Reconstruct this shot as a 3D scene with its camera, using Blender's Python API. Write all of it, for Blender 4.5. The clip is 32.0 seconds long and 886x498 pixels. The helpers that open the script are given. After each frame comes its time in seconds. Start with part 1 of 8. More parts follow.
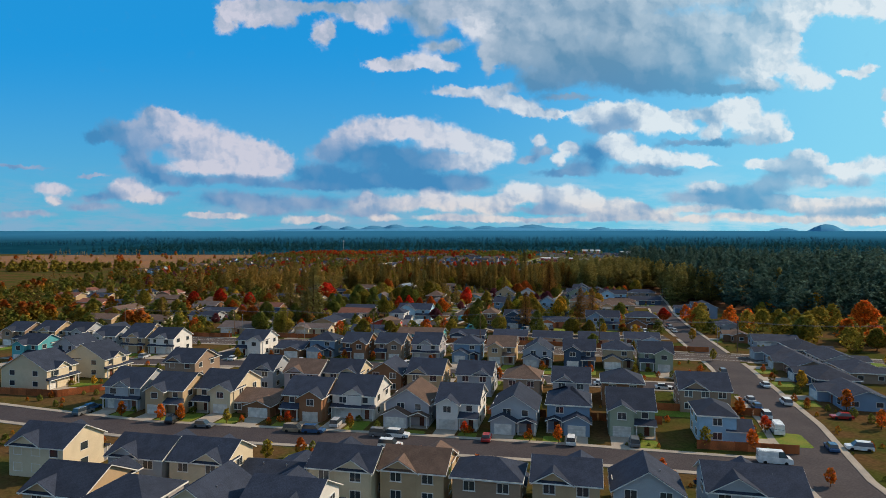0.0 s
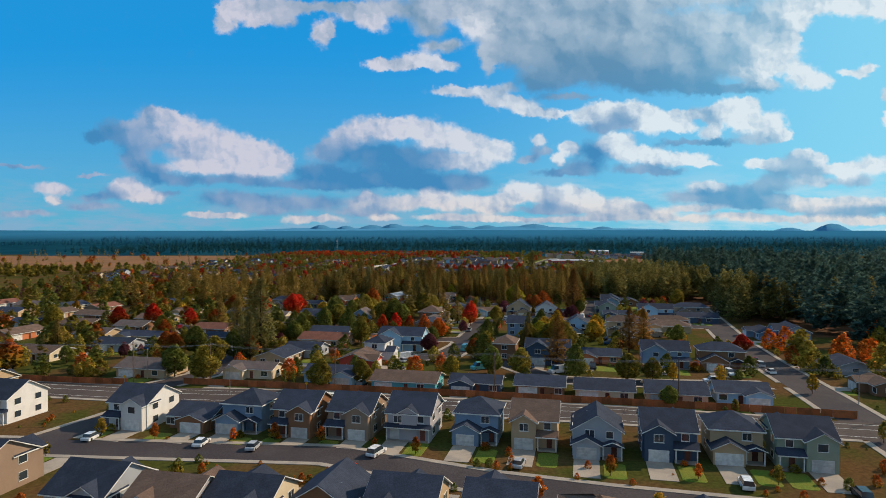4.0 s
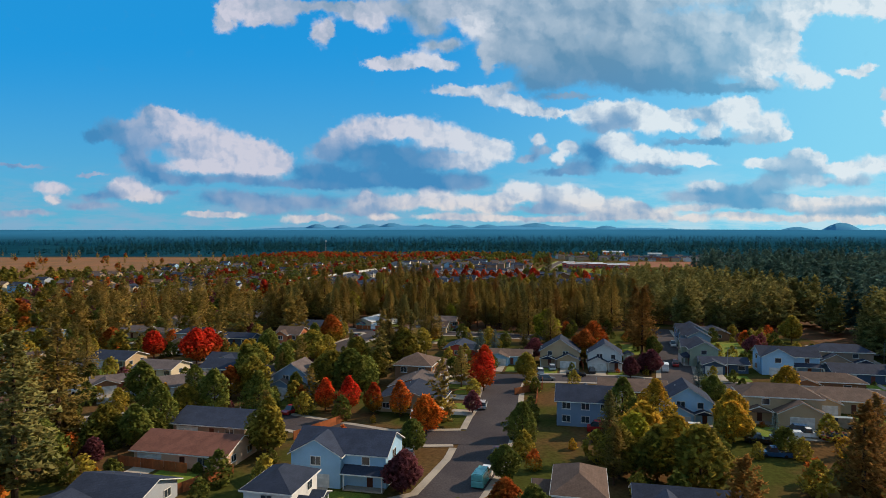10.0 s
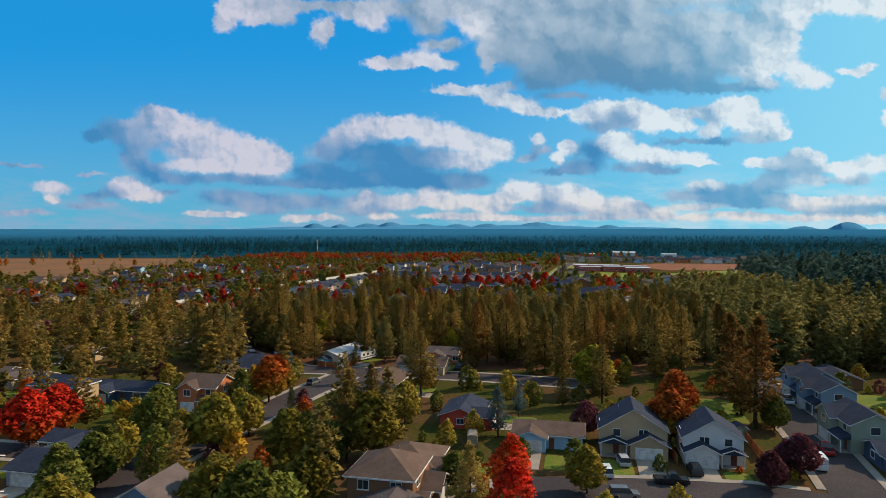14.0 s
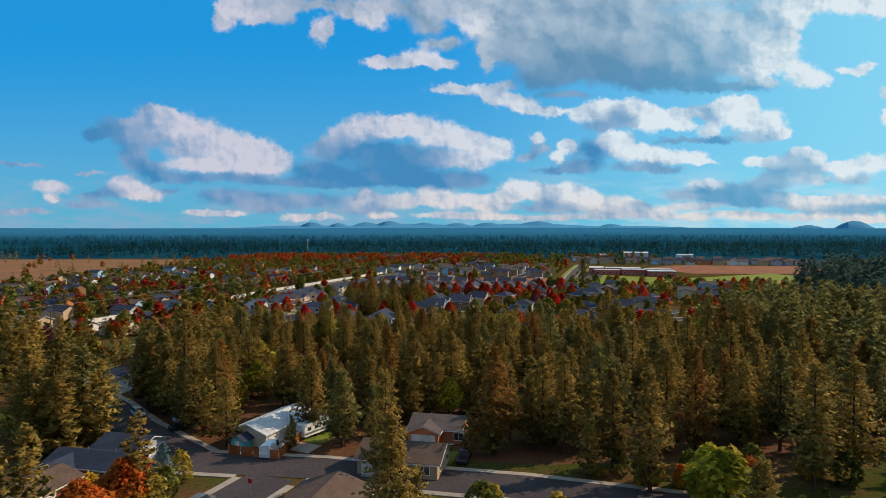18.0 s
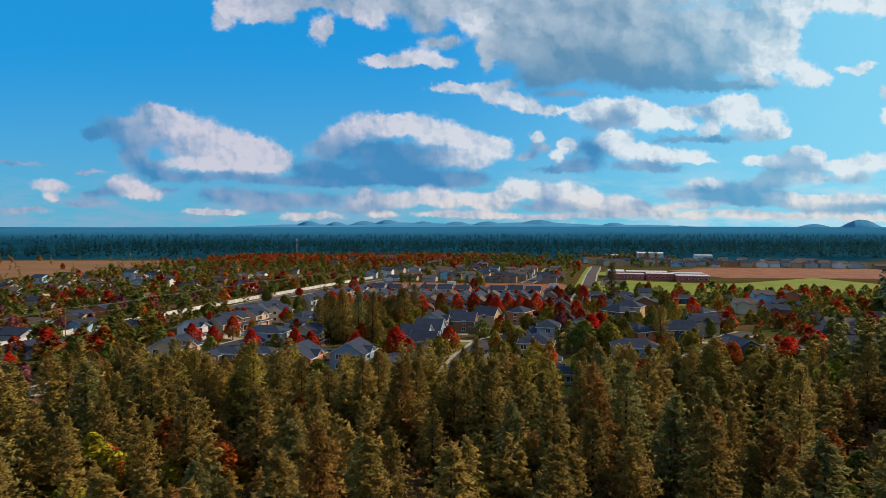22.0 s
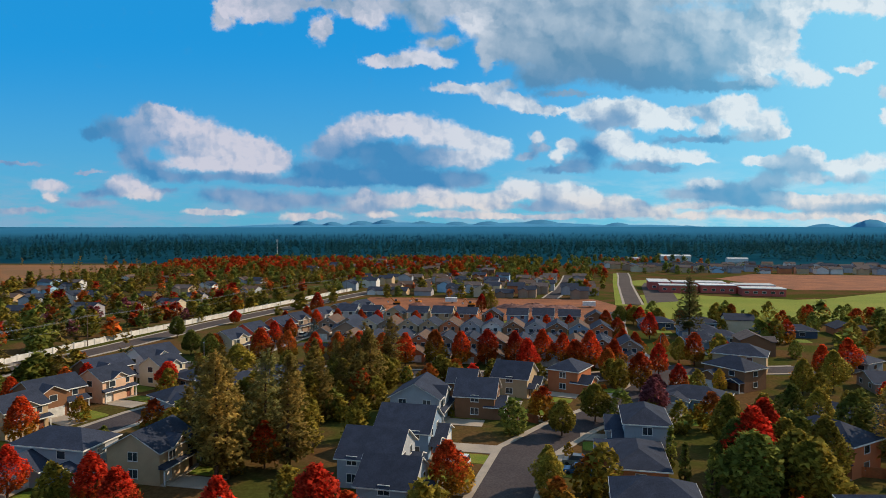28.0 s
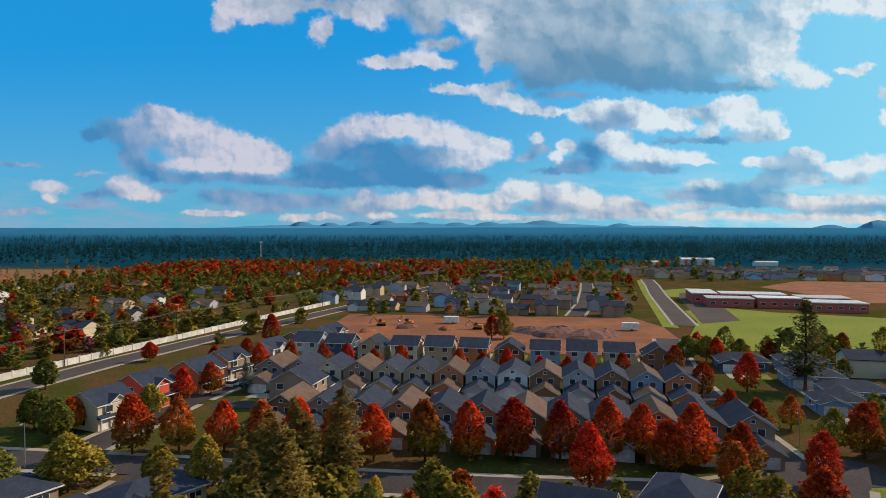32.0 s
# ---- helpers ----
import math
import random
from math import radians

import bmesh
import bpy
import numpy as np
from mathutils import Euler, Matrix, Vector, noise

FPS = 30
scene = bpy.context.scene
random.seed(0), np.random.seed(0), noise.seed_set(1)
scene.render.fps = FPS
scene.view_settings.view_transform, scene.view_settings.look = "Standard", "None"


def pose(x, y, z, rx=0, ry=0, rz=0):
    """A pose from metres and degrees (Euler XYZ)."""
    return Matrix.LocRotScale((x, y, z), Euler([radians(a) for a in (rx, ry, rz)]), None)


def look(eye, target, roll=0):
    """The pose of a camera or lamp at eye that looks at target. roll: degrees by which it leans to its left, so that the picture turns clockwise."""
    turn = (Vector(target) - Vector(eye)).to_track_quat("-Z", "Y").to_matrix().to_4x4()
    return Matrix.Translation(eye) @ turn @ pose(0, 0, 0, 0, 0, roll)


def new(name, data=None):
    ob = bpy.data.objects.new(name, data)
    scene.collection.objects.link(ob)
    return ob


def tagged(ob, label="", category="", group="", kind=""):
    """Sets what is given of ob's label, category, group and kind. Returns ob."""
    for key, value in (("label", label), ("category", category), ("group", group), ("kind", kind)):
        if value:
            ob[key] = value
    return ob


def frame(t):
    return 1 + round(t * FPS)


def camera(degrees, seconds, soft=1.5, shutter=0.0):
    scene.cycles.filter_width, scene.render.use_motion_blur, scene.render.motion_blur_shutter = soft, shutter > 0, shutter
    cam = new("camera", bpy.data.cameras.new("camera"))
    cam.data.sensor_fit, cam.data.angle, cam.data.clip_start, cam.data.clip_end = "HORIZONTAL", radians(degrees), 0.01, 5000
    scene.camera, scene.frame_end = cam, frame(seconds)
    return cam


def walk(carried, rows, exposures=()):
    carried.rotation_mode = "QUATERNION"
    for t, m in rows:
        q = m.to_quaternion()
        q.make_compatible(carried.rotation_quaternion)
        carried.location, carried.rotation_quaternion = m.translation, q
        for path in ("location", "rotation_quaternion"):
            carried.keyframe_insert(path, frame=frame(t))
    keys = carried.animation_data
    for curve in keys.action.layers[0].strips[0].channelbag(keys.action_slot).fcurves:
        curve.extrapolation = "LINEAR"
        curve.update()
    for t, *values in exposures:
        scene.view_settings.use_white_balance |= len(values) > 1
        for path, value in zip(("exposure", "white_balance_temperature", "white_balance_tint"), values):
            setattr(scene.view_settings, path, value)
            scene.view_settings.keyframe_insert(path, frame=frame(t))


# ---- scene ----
# ---------------------------------------------------------------- camera
cam = camera(70, 32.0, soft=0.6)
PATH = [
    (0, pose(0.00, 0.00, 41.23, 88.807, 0, 0.538)),
    (4, pose(0.35, 82.25, 41.16, 88.774, 0, 0.511)),
    (8, pose(0.70, 164.00, 41.09, 88.752, 0, 0.483)),
    (12, pose(1.06, 244.58, 41.02, 88.695, 0, 0.455)),
    (16, pose(1.41, 323.71, 40.94, 88.647, 0, 0.428)),
    (20, pose(1.76, 402.38, 40.87, 88.534, 0, 0.400)),
    (24, pose(2.11, 481.43, 40.80, 88.489, 0, 0.372)),
    (28, pose(2.46, 560.43, 40.73, 88.512, 0, 0.345)),
    (32, pose(2.82, 640.00, 40.66, 88.601, 0, 0.317)),
]
walk(cam, PATH, exposures=((0, 0.0), (32, 0.0)))


# ---------------------------------------------------------------- light
SUN_AZ, SUN_EL = radians(67), radians(33)      # from +y towards +x, and above the horizon
sun_way = Vector((math.sin(SUN_AZ) * math.cos(SUN_EL), math.cos(SUN_AZ) * math.cos(SUN_EL), math.sin(SUN_EL)))
sun = new("sun", bpy.data.lights.new("sun", "SUN"))
sun.data.energy, sun.data.angle, sun.data.color = 4.8, radians(0.6), (1.0, 0.8, 0.58)
sun.matrix_world = look(sun_way * 100, (0, 0, 0))


class Nodes:
    """Short-hand for a node tree."""

    def __init__(self, tree):
        self.tree = tree

    def add(self, kind, inputs=(), out=0, **props):
        n = self.tree.nodes.new(kind)
        for key, value in props.items():
            if key == "operation":
                n.operation = value
            elif key == "data_type":
                n.data_type = value
            elif key == "blend_type":
                n.blend_type = value
            elif key == "noise_dimensions":
                n.noise_dimensions = value
            elif key == "feature":
                n.feature = value
            elif key == "interpolation_type":
                n.interpolation_type = value
        for where, value in dict(inputs).items():
            self.put(n.inputs[where], value)
        return n.outputs[out]

    def put(self, socket, value):
        if isinstance(value, bpy.types.NodeSocket):
            self.tree.links.new(value, socket)
        else:
            socket.default_value = value

    def math(self, op, a, b=0.0, c=0.0):
        return self.add("ShaderNodeMath", {0: a, 1: b, 2: c}, operation=op)

    def vec(self, op, a, b=(0, 0, 0), c=(0, 0, 0), out=0):
        ins = {0: a, 1: b}
        if op == "MULTIPLY_ADD":
            ins[2] = c
        return self.add("ShaderNodeVectorMath", ins, out=out, operation=op)

    def noise(self, vector, scale, detail=4.0, rough=0.55, out=0):
        return self.add("ShaderNodeTexNoise", {"Vector": vector, "Scale": scale, "Detail": detail, "Roughness": rough}, out=out)

    def ramp(self, value, a, b, lo=0.0, hi=1.0):
        return self.add("ShaderNodeMapRange", {0: value, 1: a, 2: b, 3: lo, 4: hi}, interpolation_type="SMOOTHSTEP")

    def mix(self, fac, a, b, blend="MIX"):
        n = self.tree.nodes.new("ShaderNodeMix")
        n.data_type, n.blend_type = "RGBA", blend
        self.put(n.inputs[0], fac)
        self.put(n.inputs[6], a)
        self.put(n.inputs[7], b)
        return n.outputs[2]

    def xyz(self, vector):
        n = self.tree.nodes.new("ShaderNodeSeparateXYZ")
        self.tree.links.new(vector, n.inputs[0])
        return n.outputs

    def join(self, x, y, z=0.0):
        return self.add("ShaderNodeCombineXYZ", {0: x, 1: y, 2: z})


def rgb(r, g, b):
    return (r, g, b, 1.0)


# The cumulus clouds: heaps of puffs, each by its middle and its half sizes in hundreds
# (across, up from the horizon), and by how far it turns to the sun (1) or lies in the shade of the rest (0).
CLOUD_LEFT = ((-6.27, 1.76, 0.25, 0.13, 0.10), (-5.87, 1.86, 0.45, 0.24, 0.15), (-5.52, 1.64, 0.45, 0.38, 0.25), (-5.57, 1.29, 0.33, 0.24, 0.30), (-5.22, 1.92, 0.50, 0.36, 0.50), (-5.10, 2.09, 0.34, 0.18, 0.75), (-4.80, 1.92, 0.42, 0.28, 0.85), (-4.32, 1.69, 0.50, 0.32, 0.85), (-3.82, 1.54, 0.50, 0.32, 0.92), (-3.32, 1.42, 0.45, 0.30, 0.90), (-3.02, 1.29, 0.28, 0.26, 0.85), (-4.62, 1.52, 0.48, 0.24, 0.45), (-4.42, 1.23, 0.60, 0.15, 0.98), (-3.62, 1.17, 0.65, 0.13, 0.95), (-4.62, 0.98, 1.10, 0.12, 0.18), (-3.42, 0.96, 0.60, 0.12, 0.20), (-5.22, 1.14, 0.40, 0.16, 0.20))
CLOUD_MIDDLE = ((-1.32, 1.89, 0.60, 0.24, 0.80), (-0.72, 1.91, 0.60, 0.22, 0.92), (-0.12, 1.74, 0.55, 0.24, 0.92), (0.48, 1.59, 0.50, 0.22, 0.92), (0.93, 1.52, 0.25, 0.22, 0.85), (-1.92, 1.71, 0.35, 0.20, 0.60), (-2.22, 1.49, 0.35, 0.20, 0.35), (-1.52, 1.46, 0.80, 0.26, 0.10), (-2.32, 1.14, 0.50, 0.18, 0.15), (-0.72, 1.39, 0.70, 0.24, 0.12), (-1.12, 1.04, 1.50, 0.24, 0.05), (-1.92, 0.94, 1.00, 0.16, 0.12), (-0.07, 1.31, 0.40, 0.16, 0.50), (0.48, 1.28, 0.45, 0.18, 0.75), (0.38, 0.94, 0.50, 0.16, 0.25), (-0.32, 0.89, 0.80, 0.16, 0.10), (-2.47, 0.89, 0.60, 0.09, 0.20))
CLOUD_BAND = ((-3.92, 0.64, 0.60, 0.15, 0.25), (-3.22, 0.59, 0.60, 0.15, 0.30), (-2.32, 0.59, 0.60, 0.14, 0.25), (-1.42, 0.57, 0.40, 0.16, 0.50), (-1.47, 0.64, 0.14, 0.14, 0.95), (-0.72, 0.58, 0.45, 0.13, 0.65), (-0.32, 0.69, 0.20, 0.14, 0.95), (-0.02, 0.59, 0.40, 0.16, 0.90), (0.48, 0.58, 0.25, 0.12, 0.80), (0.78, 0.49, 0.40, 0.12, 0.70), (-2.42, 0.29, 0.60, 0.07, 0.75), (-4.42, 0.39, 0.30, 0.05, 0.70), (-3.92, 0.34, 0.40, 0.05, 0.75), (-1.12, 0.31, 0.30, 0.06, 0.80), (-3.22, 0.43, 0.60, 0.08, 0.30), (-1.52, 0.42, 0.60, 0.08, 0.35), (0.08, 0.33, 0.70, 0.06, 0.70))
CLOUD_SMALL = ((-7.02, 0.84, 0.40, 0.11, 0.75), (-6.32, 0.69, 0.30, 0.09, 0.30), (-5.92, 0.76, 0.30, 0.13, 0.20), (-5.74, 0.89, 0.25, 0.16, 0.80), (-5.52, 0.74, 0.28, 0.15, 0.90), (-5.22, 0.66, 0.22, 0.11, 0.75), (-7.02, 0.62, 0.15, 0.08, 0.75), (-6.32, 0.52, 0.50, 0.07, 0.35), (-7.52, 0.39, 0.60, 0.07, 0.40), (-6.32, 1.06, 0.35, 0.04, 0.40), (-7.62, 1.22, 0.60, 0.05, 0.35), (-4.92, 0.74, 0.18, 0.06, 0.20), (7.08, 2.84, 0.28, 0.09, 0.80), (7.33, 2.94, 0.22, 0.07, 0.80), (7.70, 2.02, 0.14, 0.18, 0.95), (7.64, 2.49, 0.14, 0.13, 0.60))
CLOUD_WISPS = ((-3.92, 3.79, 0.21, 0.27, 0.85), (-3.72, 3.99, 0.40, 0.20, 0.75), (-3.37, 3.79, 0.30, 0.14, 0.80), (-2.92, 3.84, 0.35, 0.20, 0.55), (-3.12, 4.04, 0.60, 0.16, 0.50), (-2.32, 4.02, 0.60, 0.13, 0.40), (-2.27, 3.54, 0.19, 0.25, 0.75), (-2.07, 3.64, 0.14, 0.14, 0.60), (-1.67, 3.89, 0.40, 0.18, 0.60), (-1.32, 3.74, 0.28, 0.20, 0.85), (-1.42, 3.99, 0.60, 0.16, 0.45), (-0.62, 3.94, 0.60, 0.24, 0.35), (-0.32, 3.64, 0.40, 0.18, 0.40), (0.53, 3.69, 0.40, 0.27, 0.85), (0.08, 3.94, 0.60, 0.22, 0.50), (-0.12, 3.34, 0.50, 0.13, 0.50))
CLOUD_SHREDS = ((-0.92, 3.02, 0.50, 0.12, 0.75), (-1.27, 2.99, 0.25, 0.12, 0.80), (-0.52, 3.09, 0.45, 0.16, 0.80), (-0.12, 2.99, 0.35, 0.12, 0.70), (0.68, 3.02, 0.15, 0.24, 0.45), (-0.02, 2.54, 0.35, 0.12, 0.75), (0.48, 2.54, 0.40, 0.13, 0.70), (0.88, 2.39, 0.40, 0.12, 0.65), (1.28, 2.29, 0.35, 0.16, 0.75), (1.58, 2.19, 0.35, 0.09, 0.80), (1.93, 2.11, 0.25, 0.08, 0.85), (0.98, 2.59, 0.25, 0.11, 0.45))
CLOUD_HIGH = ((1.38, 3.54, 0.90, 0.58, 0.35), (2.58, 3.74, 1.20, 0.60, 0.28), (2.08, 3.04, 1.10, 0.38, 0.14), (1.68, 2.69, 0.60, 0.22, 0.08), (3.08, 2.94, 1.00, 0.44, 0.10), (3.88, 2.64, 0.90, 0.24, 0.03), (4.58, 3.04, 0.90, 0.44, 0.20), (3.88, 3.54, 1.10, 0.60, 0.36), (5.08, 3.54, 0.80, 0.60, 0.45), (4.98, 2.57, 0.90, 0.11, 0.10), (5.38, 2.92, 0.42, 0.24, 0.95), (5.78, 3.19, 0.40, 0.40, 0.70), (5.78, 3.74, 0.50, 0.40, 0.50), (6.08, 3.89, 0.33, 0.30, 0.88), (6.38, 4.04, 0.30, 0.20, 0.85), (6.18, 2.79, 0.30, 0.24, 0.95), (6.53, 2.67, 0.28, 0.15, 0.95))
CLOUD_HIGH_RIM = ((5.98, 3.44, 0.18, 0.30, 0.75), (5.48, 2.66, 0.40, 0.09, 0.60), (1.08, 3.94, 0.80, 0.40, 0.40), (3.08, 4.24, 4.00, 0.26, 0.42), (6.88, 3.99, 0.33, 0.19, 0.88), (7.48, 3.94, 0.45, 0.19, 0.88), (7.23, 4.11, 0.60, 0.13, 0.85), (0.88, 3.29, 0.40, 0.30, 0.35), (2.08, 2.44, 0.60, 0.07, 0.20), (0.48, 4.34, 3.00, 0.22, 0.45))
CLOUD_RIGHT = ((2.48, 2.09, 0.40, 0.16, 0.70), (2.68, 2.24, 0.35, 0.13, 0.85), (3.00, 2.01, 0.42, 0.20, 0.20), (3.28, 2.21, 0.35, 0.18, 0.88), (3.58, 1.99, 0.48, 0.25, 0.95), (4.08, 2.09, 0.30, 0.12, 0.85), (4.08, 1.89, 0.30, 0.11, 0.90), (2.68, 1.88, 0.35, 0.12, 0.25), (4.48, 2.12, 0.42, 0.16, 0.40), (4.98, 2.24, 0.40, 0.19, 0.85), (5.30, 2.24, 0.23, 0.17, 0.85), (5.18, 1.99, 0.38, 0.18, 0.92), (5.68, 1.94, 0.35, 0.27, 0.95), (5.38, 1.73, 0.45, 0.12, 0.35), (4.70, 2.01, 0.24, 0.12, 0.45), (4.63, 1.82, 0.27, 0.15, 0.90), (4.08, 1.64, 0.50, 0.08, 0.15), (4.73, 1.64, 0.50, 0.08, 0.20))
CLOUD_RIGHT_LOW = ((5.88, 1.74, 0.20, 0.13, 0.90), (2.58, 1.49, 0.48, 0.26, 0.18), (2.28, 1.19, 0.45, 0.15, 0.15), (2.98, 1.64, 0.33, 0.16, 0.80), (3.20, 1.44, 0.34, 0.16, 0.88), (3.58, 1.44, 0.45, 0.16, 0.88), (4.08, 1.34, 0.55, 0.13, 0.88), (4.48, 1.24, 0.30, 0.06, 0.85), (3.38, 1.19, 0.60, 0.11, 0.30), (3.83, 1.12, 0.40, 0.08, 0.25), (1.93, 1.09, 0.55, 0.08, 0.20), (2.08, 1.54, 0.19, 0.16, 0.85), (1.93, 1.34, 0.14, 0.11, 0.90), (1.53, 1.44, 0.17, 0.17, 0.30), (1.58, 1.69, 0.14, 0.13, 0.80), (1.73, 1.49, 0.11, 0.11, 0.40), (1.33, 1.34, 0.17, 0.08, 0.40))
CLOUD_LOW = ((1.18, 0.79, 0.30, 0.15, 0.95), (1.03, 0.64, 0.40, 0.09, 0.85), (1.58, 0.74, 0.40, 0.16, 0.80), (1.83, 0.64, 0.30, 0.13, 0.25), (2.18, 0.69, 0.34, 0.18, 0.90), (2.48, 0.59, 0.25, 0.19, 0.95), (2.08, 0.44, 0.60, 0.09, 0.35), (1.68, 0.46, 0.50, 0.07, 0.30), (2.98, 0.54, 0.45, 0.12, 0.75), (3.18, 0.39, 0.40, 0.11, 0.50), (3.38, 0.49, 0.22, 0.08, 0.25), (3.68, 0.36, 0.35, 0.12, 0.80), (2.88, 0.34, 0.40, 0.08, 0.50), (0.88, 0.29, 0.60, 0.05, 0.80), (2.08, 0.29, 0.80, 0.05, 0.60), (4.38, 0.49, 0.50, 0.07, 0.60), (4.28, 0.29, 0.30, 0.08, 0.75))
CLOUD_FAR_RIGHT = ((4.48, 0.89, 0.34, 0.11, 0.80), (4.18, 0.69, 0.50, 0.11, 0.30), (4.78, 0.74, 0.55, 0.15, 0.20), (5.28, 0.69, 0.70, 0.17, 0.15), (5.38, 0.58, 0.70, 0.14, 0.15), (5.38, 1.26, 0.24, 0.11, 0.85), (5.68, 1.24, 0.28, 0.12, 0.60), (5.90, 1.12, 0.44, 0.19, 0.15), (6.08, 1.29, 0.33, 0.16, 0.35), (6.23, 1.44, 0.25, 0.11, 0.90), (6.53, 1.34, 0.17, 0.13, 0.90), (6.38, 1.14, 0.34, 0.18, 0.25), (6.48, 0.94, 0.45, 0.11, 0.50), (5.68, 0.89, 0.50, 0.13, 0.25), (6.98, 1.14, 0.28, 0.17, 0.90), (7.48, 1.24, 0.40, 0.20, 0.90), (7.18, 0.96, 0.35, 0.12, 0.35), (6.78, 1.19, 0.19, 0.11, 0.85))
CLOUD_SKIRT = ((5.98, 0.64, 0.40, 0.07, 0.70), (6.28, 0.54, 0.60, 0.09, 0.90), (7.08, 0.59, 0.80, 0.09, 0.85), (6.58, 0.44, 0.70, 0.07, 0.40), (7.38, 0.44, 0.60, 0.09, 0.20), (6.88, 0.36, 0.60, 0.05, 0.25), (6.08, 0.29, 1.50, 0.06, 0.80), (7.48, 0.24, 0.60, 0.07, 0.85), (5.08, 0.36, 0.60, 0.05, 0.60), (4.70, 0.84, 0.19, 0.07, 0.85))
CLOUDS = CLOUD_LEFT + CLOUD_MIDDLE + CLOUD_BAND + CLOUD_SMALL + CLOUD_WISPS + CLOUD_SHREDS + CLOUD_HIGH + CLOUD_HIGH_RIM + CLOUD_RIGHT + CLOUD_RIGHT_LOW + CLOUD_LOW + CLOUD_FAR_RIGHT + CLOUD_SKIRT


def make_world():
    world = bpy.data.worlds.new("world")
    scene.world = world
    world.use_nodes = True
    tree = world.node_tree
    tree.nodes.clear()
    N = Nodes(tree)
    sky = tree.nodes.new("ShaderNodeTexSky")
    sky.sky_type, sky.sun_disc = "NISHITA", False
    sky.sun_elevation, sky.sun_rotation = SUN_EL, SUN_AZ
    sky.air_density, sky.dust_density, sky.ozone_density = 1.0, 0.3, 2.0
    way = tree.nodes.new("ShaderNodeTexCoord").outputs["Generated"]
    x, y, z = N.xyz(way)
    ahead = N.math("MAXIMUM", N.math("ABSOLUTE", y), 0.12)
    place = N.join(N.math("MULTIPLY", N.math("DIVIDE", x, ahead), 11.2), N.math("MULTIPLY", N.math("DIVIDE", z, ahead), 11.2))
    across, up, _ = N.xyz(place)
    half = (0.5, 0.5, 0.5)
    # billows: small ones near the horizon, larger ones overhead
    big = N.vec("SUBTRACT", N.noise(place, 1.7, 3.0, 0.55, out=1), half)
    fine = N.vec("SUBTRACT", N.noise(place, 6.5, 7.0, 0.62, out=1), half)
    reach = N.ramp(up, 0.2, 2.2, 0.65, 1.1)
    warp = N.vec("ADD", N.vec("MULTIPLY", big, (0.3, 0.2, 0.0)), N.vec("MULTIPLY", fine, (0.24, 0.2, 0.0)))
    p = N.vec("ADD", place, N.vec("MULTIPLY", warp, N.join(reach, reach, 0.0)))
    p = N.vec("MULTIPLY", p, (1, 1, 0))
    weight = tone = 0.0
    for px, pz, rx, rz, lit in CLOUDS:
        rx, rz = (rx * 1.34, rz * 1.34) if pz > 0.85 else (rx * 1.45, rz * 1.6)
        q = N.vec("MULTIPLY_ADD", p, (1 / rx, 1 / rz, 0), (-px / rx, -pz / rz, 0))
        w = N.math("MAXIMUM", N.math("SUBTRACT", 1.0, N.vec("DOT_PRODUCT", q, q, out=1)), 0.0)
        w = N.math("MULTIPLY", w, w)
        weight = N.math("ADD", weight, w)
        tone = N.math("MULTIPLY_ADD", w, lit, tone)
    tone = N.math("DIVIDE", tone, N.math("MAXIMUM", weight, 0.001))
    wool = N.noise(place, 3.2, 8.0, 0.6)
    edge = N.math("MULTIPLY_ADD", N.math("SUBTRACT", wool, 0.5), 1.05, weight)
    cover = N.ramp(edge, 0.08, N.ramp(tone, 0.2, 0.8, 0.95, 0.72))
    # rounded heads that turn to the sun or away from it
    grain = N.math("SUBTRACT", N.noise(p, 1.7, 2.0, 0.45), N.noise(N.vec("ADD", p, (0.2, 0.16, 0.0)), 1.7, 2.0, 0.45))
    small = N.math("SUBTRACT", N.noise(p, 5.5, 4.0, 0.5), N.noise(N.vec("ADD", p, (0.06, 0.05, 0.0)), 5.5, 4.0, 0.5))
    lit = N.math("MULTIPLY_ADD", grain, N.ramp(tone, 0.0, 0.6, 0.25, 1.0), tone)
    lit = N.math("MULTIPLY_ADD", small, N.ramp(tone, 0.15, 0.8, 0.05, 0.8), lit)
    lit = N.math("MINIMUM", N.math("MAXIMUM", N.math("MULTIPLY_ADD", lit, 1.2, -0.11), 0.0), 1.0)
    under = N.mix(N.ramp(up, 1.6, 3.4), rgb(0.055, 0.245, 0.50), rgb(0.125, 0.275, 0.43))
    under = N.mix(N.ramp(across, 2.5, 6.0, 0.0, 0.7), under, rgb(0.13, 0.40, 0.62))
    bright = N.mix(N.ramp(across, -3.0, 4.0), rgb(0.61, 0.61, 0.71), rgb(0.74, 0.82, 0.87))
    bright = N.mix(N.ramp(up, 1.0, 0.3, 0.0, 0.7), bright, rgb(0.74, 0.67, 0.64))
    tint = N.mix(lit, under, bright)
    # the clear sky, and the pale bank of mist and small cloud above the horizon
    blue = N.mix(1.0, sky.outputs[0], rgb(0.008, 0.1, 0.155), "MULTIPLY")
    blue = N.mix(0.8, blue, N.mix(N.ramp(up, 0.1, 3.6), rgb(0.13, 0.4, 0.62), rgb(0.016, 0.31, 0.72)))
    blue = N.mix(N.ramp(across, -1.0, 8.5, 0.0, 0.85), blue, rgb(0.27, 0.7, 0.9))
    streak = N.noise(N.vec("MULTIPLY", place, (0.5, 2.0, 0)), 1.6, 7.0, 0.62)
    bank = N.math("MULTIPLY", N.ramp(streak, 0.4, 0.62), N.ramp(up, 1.5, 0.1))
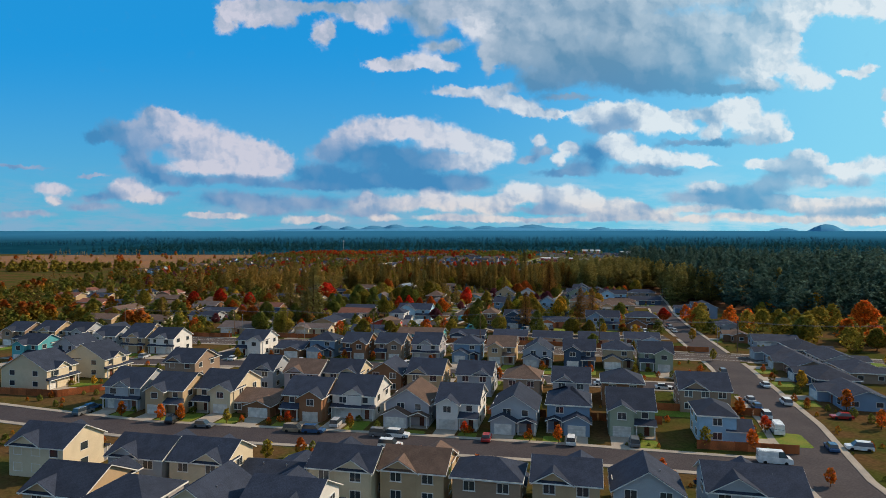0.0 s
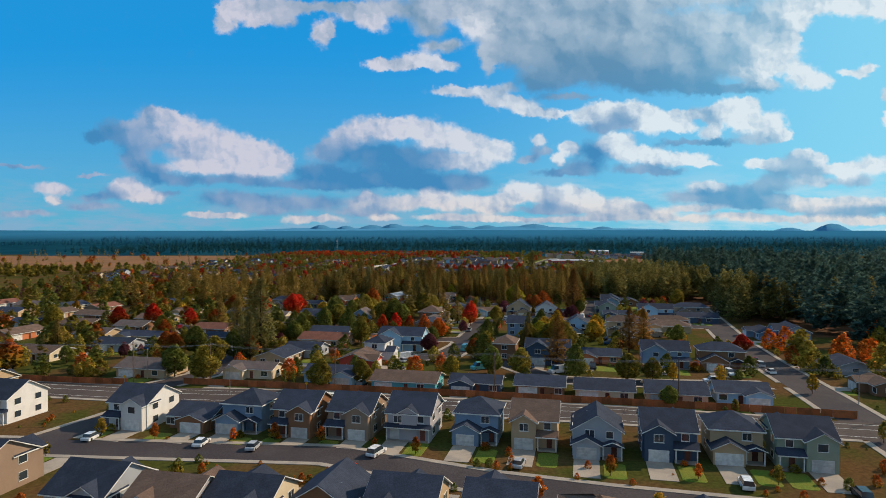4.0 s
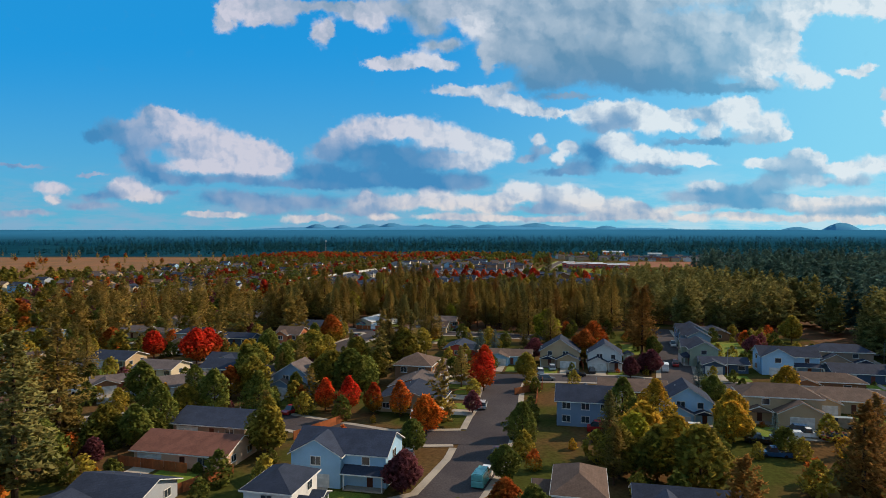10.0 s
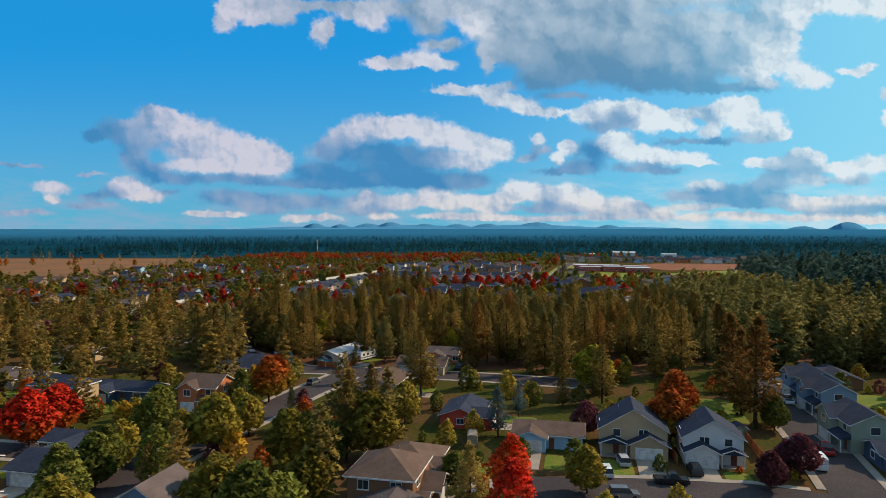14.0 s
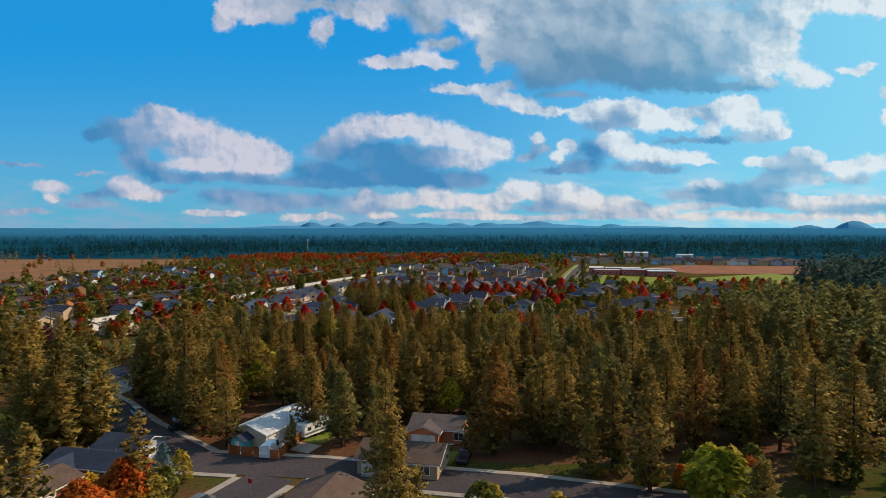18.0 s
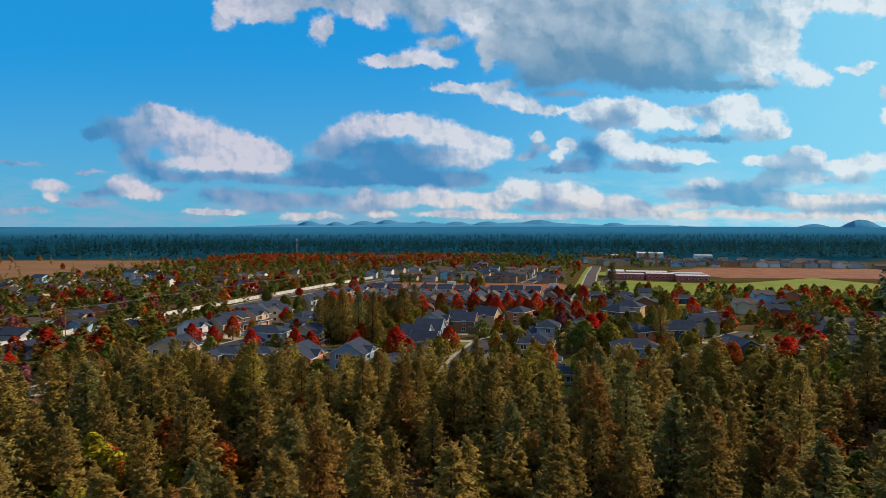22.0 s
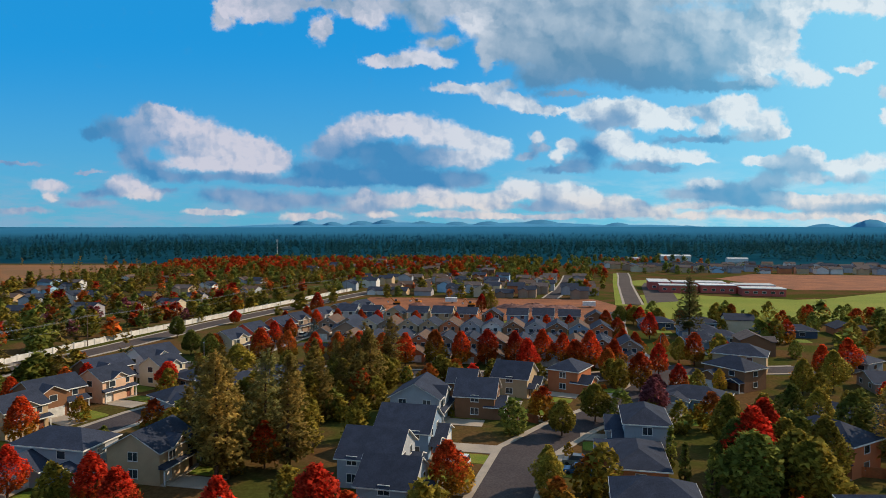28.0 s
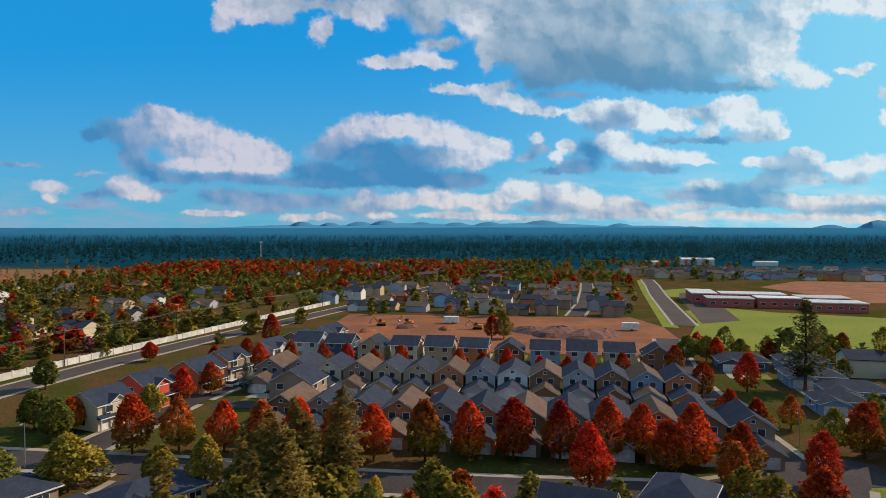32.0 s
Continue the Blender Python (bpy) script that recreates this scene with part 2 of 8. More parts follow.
    blue = N.mix(N.math("MULTIPLY", bank, 0.55), blue, N.mix(N.ramp(across, -2.0, 5.0), rgb(0.3, 0.4, 0.58), rgb(0.7, 0.78, 0.82)))
    colour = N.mix(N.math("MULTIPLY", cover, 0.96), blue, tint)
    # overhead and behind, the same broken cumulus goes on
    dome = N.join(N.math("DIVIDE", x, N.math("MAXIMUM", z, 0.08)), N.math("DIVIDE", y, N.math("MAXIMUM", z, 0.08)))
    overhead = N.math("MULTIPLY", N.ramp(N.noise(dome, 0.9, 5.0, 0.55), 0.4, 0.56), N.ramp(z, 0.02, 0.2))
    beyond = N.math("MAXIMUM", N.ramp(z, 0.42, 0.55), N.ramp(y, 0.25, 0.05))
    colour = N.mix(N.math("MULTIPLY", overhead, beyond), colour, rgb(0.38, 0.45, 0.55))
    back = N.add("ShaderNodeBackground", {0: colour, 1: 1.0})
    tree.links.new(back, tree.nodes.new("ShaderNodeOutputWorld").inputs[0])


make_world()

# ---------------------------------------------------------------- materials
def material(name, base, second=None, scale=0.6, rough=0.85, fine=0.25, gloss=0.1, bump=0.3, bump_scale=9.0, per_thing=0.0, metal=0.0, island=0.0, spread=(0.35, 0.65)):
    """base and second mix by a broad noise; fine: the share of grain; per_thing, island: how far single things or leaves differ in brightness."""
    m = bpy.data.materials.new(name)
    m.use_nodes = True
    tree = m.node_tree
    N = Nodes(tree)
    shader = tree.nodes["Principled BSDF"]
    place = tree.nodes.new("ShaderNodeTexCoord").outputs["Object"]
    if per_thing >= 0:
        info = tree.nodes.new("ShaderNodeObjectInfo")
        place = N.vec("ADD", place, N.vec("SCALE", info.outputs["Location"]))
    colour = N.mix(N.ramp(N.noise(place, scale, 4.0), *spread), rgb(*base), rgb(*(second or [c * 0.75 for c in base])))
    grain = N.noise(place, bump_scale, 5.0, 0.65)
    colour = N.mix(1.0, colour, N.mix(N.ramp(grain, 0.25, 0.75), rgb(1 - fine, 1 - fine, 1 - fine), rgb(1 + fine, 1 + fine, 1 + fine)), "MULTIPLY")
    if per_thing > 0:
        r = N.ramp(info.outputs["Random"], 0, 1, 1 - per_thing, 1 + per_thing)
        colour = N.mix(1.0, colour, N.join(r, r, r), "MULTIPLY")
    if island:
        geo = tree.nodes.new("ShaderNodeNewGeometry")
        r = N.ramp(geo.outputs["Random Per Island"], 0, 1, 1 - island, 1 + island)
        colour = N.mix(1.0, colour, N.join(r, r, r), "MULTIPLY")
    tree.links.new(colour, shader.inputs["Base Color"])
    shader.inputs["Roughness"].default_value, shader.inputs["Metallic"].default_value = rough, metal
    shader.inputs["Specular IOR Level"].default_value = gloss
    if bump:
        b = N.add("ShaderNodeBump", {"Strength": bump, "Distance": 0.05, "Height": grain})
        tree.links.new(b, shader.inputs["Normal"])
    return m


def siding(name, base):
    """Painted lap siding: boards 18 cm high, a little weathered."""
    m = material(name, base, [c * 0.9 for c in base], scale=0.35, rough=0.75, fine=0.06, bump=0, per_thing=0.05)
    N, tree = Nodes(m.node_tree), m.node_tree
    z = N.xyz(tree.nodes.new("ShaderNodeTexCoord").outputs["Object"])[2]
    lap = N.math("FRACT", N.math("DIVIDE", z, 0.18))
    b = N.add("ShaderNodeBump", {"Strength": 0.6, "Distance": 0.02, "Height": lap})
    tree.links.new(b, tree.nodes["Principled BSDF"].inputs["Normal"])
    return m


def shingles(name, base):
    m = material(name, base, [c * 0.8 for c in base], scale=0.5, rough=0.9, fine=0.25, bump=0.5, bump_scale=5.0, per_thing=0.12)
    N, tree = Nodes(m.node_tree), m.node_tree
    shader = tree.nodes["Principled BSDF"]
    old = shader.inputs["Base Color"].links[0].from_socket
    z = N.xyz(tree.nodes.new("ShaderNodeTexCoord").outputs["Object"])[2]
    course = N.ramp(N.math("FRACT", N.math("DIVIDE", z, 0.1)), 0.0, 0.3, 0.8, 1.04)
    tree.links.new(N.mix(1.0, old, N.join(course, course, course), "MULTIPLY"), shader.inputs["Base Color"])
    return m


def glass_like(name, base, rough=0.08):
    m = bpy.data.materials.new(name)
    m.use_nodes = True
    s = m.node_tree.nodes["Principled BSDF"]
    s.inputs["Base Color"].default_value, s.inputs["Roughness"].default_value = rgb(*base), rough
    s.inputs["Specular IOR Level"].default_value = 0.8
    return m


def leaves(name, base, low=None, island=0.45):
    """Foliage; low: the colour of the crown's lower boughs, where the leaves turn later."""
    m = bpy.data.materials.new(name)
    m.use_nodes = True
    tree = m.node_tree
    N = Nodes(tree)
    shader = tree.nodes["Principled BSDF"]
    info = tree.nodes.new("ShaderNodeObjectInfo")
    geo = tree.nodes.new("ShaderNodeNewGeometry")
    gen = tree.nodes.new("ShaderNodeTexCoord").outputs["Generated"]
    colour = N.mix(N.ramp(N.noise(gen, 4.0, 3.0), 0.35, 0.65), rgb(*base), rgb(base[0] * 0.7, base[1] * 0.8, base[2] * 0.8))
    if low:
        height = N.math("ADD", N.xyz(gen)[2], N.math("MULTIPLY", N.math("SUBTRACT", N.noise(gen, 5.0), 0.5), 0.9))
        height = N.math("ADD", height, N.math("MULTIPLY", N.math("SUBTRACT", info.outputs["Random"], 0.5), 0.35))
        colour = N.mix(N.ramp(height, 0.2, 0.62), rgb(*low), colour)
    a = N.ramp(geo.outputs["Random Per Island"], 0, 1, 1 - island, 1 + island)
    b = N.ramp(info.outputs["Random"], 0, 1, 0.75, 1.25)
    ab = N.math("MULTIPLY", a, b)
    colour = N.mix(1.0, colour, N.join(ab, ab, ab), "MULTIPLY")
    tree.links.new(colour, shader.inputs["Base Color"])
    shader.inputs["Roughness"].default_value = 0.7
    shader.inputs["Specular IOR Level"].default_value = 0.03
    # a crown is a rounded mass: its leaves mostly look outwards
    attr = tree.nodes.new("ShaderNodeAttribute")
    attr.attribute_name = "outward"
    turned = tree.nodes.new("ShaderNodeVectorTransform")
    turned.vector_type, turned.convert_from, turned.convert_to = "NORMAL", "OBJECT", "WORLD"
    tree.links.new(attr.outputs["Vector"], turned.inputs[0])
    face = N.vec("NORMALIZE", N.vec("ADD", N.vec("SCALE", turned.outputs[0]), N.vec("MULTIPLY", geo.outputs["Normal"], (0.8, 0.8, 0.8))))
    tree.links.new(face, shader.inputs["Normal"])
    through_leaf = N.add("ShaderNodeBsdfTranslucent", {0: colour, 1: face})
    both = N.add("ShaderNodeMixShader", {0: 0.58, 1: shader.outputs[0], 2: through_leaf})
    tree.links.new(both, tree.nodes["Material Output"].inputs[0])
    return m


M = {
    "white": siding("white_siding", (0.66, 0.64, 0.61)), "cream": siding("cream_siding", (0.6, 0.5, 0.35)),
    "tan": siding("tan_siding", (0.46, 0.33, 0.2)), "taupe": siding("taupe_siding", (0.3, 0.21, 0.15)),
    "grey": siding("grey_siding", (0.36, 0.38, 0.41)), "blue": siding("blue_grey_siding", (0.2, 0.28, 0.38)),
    "navy": siding("navy_siding", (0.06, 0.09, 0.14)), "sky": siding("light_blue_siding", (0.32, 0.5, 0.66)),
    "teal": siding("teal_siding", (0.1, 0.36, 0.4)), "brown": siding("brown_siding", (0.24, 0.12, 0.065)),
    "rust": siding("rust_red_siding", (0.5, 0.17, 0.075)), "barn": siding("barn_red_siding", (0.58, 0.085, 0.055)),
    "sage": siding("sage_siding", (0.28, 0.32, 0.24)), "lilac": siding("pale_grey_siding", (0.37, 0.35, 0.37)),
    "peach": siding("peach_siding", (0.66, 0.42, 0.28)),
    "charcoal": shingles("charcoal_shingles", (0.036, 0.044, 0.066)), "slate": shingles("slate_shingles", (0.036, 0.044, 0.068)),
    "umber": shingles("umber_shingles", (0.13, 0.085, 0.065)), "redroof": shingles("red_brown_shingles", (0.2, 0.085, 0.06)),
    "ash": shingles("weathered_grey_shingles", (0.125, 0.097, 0.09)), "whiteroof": shingles("white_roof_sheet", (0.62, 0.62, 0.62)),
    "trim": material("white_trim", (0.74, 0.72, 0.68), scale=0.8, rough=0.6, fine=0.05, bump=0),
    "pane": glass_like("window_glass", (0.03, 0.04, 0.05)),
    "door": material("garage_door_paint", (0.62, 0.6, 0.56), scale=1.0, rough=0.6, fine=0.05, bump=0, per_thing=0.15),
    "entry": material("entry_door_paint", (0.16, 0.06, 0.04), scale=1.0, rough=0.5, fine=0.05, bump=0, per_thing=0.4),
    "metal": material("galvanised_metal", (0.45, 0.46, 0.48), rough=0.4, fine=0.1, bump=0, metal=0.8),
    "fence": material("cedar_fence", (0.34, 0.1, 0.035), (0.22, 0.075, 0.03), scale=0.5, rough=0.85, fine=0.25, per_thing=0.25, island=0.25),
    "wall": material("white_masonry", (0.66, 0.63, 0.58), scale=0.3, rough=0.85, fine=0.1, per_thing=0.05),
    "asphalt": material("asphalt", (0.05, 0.041, 0.043), (0.066, 0.054, 0.054), scale=0.08, rough=0.9, fine=0.3, bump=0.2, bump_scale=3.0),
    "old_asphalt": material("pale_asphalt", (0.07, 0.053, 0.047), (0.088, 0.066, 0.056), scale=0.1, rough=0.9, fine=0.3, bump=0.2, bump_scale=3.0),
    "concrete": material("concrete", (0.36, 0.3, 0.24), (0.28, 0.24, 0.2), scale=0.25, rough=0.88, fine=0.15, bump=0.2),
    "paint": material("road_paint", (0.7, 0.7, 0.66), scale=2.0, rough=0.7, fine=0.2, bump=0),
    "lawn": material("lawn", (0.1, 0.15, 0.018), (0.16, 0.16, 0.025), scale=0.2, rough=0.95, fine=0.35, bump=0.6, bump_scale=4.0),
    "field": material("playing_field", (0.15, 0.18, 0.018), (0.19, 0.2, 0.025), scale=0.04, rough=0.95, fine=0.3, bump=0.5, bump_scale=1.5),
    "dirt": material("bare_dirt", (0.27, 0.1, 0.045), (0.19, 0.075, 0.038), scale=0.06, rough=0.95, fine=0.3, bump=0.6, bump_scale=1.2),
    "straw": material("dry_grassland", (0.24, 0.105, 0.042), (0.17, 0.09, 0.036), scale=0.02, rough=0.95, fine=0.3, bump=0.4, bump_scale=0.5),
    "bark": material("tree_bark", (0.12, 0.06, 0.035), (0.06, 0.04, 0.03), scale=1.5, rough=0.9, fine=0.3, bump=0.6),
    "pole": material("weathered_pole_wood", (0.16, 0.1, 0.07), (0.1, 0.07, 0.05), scale=1.0, rough=0.9, fine=0.2),
    "wire": material("cable", (0.25, 0.25, 0.26), rough=0.5, fine=0.05, bump=0),
    "rubber": material("tyre_rubber", (0.02, 0.02, 0.02), rough=0.85, fine=0.1, bump=0),
    "school_brick": material("red_school_brick", (0.5, 0.11, 0.085), (0.44, 0.1, 0.08), scale=0.1, rough=0.85, fine=0.2),
    # the teal pine copy carries middle-distance haze in its colour
    "pine": leaves("pine_needles", (0.46, 0.305, 0.08), island=0.45), "pine_dark": leaves("dark_pine_needles", (0.36, 0.3, 0.1), island=0.45), "pine_haze": leaves("pine_needles_haze_teal", (0.18, 0.3, 0.24), island=0.45),
    "pine_rust": leaves("rusty_pine_needles", (0.48, 0.24, 0.062), island=0.45),
    "pine_light": leaves("olive_pine_needles", (0.48, 0.35, 0.075), island=0.45),
    # needle colour with the blue-green haze of distance mixed in
    "far_haze_teal": leaves("distant_needles_haze_teal", (0.05, 0.19, 0.21), island=0.35),
    # stronger blue haze painted into the needles of the farthest forest
    "far_haze_blue": leaves("far_needles_haze_blue", (0.045, 0.19, 0.3), island=0.3),
    "spruce": leaves("blue_spruce_needles", (0.2, 0.28, 0.28)),
    "green": leaves("green_leaves", (0.26, 0.255, 0.05)), "olive": leaves("olive_leaves", (0.44, 0.32, 0.05)),
    "yellow": leaves("yellow_leaves", (0.75, 0.44, 0.05)), "orange": leaves("orange_leaves", (0.85, 0.23, 0.03)),
    "red": leaves("red_maple_leaves", (0.78, 0.1, 0.024), low=(0.42, 0.2, 0.02)), "crimson": leaves("crimson_leaves", (0.76, 0.06, 0.026), low=(0.5, 0.12, 0.02)),
    "rusty": leaves("rust_leaves", (0.64, 0.16, 0.03), low=(0.42, 0.27, 0.03)), "plum": leaves("plum_leaves", (0.3, 0.09, 0.1)),
    "lime": leaves("lime_leaves", (0.62, 0.5, 0.05)),
}
CAR_PAINT = {
    "white": (0.75, 0.75, 0.74), "silver": (0.45, 0.46, 0.48), "grey": (0.14, 0.15, 0.16), "black": (0.015, 0.015, 0.018),
    "red": (0.35, 0.02, 0.02), "blue": (0.03, 0.09, 0.2), "tan": (0.3, 0.24, 0.17), "teal": (0.12, 0.42, 0.4),
}
for key, base in CAR_PAINT.items():
    M["car_" + key] = material("car_paint_" + key, base, scale=1.0, rough=0.25, fine=0.03, bump=0, gloss=0.6)

# ---------------------------------------------------------------- building blocks
class Geo:
    """Vertices and faces of one mesh in the making."""

    def __init__(self):
        self.v, self.f = [], []

    def box(self, x0, x1, y0, y1, z0, z1):
        n = len(self.v)
        self.v += [(x, y, z) for z in (z0, z1) for x, y in ((x0, y0), (x1, y0), (x1, y1), (x0, y1))]
        self.f += [tuple(n + i for i in q) for q in ((3, 2, 1, 0), (4, 5, 6, 7), (0, 1, 5, 4), (1, 2, 6, 5), (2, 3, 7, 6), (3, 0, 4, 7))]
        return self

    def prism(self, outline, along, a, b):
        """An outline of (across, z) drawn out along x or y from a to b."""
        n, k = len(self.v), len(outline)
        for s in (a, b):
            self.v += [(s, p, z) if along == "x" else (p, s, z) for p, z in outline]
        self.f += [tuple(range(n + k - 1, n - 1, -1)), tuple(range(n + k, n + 2 * k))]
        self.f += [(n + i, n + (i + 1) % k, n + k + (i + 1) % k, n + k + i) for i in range(k)]
        return self

    def tube(self, points, radii, sides=6, close=True):
        n = len(self.v)
        for (x, y, z), r in zip(points, radii):
            self.v += [(x + r * math.cos(2 * math.pi * i / sides), y + r * math.sin(2 * math.pi * i / sides), z) for i in range(sides)]
        for j in range(len(points) - 1):
            for i in range(sides):
                a, b = n + j * sides + i, n + j * sides + (i + 1) % sides
                self.f.append((a, b, b + sides, a + sides))
        if close:
            self.f += [tuple(range(n + sides - 1, n - 1, -1)), tuple(range(len(self.v) - sides, len(self.v)))]
        return self

    def wheel(self, x, y, z, r, w, sides=12):
        """A short cylinder whose axle lies along x."""
        n = len(self.v)
        for s in (x - w / 2, x + w / 2):
            self.v += [(s, y + r * math.cos(2 * math.pi * i / sides), z + r * math.sin(2 * math.pi * i / sides)) for i in range(sides)]
        self.f += [tuple(range(n, n + sides)), tuple(range(n + 2 * sides - 1, n + sides - 1, -1))]
        self.f += [(n + i, n + sides + i, n + sides + (i + 1) % sides, n + (i + 1) % sides) for i in range(sides)]
        return self

    def mesh(self, name, mat, smooth=False):
        me = bpy.data.meshes.new(name)
        me.from_pydata(self.v, [], self.f)
        bm = bmesh.new()
        bm.from_mesh(me)
        bmesh.ops.recalc_face_normals(bm, faces=bm.faces)
        bm.to_mesh(me)
        bm.free()
        if smooth:
            me.polygons.foreach_set("use_smooth", [True] * len(me.polygons))
        me.materials.append(mat)
        return me


def part(name, geo, mat, parent=None, label="", at=None):
    """One mesh object, under a thing or a part, or on its own."""
    ob = new(name, geo if isinstance(geo, bpy.types.Mesh) else geo.mesh(name, mat))
    ob.parent = parent
    if at is not None:
        ob.matrix_basis = at
    return tagged(ob, label) if label else ob


def thing(name, m, label, category, group="", kind=""):
    ob = new(name)
    ob.matrix_basis = m
    ob.empty_display_size = 0.5
    return tagged(ob, label, category, group, kind)


SHARED = {}


def shared(key, make):
    if key not in SHARED:
        SHARED[key] = make()
    return SHARED[key]


# ---------------------------------------------------------------- houses
def window(parent, x, y, z, turn, w, h, plain=False):
    """A framed window on a wall that looks along -y before its turn; z: its sill."""
    at = pose(x, y, z, 0, 0, turn)
    m = parent.matrix_basis
    out = m.to_3x3() @ Vector((math.sin(radians(turn)), -math.cos(radians(turn)), 0))
    if out.y > 0.5 or out.x * m.translation.x > 0.75 * abs(m.translation.x) > 9:
        return

    def frame_mesh():
        g = Geo().box(-w / 2 - 0.1, w / 2 + 0.1, -0.07, 0.04, -0.1, h + 0.1)
        if w > 1.3:
            g.box(-0.04, 0.04, -0.1, -0.06, -0.05, h + 0.05)
        return g.box(-w / 2 - 0.16, w / 2 + 0.16, -0.12, 0.02, -0.19, -0.103).mesh("window", M["trim"])

    if abs(m.translation.x) > 62 or m.translation.y > 735:
        def whole():
            # frame and glass in one: the glass is set back in the frame
            g, a, b = Geo(), w / 2 + 0.1, w / 2
            g.v = [(-a, 0.03, -0.1), (a, 0.03, -0.1), (a, 0.03, h + 0.1), (-a, 0.03, h + 0.1), (-a, -0.07, -0.1), (a, -0.07, -0.1), (a, -0.07, h + 0.1), (-a, -0.07, h + 0.1)]
            g.v += [(-b, -0.03, 0), (b, -0.03, 0), (b, -0.03, h), (-b, -0.03, h)]
            g.f = [(0, 1, 5, 4), (1, 2, 6, 5), (2, 3, 7, 6), (3, 0, 4, 7), (4, 5, 9, 8), (5, 6, 10, 9), (6, 7, 11, 10), (7, 4, 8, 11), (8, 9, 10, 11)]
            me = g.mesh("window", M["trim"])
            me.materials.append(M["pane"])
            me.polygons[8].material_index = 1
            return me

        part("window", shared(("whole", w, h), whole), None, parent, at=at)
        return

    def pane_mesh():
        return Geo().box(-w / 2, w / 2, -0.085, -0.071, 0, h).mesh("pane", M["pane"])

    frame_part = part("window", shared(("frame", w, h), frame_mesh), None, parent, at=at)
    part("pane", shared(("pane", w, h), pane_mesh), None, frame_part, "dark window glass")


def garage_door(parent, x, y, turn, w, mat=None):
    def make():
        # four rows of panels with grooves between them
        o = [(0.03, 0), (0.03, 2.2)]
        for i in range(4):
            z = 2.2 - i * 0.55
            o += [(-0.02, z), (-0.05, z - 0.05), (-0.05, z - 0.5), (-0.02, z - 0.55)]
        return Geo().prism(o, "x", -w / 2, w / 2).mesh("garage_door", M["door"])

    part("garage_door", shared(("garage", w), make), None, parent, "panelled garage door", at=pose(x, y, 0.02, 0, 0, turn))


def volume(house, x0, x1, y0, y1, eave, wall, roof, ridge="x", pitch=0.5, over=0.45, base=0.0, trim=True, hip=False):
    """A walled block with its roof: a gable whose ridge runs along x or y, or a hip."""
    cx, cy = (x0 + x1) / 2, (y0 + y1) / 2
    half = ((y1 - y0) if ridge == "x" else (x1 - x0)) / 2
    top = eave + half * pitch
    low = eave - over * pitch
    t = 0.2
    if hip:
        part("wall", Geo().box(x0, x1, y0, y1, base, eave), M[wall], house)
        g = Geo()
        X0, X1, Y0, Y1 = x0 - over, x1 + over, y0 - over, y1 + over
        run = (half + over) * 0.98
        ends = ((X0 + run, cy), (X1 - run, cy)) if ridge == "x" else ((cx, Y0 + run), (cx, Y1 - run))
        g.v = [(X0, Y0, eave), (X1, Y0, eave), (X1, Y1, eave), (X0, Y1, eave)]
        g.v += [(x, y, eave + t) for x, y in ((X0, Y0), (X1, Y0), (X1, Y1), (X0, Y1))]
        g.v += [(*ends[0], eave + t + run * pitch), (*ends[1], eave + t + run * pitch)]
        g.f = [(3, 2, 1, 0), (0, 1, 5, 4), (1, 2, 6, 5), (2, 3, 7, 6), (3, 0, 4, 7)]
        g.f += [(4, 5, 9, 8), (5, 6, 9), (6, 7, 8, 9), (7, 4, 8)] if ridge == "x" else [(4, 5, 8), (5, 6, 9, 8), (6, 7, 9), (7, 4, 8, 9)]
        part("roof", g, M[roof], house)
        if trim:
            e = 0.05
            g = Geo().box(X0 - e, X1 + e, Y0 - e, Y0 - 0.003, eave - 0.06, eave + t - 0.02).box(X0 - e, X1 + e, Y1 + 0.003, Y1 + e, eave - 0.06, eave + t - 0.02)
            g.box(X0 - e, X0 - 0.003, Y0, Y1, eave - 0.06, eave + t - 0.02).box(X1 + 0.003, X1 + e, Y0, Y1, eave - 0.06, eave + t - 0.02)
            part("gutter", g, M["trim"], house, "white gutter and fascia")
        return eave + t + run * pitch
    a0, a1, c0, c1 = (x0, x1, y0, y1) if ridge == "x" else (y0, y1, x0, x1)
    mid = (c0 + c1) / 2
    part("wall", Geo().prism([(c0, base), (c1, base), (c1, eave), (mid, top), (c0, eave)], ridge, a0, a1), M[wall], house)
    chevron = [(c0 - over, low + 0.13), (mid, top + 0.13), (c1 + over, low + 0.13), (c1 + over, low + t), (mid, top + t), (c0 - over, low + t)]
    part("roof", Geo().prism(chevron, ridge, a0 - over, a1 + over), M[roof], house)
    if trim:
        board = [(c0 - over - 0.03, low - 0.06), (mid, top + 0.01), (c1 + over + 0.03, low - 0.06), (c1 + over + 0.03, low + 0.127), (mid, top + 0.127), (c0 - over - 0.03, low + 0.127)]
        part("fascia", Geo().prism(board, ridge, a0 - over - 0.04, a1 + over + 0.04), M["trim"], house, "white rake boards and soffit")
    return top + t


def vents(house, x, y, z):
    if house.matrix_basis.translation.y > 600:
        return
    g = Geo().tube([(0, 0, -0.6), (0, 0, 0.45), (0, 0, 0.5)], [0.07, 0.07, 0.1], 6)
    part("roof_vent", shared("vent", lambda: g.mesh("roof_vent", M["metal"])), None, house, at=pose(x, y, z))


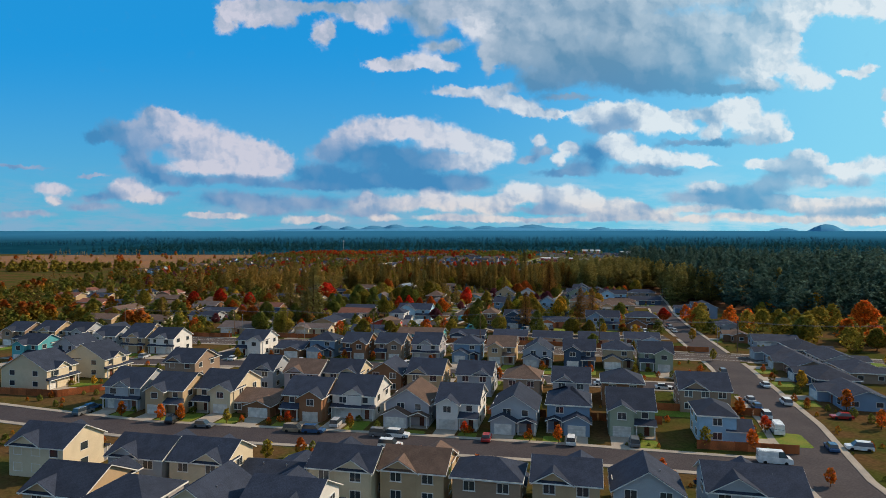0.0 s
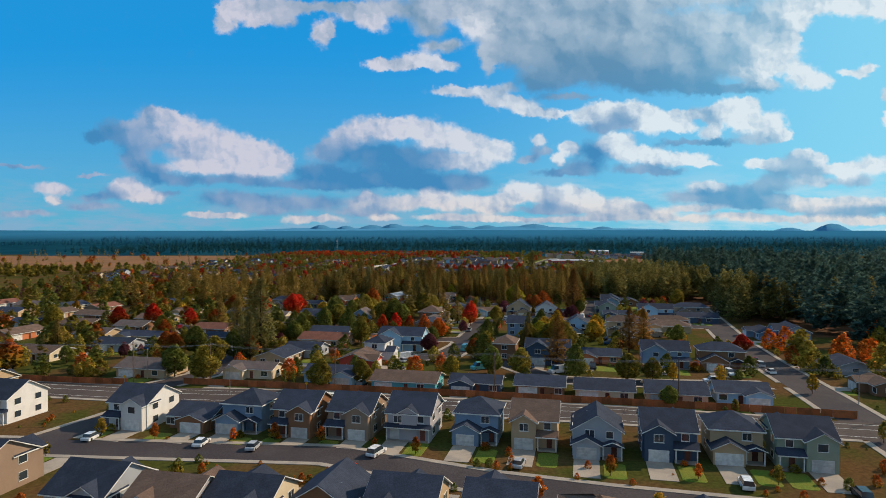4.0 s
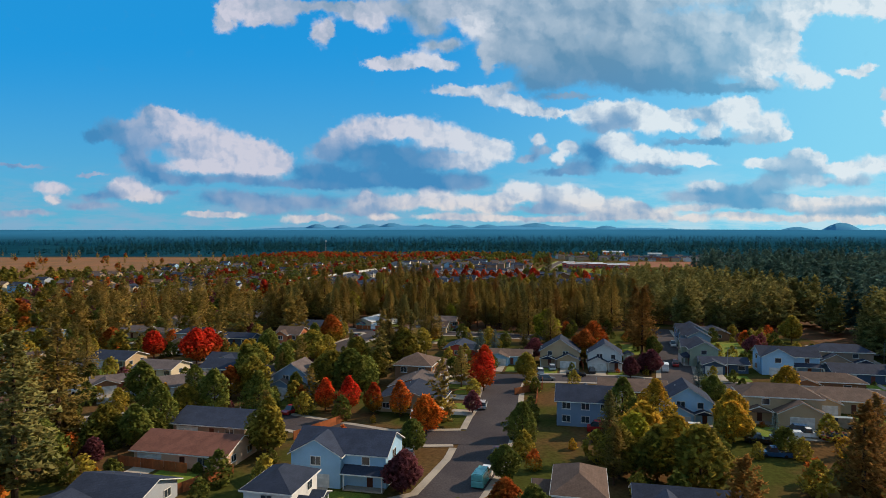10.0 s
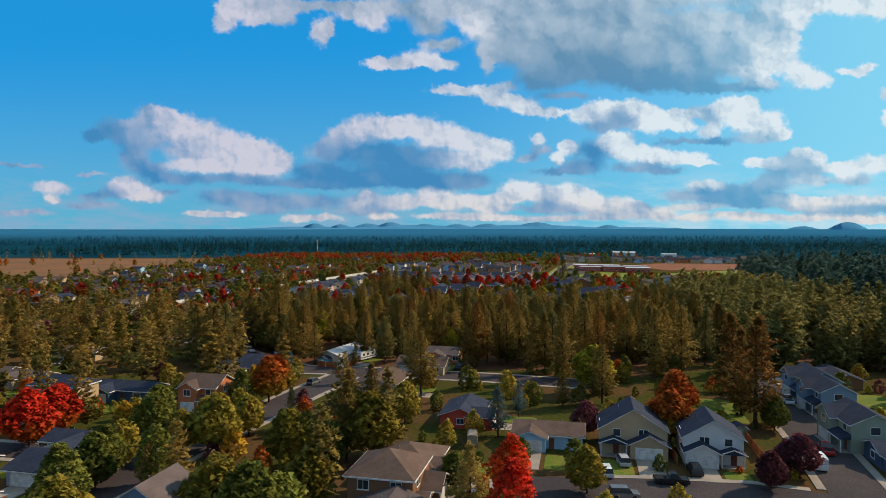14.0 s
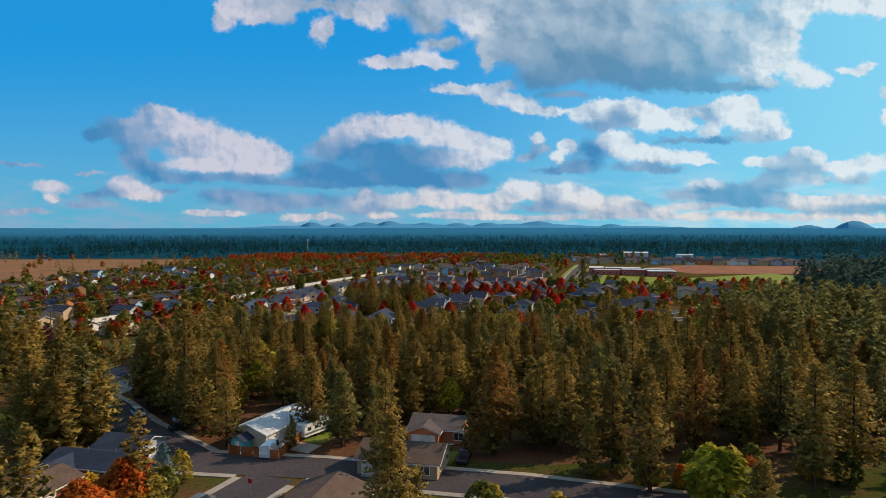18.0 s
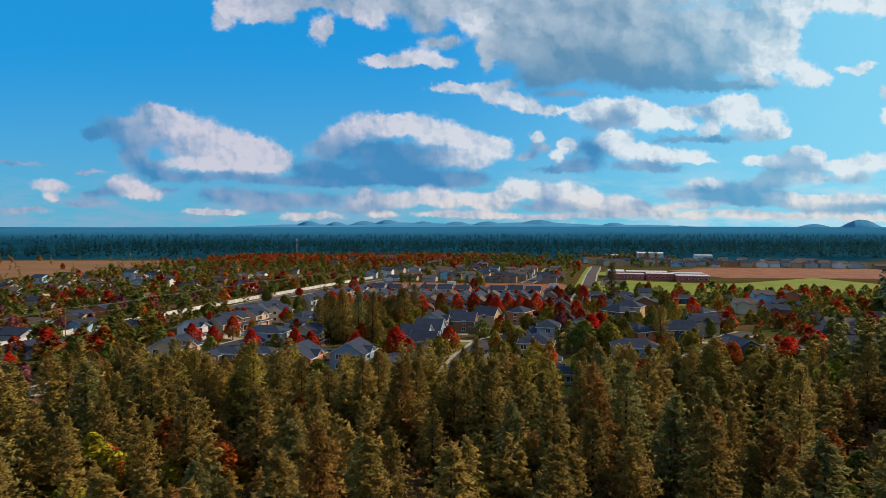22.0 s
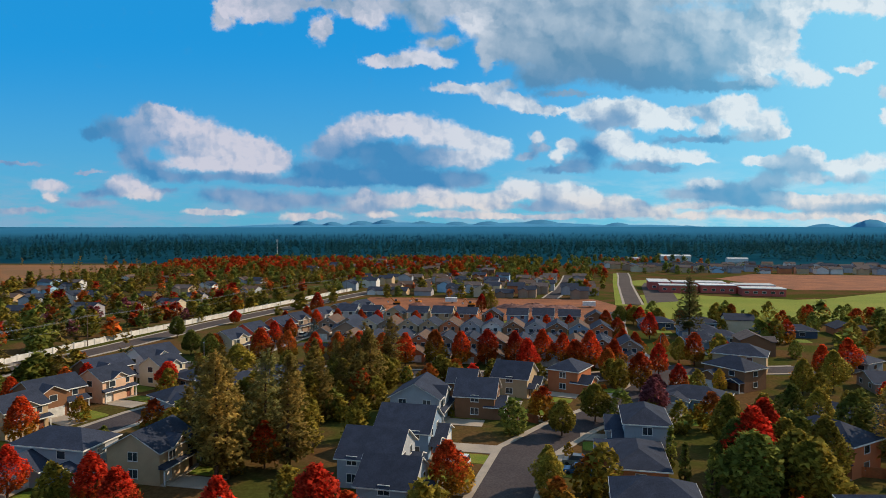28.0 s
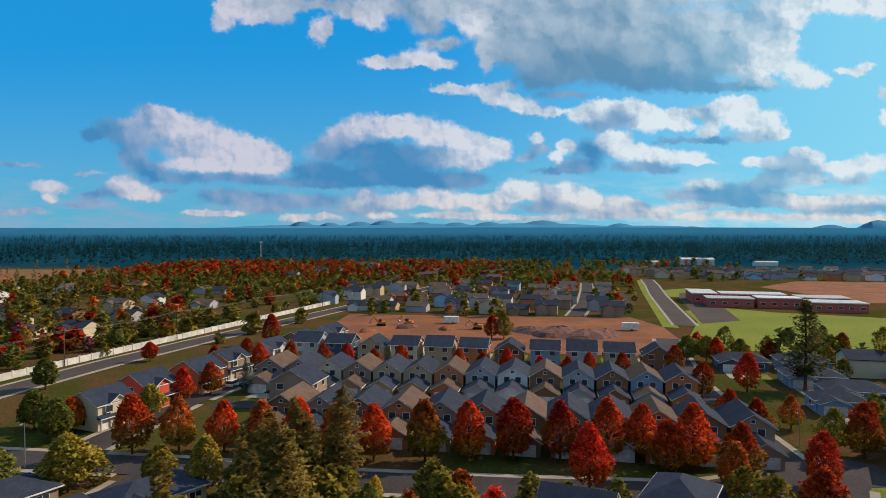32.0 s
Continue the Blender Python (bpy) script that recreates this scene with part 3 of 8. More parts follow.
def lit_rows(house, x0, x1, y0, y1, floors, sides="fblr", w=1.6, h=1.3, skip_front=0):
    """Windows, spread over the named walls of a block: front, back, left, right."""
    for level in range(floors):
        z = 1.0 + 2.8 * level
        for s in sides:
            if s == "f" and level < skip_front:
                continue
            span, other = (x1 - x0, 0) if s in "fb" else (y1 - y0, 1)
            k = max(1, int(span / (3.6 if s in "fb" else 5.0)))
            for i in range(k):
                o = (i + 0.5) / k
                if s == "f":
                    window(house, x0 + span * o, y0, z, 0, w, h)
                elif s == "b":
                    window(house, x0 + span * o, y1, z, 180, w, h)
                elif s == "l":
                    window(house, x0, y0 + span * o, z, -90, w, h)
                else:
                    window(house, x1, y0 + span * o, z, 90, w, h)


def porch(house, x0, x1, y0, y1, z, roof, front_gable=False, pitch=0.4):
    """A roofed porch against the front wall, on posts."""
    if front_gable:
        half = (x1 - x0) / 2
        mid = (x0 + x1) / 2
        o = [(x0 - 0.3, z), (x1 + 0.3, z), (mid, z + (half + 0.3) * pitch + 0.01)]
        part("porch_roof", Geo().prism(o, "y", y0 - 0.3, y1), M[roof], house)
        board = [(x0 - 0.33, z - 0.12), (mid, z + (half + 0.3) * pitch - 0.12), (x1 + 0.33, z - 0.12), (x1 + 0.33, z + 0.05), (mid, z + (half + 0.3) * pitch + 0.06), (x0 - 0.33, z + 0.05)]
        part("porch_fascia", Geo().prism(board, "y", y0 - 0.36, y0 - 0.303), M["trim"], house)
    else:
        o = [(y0 - 0.3, z), (y1, z), (y1, z + 0.25 + (y1 - y0) * pitch), (y0 - 0.3, z + 0.12)]
        part("porch_roof", Geo().prism(o, "x", x0 - 0.3, x1 + 0.3), M[roof], house)
        part("porch_fascia", Geo().box(x0 - 0.32, x1 + 0.32, y0 - 0.36, y0 - 0.303, z - 0.08, z + 0.1), M["trim"], house)
    part("porch_floor", Geo().box(x0, x1, y0, y1, 0, 0.18), M["concrete"], house)
    post = shared(("post", z), lambda: Geo().box(-0.1, 0.1, -0.1, 0.1, 0.18, z).mesh("porch_post", M["trim"]))
    for x in (x0 + 0.15, x1 - 0.15):
        part("porch_post", post, None, house, "white porch post", at=pose(x, y0 + 0.15, 0))


YARDS = []


def yard(house, gx, front, w):
    """Notes where the drive and the front lawn of a house lie."""
    YARDS.append((house.matrix_basis.copy(), gx, front, w))


def lay_yards():
    dice = random.Random(8)
    for m, gx, front, w in YARDS:
        def world(x, y):
            v = m @ Vector((x, y, 0))
            return v.x, v.y
        far = front - 1.0
        while far > front - 11 and not on_road(*world(gx, far), 0.2):
            far -= 0.5
        end = max(far, front - 9.0)
        (ax, ay), (bx, by) = world(gx, front - 0.05), world(gx, end)
        if in_house(*world(gx, (front + end) / 2), -3.0):
            continue
        driveway(ax, ay, bx, by, 4.6)
        side = -1 if gx > 0 else 1
        x, y = world(gx + side * (2.6 + w * 0.25), (front + end) / 2 - 0.3)
        if front - end > 4 and not in_house(x, y, -3.0):
            lawn(x, y, math.degrees(m.to_euler().z), w * 0.42, front - end - 1.6)
            if m.translation.y < 240 and dice.random() < 0.75:
                u, v = world(gx + side * (2.8 + w * dice.uniform(0.05, 0.4)), end + dice.uniform(0.8, 2.5))
                tree(u, v, dice.uniform(2.4, 3.8), dice.choice(("orange", "red", "yellow", "rusty", "olive")), "small", "in a front yard", "young street trees")
            for k in range(2):
                if len(TREES) < 2000 and dice.random() < 0.3:
                    u, v = world(gx + side * (2.6 + w * dice.uniform(0.1, 0.45)), front - dice.uniform(0.8, 1.6))
                    tree(u, v, dice.uniform(0.9, 1.5), dice.choice(("green", "olive", "rusty", "orange")), "bush", "by the front wall", "front shrubs")


NAMES = {"white": "white", "cream": "cream", "tan": "tan", "taupe": "taupe", "grey": "grey", "blue": "blue-grey", "navy": "dark navy",
         "sky": "light blue", "teal": "teal", "brown": "brown", "rust": "rust-red", "barn": "barn-red", "sage": "sage green", "lilac": "pale grey", "peach": "peach",
         "charcoal": "charcoal", "slate": "slate-grey", "umber": "brown", "redroof": "red-brown", "ash": "weathered grey", "whiteroof": "white"}
HOUSES = []


def two_storey(x, y, turn, w, d, wall, roof="charcoal", style=0, where="on a narrow lot", mirror=False, simple=False, group=""):
    """A two-storey house; its front looks along -y before the turn, (x, y) is the middle of its ground plan."""
    h = thing("house", pose(x, y, 0, 0, 0, turn), f"{NAMES[wall]} two-storey house with {NAMES[roof]} shingle roof {where}", "house", group)
    s = -1 if mirror else 1
    X0, X1, Y0, Y1 = -w / 2, w / 2, -d / 2, d / 2
    eave = 5.5

    def sx(a, b):
        return (a, b) if s > 0 else (-b, -a)

    if style == 0:      # ridge across, a gable over half of the front, garage below
        top = volume(h, X0, X1, Y0 + 1.6, Y1, eave, wall, roof, "x", 0.5)
        a, b = sx(X0 + 0.2, X0 + w * 0.55)
        volume(h, a, b, Y0 + 0.2, Y0 + d * 0.45, eave - 0.1, wall, roof, "y", 0.55)
        front, gx0, gx1 = Y0 + 0.2, a, b
        p0, p1 = sx(X0 + w * 0.58, X1)
        porch(h, p0, p1, Y0 - 0.2, Y0 + 1.59, 2.7, roof)
    elif style == 1:    # hip roof, garage wing in front
        top = volume(h, X0, X1, Y0 + 3.0, Y1, eave, wall, roof, "x", 0.5, hip=True)
        a, b = sx(X0, X0 + w * 0.6)
        volume(h, a + 0.02, b, Y0, Y0 + 4.5, 2.9, wall, roof, "y", 0.5)
        front, gx0, gx1 = Y0, a, b
        p0, p1 = sx(X0 + w * 0.63, X1)
        porch(h, p0, p1, Y0 + 1.0, Y0 + 2.99, 2.6, roof, True)
        window(h, (X0 + X1) / 2 + s * w * 0.2, Y0 + 3.0, 3.9, 0, 1.5, 1.2)
    elif style == 2:    # steep ridge running back, gable to the street
        top = volume(h, X0, X1, Y0 + 2.0, Y1, eave - 0.6, wall, roof, "y", 0.62)
        a, b = sx(X0 + 0.1, X0 + w * 0.56)
        volume(h, a, b, Y0, Y0 + 4.0, 2.8, wall, roof, "y", 0.5)
        front, gx0, gx1 = Y0, a, b
        p0, p1 = sx(X0 + w * 0.6, X1)
        porch(h, p0, p1, Y0 + 0.3, Y0 + 1.99, 2.6, roof, True)
    else:               # ridge across with a long side gable and a small front dormer
        top = volume(h, X0, X1, Y0 + 1.2, Y1, eave, wall, roof, "x", 0.55)
        a, b = sx(X0 + 0.3, X0 + w * 0.5)
        volume(h, X0 + w * 0.3, X0 + w * 0.7, Y0 + 0.8, Y0 + d * 0.4, eave + 0.2, wall, roof, "y", 0.6)
        front, gx0, gx1 = Y0 + 1.2, a, b
        p0, p1 = sx(X0 + w * 0.56, X1)
        porch(h, X0, X1, Y0 + 0.2, Y0 + 1.19, 2.75, roof)
        front = Y0 + 1.2
    gw = 4.8 if gx1 - gx0 > 5.3 else (3.6 if gx1 - gx0 > 4.1 else 2.6)
    garage_door(h, (gx0 + gx1) / 2, front - 0.035, 0, gw)
    if style in (0, 3):
        window(h, (gx0 + gx1) / 2, (front if style == 0 else Y0 + 0.8), 3.7, 0, 1.6, 1.3)
        window(h, (p0 + p1) / 2, Y0 + (1.6 if style == 0 else 1.2), 3.8, 0, 1.2, 1.2)
    if style == 2:
        window(h, s * -w * 0.15, Y0 + 2.0, 3.6, 0, 1.6, 1.3)
        window(h, s * w * 0.25, Y0 + 2.0, 3.6, 0, 1.2, 1.2)
    door_y = {0: Y0 + 1.6, 1: Y0 + 3.0, 2: Y0 + 2.0, 3: Y0 + 1.2}[style]
    part("entry_door", shared("entry", lambda: Geo().box(-0.5, 0.5, -0.05, 0.03, 0.18, 2.25).mesh("entry_door", M["entry"])), None, h, "painted entry door", at=pose(p0 + (p1 - p0) * 0.6, door_y, 0))
    y_body = {0: Y0 + 1.6, 1: Y0 + 3.0, 2: Y0 + 2.0, 3: Y0 + 1.2}[style]
    if style in (0, 3) and y < 240:     # a second gable at the back
        a, b = sx(X0 + w * 0.42, X1 - 0.25)
        volume(h, a, b, Y1 - d * 0.4, Y1 + 0.04, eave - 0.12, wall, roof, "y", 0.58)
    if not simple:
        lit_rows(h, X0, X1, y_body, Y1, 2, "blr")
        vents(h, X0 + w * 0.3, Y1 - d * 0.3, top - d * 0.13)
    else:
        lit_rows(h, X0, X1, y_body, Y1, 2, "r")
    yard(h, (gx0 + gx1) / 2, front, w)
    HOUSES.append((x, y, max(w, d) * 0.62))
    return h


def ranch(x, y, turn, w, d, wall, roof="ash", style=0, where="among trees", mirror=False, simple=False, group=""):
    """A one-storey house: a long low gable along x, with a garage wing."""
    h = thing("house", pose(x, y, 0, 0, 0, turn), f"{NAMES[wall]} one-storey house with low {NAMES[roof]} roof {where}", "house", group)
    s = -1 if mirror else 1
    X0, X1, Y0, Y1 = -w / 2, w / 2, -d / 2, d / 2
    a, b = (X0 + 0.15, X0 + 6.2) if s > 0 else (X1 - 6.2, X1 - 0.15)
    front = Y0
    if style == 0:
        top = volume(h, X0, X1, Y0 + 2.5, Y1, 2.8, wall, roof, "x", 0.36, over=0.55)
        volume(h, a, b, Y0, Y0 + 5.5, 2.72, wall, roof, "y", 0.36)
        body = Y0 + 2.5
    elif style == 1:
        top = volume(h, X0, X1, Y0 + 2.5, Y1, 2.8, wall, roof, "x", 0.4, over=0.55, hip=True)
        volume(h, a, b, Y0, Y0 + 6.0, 2.72, wall, roof, "y", 0.36)
        body = Y0 + 2.5
    else:
        top = volume(h, X0, X1, Y0, Y1, 2.8, wall, roof, "x", 0.34, over=0.6)
        body = Y0
    garage_door(h, (a + b) / 2, front - 0.035, 0, 4.8)
    c = (X0 + 6.2 + X1) / 2 if s > 0 else (X0 + X1 - 6.2) / 2
    part("entry_door", shared("entry_low", lambda: Geo().box(-0.5, 0.5, -0.05, 0.03, 0.05, 2.1).mesh("entry_door", M["entry"])), None, h, "painted entry door", at=pose(c - s * 2.4, body, 0))
    window(h, c + s * 1.6, body, 0.9, 0, 1.8, 1.3)
    if not simple:
        lit_rows(h, X0, X1, body, Y1, 1, "blr", 1.5, 1.1)
        for i in (0.3, 0.7):
            vents(h, X0 + w * i, (body + Y1) / 2 + 1.2, top - 0.55)
    else:
        lit_rows(h, X0, X1, body, Y1, 1, "r", 1.5, 1.1)
    yard(h, (a + b) / 2, front, w)
    HOUSES.append((x, y, max(w, d) * 0.6))
    return h


def town_house(x, y, turn, wall, roof="slate", group="", back=True):
    """A narrow two-storey house of the dense rows: a gabled block, and a lower garage block behind it."""
    h = thing("house", pose(x, y, 0, 0, 0, turn), f"narrow {NAMES[wall]} house with {NAMES[roof]} gable roof in a dense row", "house", group)
    volume(h, -3.7, 3.7, -1.0, 10.0, 5.4, wall, roof, "y", 0.6)
    window(h, -1.4, -1.0, 3.7, 0, 1.3, 1.3)
    window(h, 1.4, -1.0, 3.7, 0, 1.3, 1.3)
    window(h, 3.7, 3.0, 3.8, 90, 1.2, 1.2)
    window(h, 3.7, 7.0, 3.8, 90, 1.2, 1.2)
    window(h, 0, -1.0, 6.0, 0, 0.7, 0.6)
    volume(h, -3.2, 3.2, -8.0, -2.2, 2.8, wall, roof, "y", 0.55)
    garage_door(h, 0, -8.04, 0, 4.8)
    HOUSES.append((x, y, 6.5))
    return h


# ---------------------------------------------------------------- trees
def rough_pine(seed, height, spread, boughs, each, size):
    """Crown of a ponderosa pine: boughs in uneven tiers, each with a few dense clumps of needles, thin below and blunt on top."""
    rnd = random.Random(seed)
    v, f = [], []
    lean = rnd.uniform(-0.02, 0.02), rnd.uniform(-0.02, 0.02)
    start = rnd.uniform(0.1, 0.2)
    full = rnd.uniform(0.5, 0.68)
    for b in range(boughs):
        q = (b + rnd.random()) / boughs
        z = height * (start + (0.985 - start) * q)
        reach = spread * (1.03 - q) ** full * min(1.0, 0.62 + 2.2 * q) * rnd.choice((0.55, 0.8, 0.95, 1.0, 1.12)) + 0.15
        a = b * 2.4 + rnd.uniform(-0.5, 0.5)
        hub = rnd.uniform(0.55, 0.9)
        for k in range(each):
            s = hub + rnd.gauss(0, 0.2) if k % 4 else rnd.uniform(0.1, 0.7)
            r = reach * max(0.05, s)
            side = rnd.gauss(0, 0.2) * reach
            cx = r * math.cos(a) - side * math.sin(a) + lean[0] * z
            cy = r * math.sin(a) + side * math.cos(a) + lean[1] * z
            cz = z - 0.1 * r + rnd.gauss(0, 0.3) + 0.25 * (s - hub) * reach
            e = size * rnd.uniform(0.6, 1.3) * (1.12 - 0.45 * q)
            # a tuft: three slim sprays of needles that spread outwards and up
            t = rnd.uniform(0, 6.3)
            for i in range(3):
                w, n = t + i * 2.1 + rnd.uniform(-0.4, 0.4), len(v)
                c, d = math.cos(w), math.sin(w)
                v += [(cx - 0.35 * e * c - 0.45 * e * d, cy - 0.35 * e * d + 0.45 * e * c, cz - rnd.uniform(0.0, 0.35) * e),
                      (cx - 0.35 * e * c + 0.45 * e * d, cy - 0.35 * e * d - 0.45 * e * c, cz - rnd.uniform(0.0, 0.35) * e),
                      (cx + 1.0 * e * c, cy + 1.0 * e * d, cz + rnd.uniform(-0.1, 0.75) * e)]
                f.append((n, n + 1, n + 2))
    return v, f


def leafy(seed, height, width, clumps, size, base=0.14, slim=1.0):
    """Crown of a broad-leaved tree: leaf clumps thickest near an uneven, lobed outline."""
    rnd = random.Random(seed)
    lobes = [(rnd.uniform(0, 6.3), rnd.uniform(0.25, 0.95), rnd.uniform(0.75, 1.12)) for _ in range(9)]
    v, f = [], []
    z0 = height * base
    for _ in range(clumps):
        q = rnd.random() ** 0.9
        a = rnd.uniform(0, 6.283)
        outline = math.sin(math.pi * (0.1 + 0.88 * q ** (0.75 * slim))) ** 0.75
        bump = 0.82
        for la, lq, lr in lobes:
            da = abs((a - la + math.pi) % (2 * math.pi) - math.pi)
            bump += 0.22 * lr * math.exp(-((da / 0.6) ** 2) - ((q - lq) / 0.16) ** 2)
        r = width / 2 * outline * bump * rnd.uniform(0.25, 1.0) ** 0.4
        cx, cy, cz = r * math.cos(a), r * math.sin(a), z0 + (height - z0) * q + rnd.uniform(-0.2, 0.2)
        e = size * rnd.uniform(0.6, 1.3)
        # a clump of three loose leafy twigs
        for _i in range(3):
            n, t, w = len(v), rnd.uniform(0, 6.3), 0.86 * e
            ox, oy, oz = (cx + rnd.uniform(-0.6, 0.6) * e, cy + rnd.uniform(-0.6, 0.6) * e, cz + rnd.uniform(-0.6, 0.6) * e)
            v += [(ox + w * math.cos(t + i * 2.1), oy + w * math.sin(t + i * 2.1), oz + rnd.uniform(-1.1, 1.1) * w) for i in range(3)]
            f.append((n, n + 1, n + 2))
    return v, f


def outwards(v):
    """Unit vectors out of the crown's axis, rising towards its top."""
    out = np.array(v, float)
    low, high = out[:, 2].min(), out[:, 2].max()
    out[:, 2] = (out[:, 2] - low - 0.3 * (high - low)) * 0.6
    return out / np.maximum(np.linalg.norm(out, axis=1, keepdims=True), 0.01)


def raw_mesh(name, v, f, mat):
    me = bpy.data.meshes.new(name)
    me.from_pydata(v, [], f)
    me.attributes.new("outward", "FLOAT_VECTOR", "POINT").data.foreach_set("vector", outwards(v).ravel())
    me.materials.append(mat)
    return me


def pine_crown(i, mat):
    return shared(("pine", i, mat), lambda: raw_mesh("crown", *rough_pine(100 + i, 20.0, 4.5 + 0.5 * (i % 3), 98, 13, 0.6), M[mat]))


def leaf_crown(i, mat, form):
    shape = {"round": (7.0, 6.4, 0.9), "upright": (9.5, 7.0, 0.8), "small": (4.2, 2.6, 1.0), "column": (6.0, 1.7, 0.7), "bush": (1.6, 2.4, 0.8)}[form]
    count = {"round": 1050, "upright": 1100, "small": 150, "column": 150, "bush": 90}[form]
    size = {"round": 0.33, "upright": 0.31, "small": 0.3, "column": 0.3, "bush": 0.26}[form]
    low = {"round": 0.2, "upright": 0.16, "small": 0.25, "column": 0.03, "bush": 0.0}[form]
    return shared((form, i, mat), lambda: raw_mesh("crown", *leafy(300 + 7 * i + len(form), shape[0], shape[1], count, size, low, shape[2]), M[mat]))


def trunk_mesh(kind):
    def make():
        g = Geo()
        if kind == "pine":
            g.tube([(0, 0, -0.3), (0, 0, 1.0), (0.05, 0, 8), (0, 0.05, 14), (0, 0, 19.2)], [0.42, 0.34, 0.26, 0.15, 0.03], 7)
            for j in range(9):
                a, z = j * 2.4, 5 + j * 1.3
                g.tube([(0, 0, z), (1.2 * math.cos(a), 1.2 * math.sin(a), z - 0.1), (2.4 * math.cos(a), 2.4 * math.sin(a), z - 0.2)], [0.07, 0.05, 0.02], 4)
        else:
            k = {"round": 7.0, "upright": 9.5, "small": 4.2, "column": 6.0, "bush": 1.6}[kind]
            g.tube([(0, 0, -0.2), (0, 0, k * 0.1), (0.03, 0, k * 0.4), (0, 0, k * 0.85)], [k * 0.024, k * 0.02, k * 0.014, 0.02], 6)
            for j in range(5):
                a, z = j * 2.4, k * (0.24 + 0.09 * j)
                g.tube([(0, 0, z), (k * 0.1 * math.cos(a), k * 0.1 * math.sin(a), z + k * 0.1), (k * 0.19 * math.cos(a), k * 0.19 * math.sin(a), z + k * 0.22)], [k * 0.01, k * 0.007, 0.01], 4)
        return g.mesh("trunk", M["bark"])

    return shared(("trunk", kind), make)


tree_dice = random.Random(11)
TREES = []
TINTS = {"pine": "brown-green", "pine_dark": "dark green", "pine_light": "light olive", "pine_rust": "rusty brown-green", "spruce": "blue-green", "green": "green", "olive": "olive-green",
         "yellow": "yellow", "orange": "orange", "red": "red-topped", "crimson": "bright crimson", "rusty": "rust-coloured", "plum": "dark plum", "lime": "lime-yellow"}


def pine(x, y, height=18.0, mat="pine", where="in the wood", group="pines"):
    s = height / 20.0
    i = tree_dice.randrange(7)
    t = thing("pine_tree", pose(x, y, 0, 0, 0, tree_dice.uniform(0, 360)) @ Matrix.Diagonal((s * tree_dice.uniform(0.9, 1.15),) * 2 + (s, 1)), f"tall {TINTS[mat]} pine with bare lower trunk {where}", "pine tree", group)
    part("trunk", trunk_mesh("pine"), None, t, "reddish brown trunk")
    part("crown", pine_crown(i, mat), None, t)
    TREES.append((x, y, 2.5))
    return t


def tree(x, y, height, mat, form="round", where="beside a house", group="", wide=1.0):
    k = {"round": 7.0, "upright": 9.5, "small": 4.2, "column": 6.0, "bush": 1.6}[form]
    s = height / k
    i = tree_dice.randrange(4)
    word = {"round": "round-crowned", "upright": "upright", "small": "young", "column": "columnar", "bush": "low"}[form]
    kind = "shrub" if form == "bush" else "broadleaf_tree"
    t = thing(kind, pose(x, y, 0, 0, 0, tree_dice.uniform(0, 360)) @ Matrix.Diagonal((s * wide, s * wide, s, 1)), f"{word} {'shrub' if form == 'bush' else 'tree'} with {TINTS[mat]} leaves {where}", "shrub" if form == "bush" else "tree", group)
    if form != "bush":
        part("trunk", trunk_mesh(form), None, t)
    part("crown" if form != "bush" else "leaves", leaf_crown(i, mat, form), None, t)
    TREES.append((x, y, 1.5))
    return t


def scattered(name, label, templates, places, mat, category="trees"):
    """Many trees that nobody could count, joined into one mesh: templates of (vertices, faces), places of (x, y, z, scale, turn)."""
    vs, fs, outs, n = [], [], [], 0
    ready = [(np.array(v, float), np.array(f, int), outwards(v)) for v, f in templates]
    for k, (x, y, z, s, a) in enumerate(places):
        v, f, o = ready[k % len(ready)]
        c, q = math.cos(a), math.sin(a)
        w = np.empty_like(v)
        w[:, 0], w[:, 1], w[:, 2] = x + s * (c * v[:, 0] - q * v[:, 1]), y + s * (q * v[:, 0] + c * v[:, 1]), z + s * v[:, 2]
        vs.append(w)
        outs.append(np.stack([c * o[:, 0] - q * o[:, 1], q * o[:, 0] + c * o[:, 1], o[:, 2]], axis=1))
        fs.append(f + n)
        n += len(v)
    v, f = np.concatenate(vs), np.concatenate(fs)
    me = bpy.data.meshes.new(name)
    me.vertices.add(len(v))
    me.vertices.foreach_set("co", v.ravel())
    me.loops.add(f.size)
    me.loops.foreach_set("vertex_index", f.ravel())
    me.polygons.add(len(f))
    me.polygons.foreach_set("loop_start", np.arange(0, f.size, 3))
    me.update(calc_edges=True)
    me.attributes.new("outward", "FLOAT_VECTOR", "POINT").data.foreach_set("vector", np.concatenate(outs).ravel())
    me.materials.append(mat)
    return tagged(new(name, me), label, category, kind="stuff")


# ---------------------------------------------------------------- ground, roads, fences
def rise(x, y):
    """The height of the land: flat under the town, climbing gently towards the far hills."""
    d = max(0.0, y - 1300)
    return 0.0000056 * d * d + 0.004 * max(0.0, y - 2500) * (0.6 + 0.4 * math.sin(x * 0.0011 + 1.0))


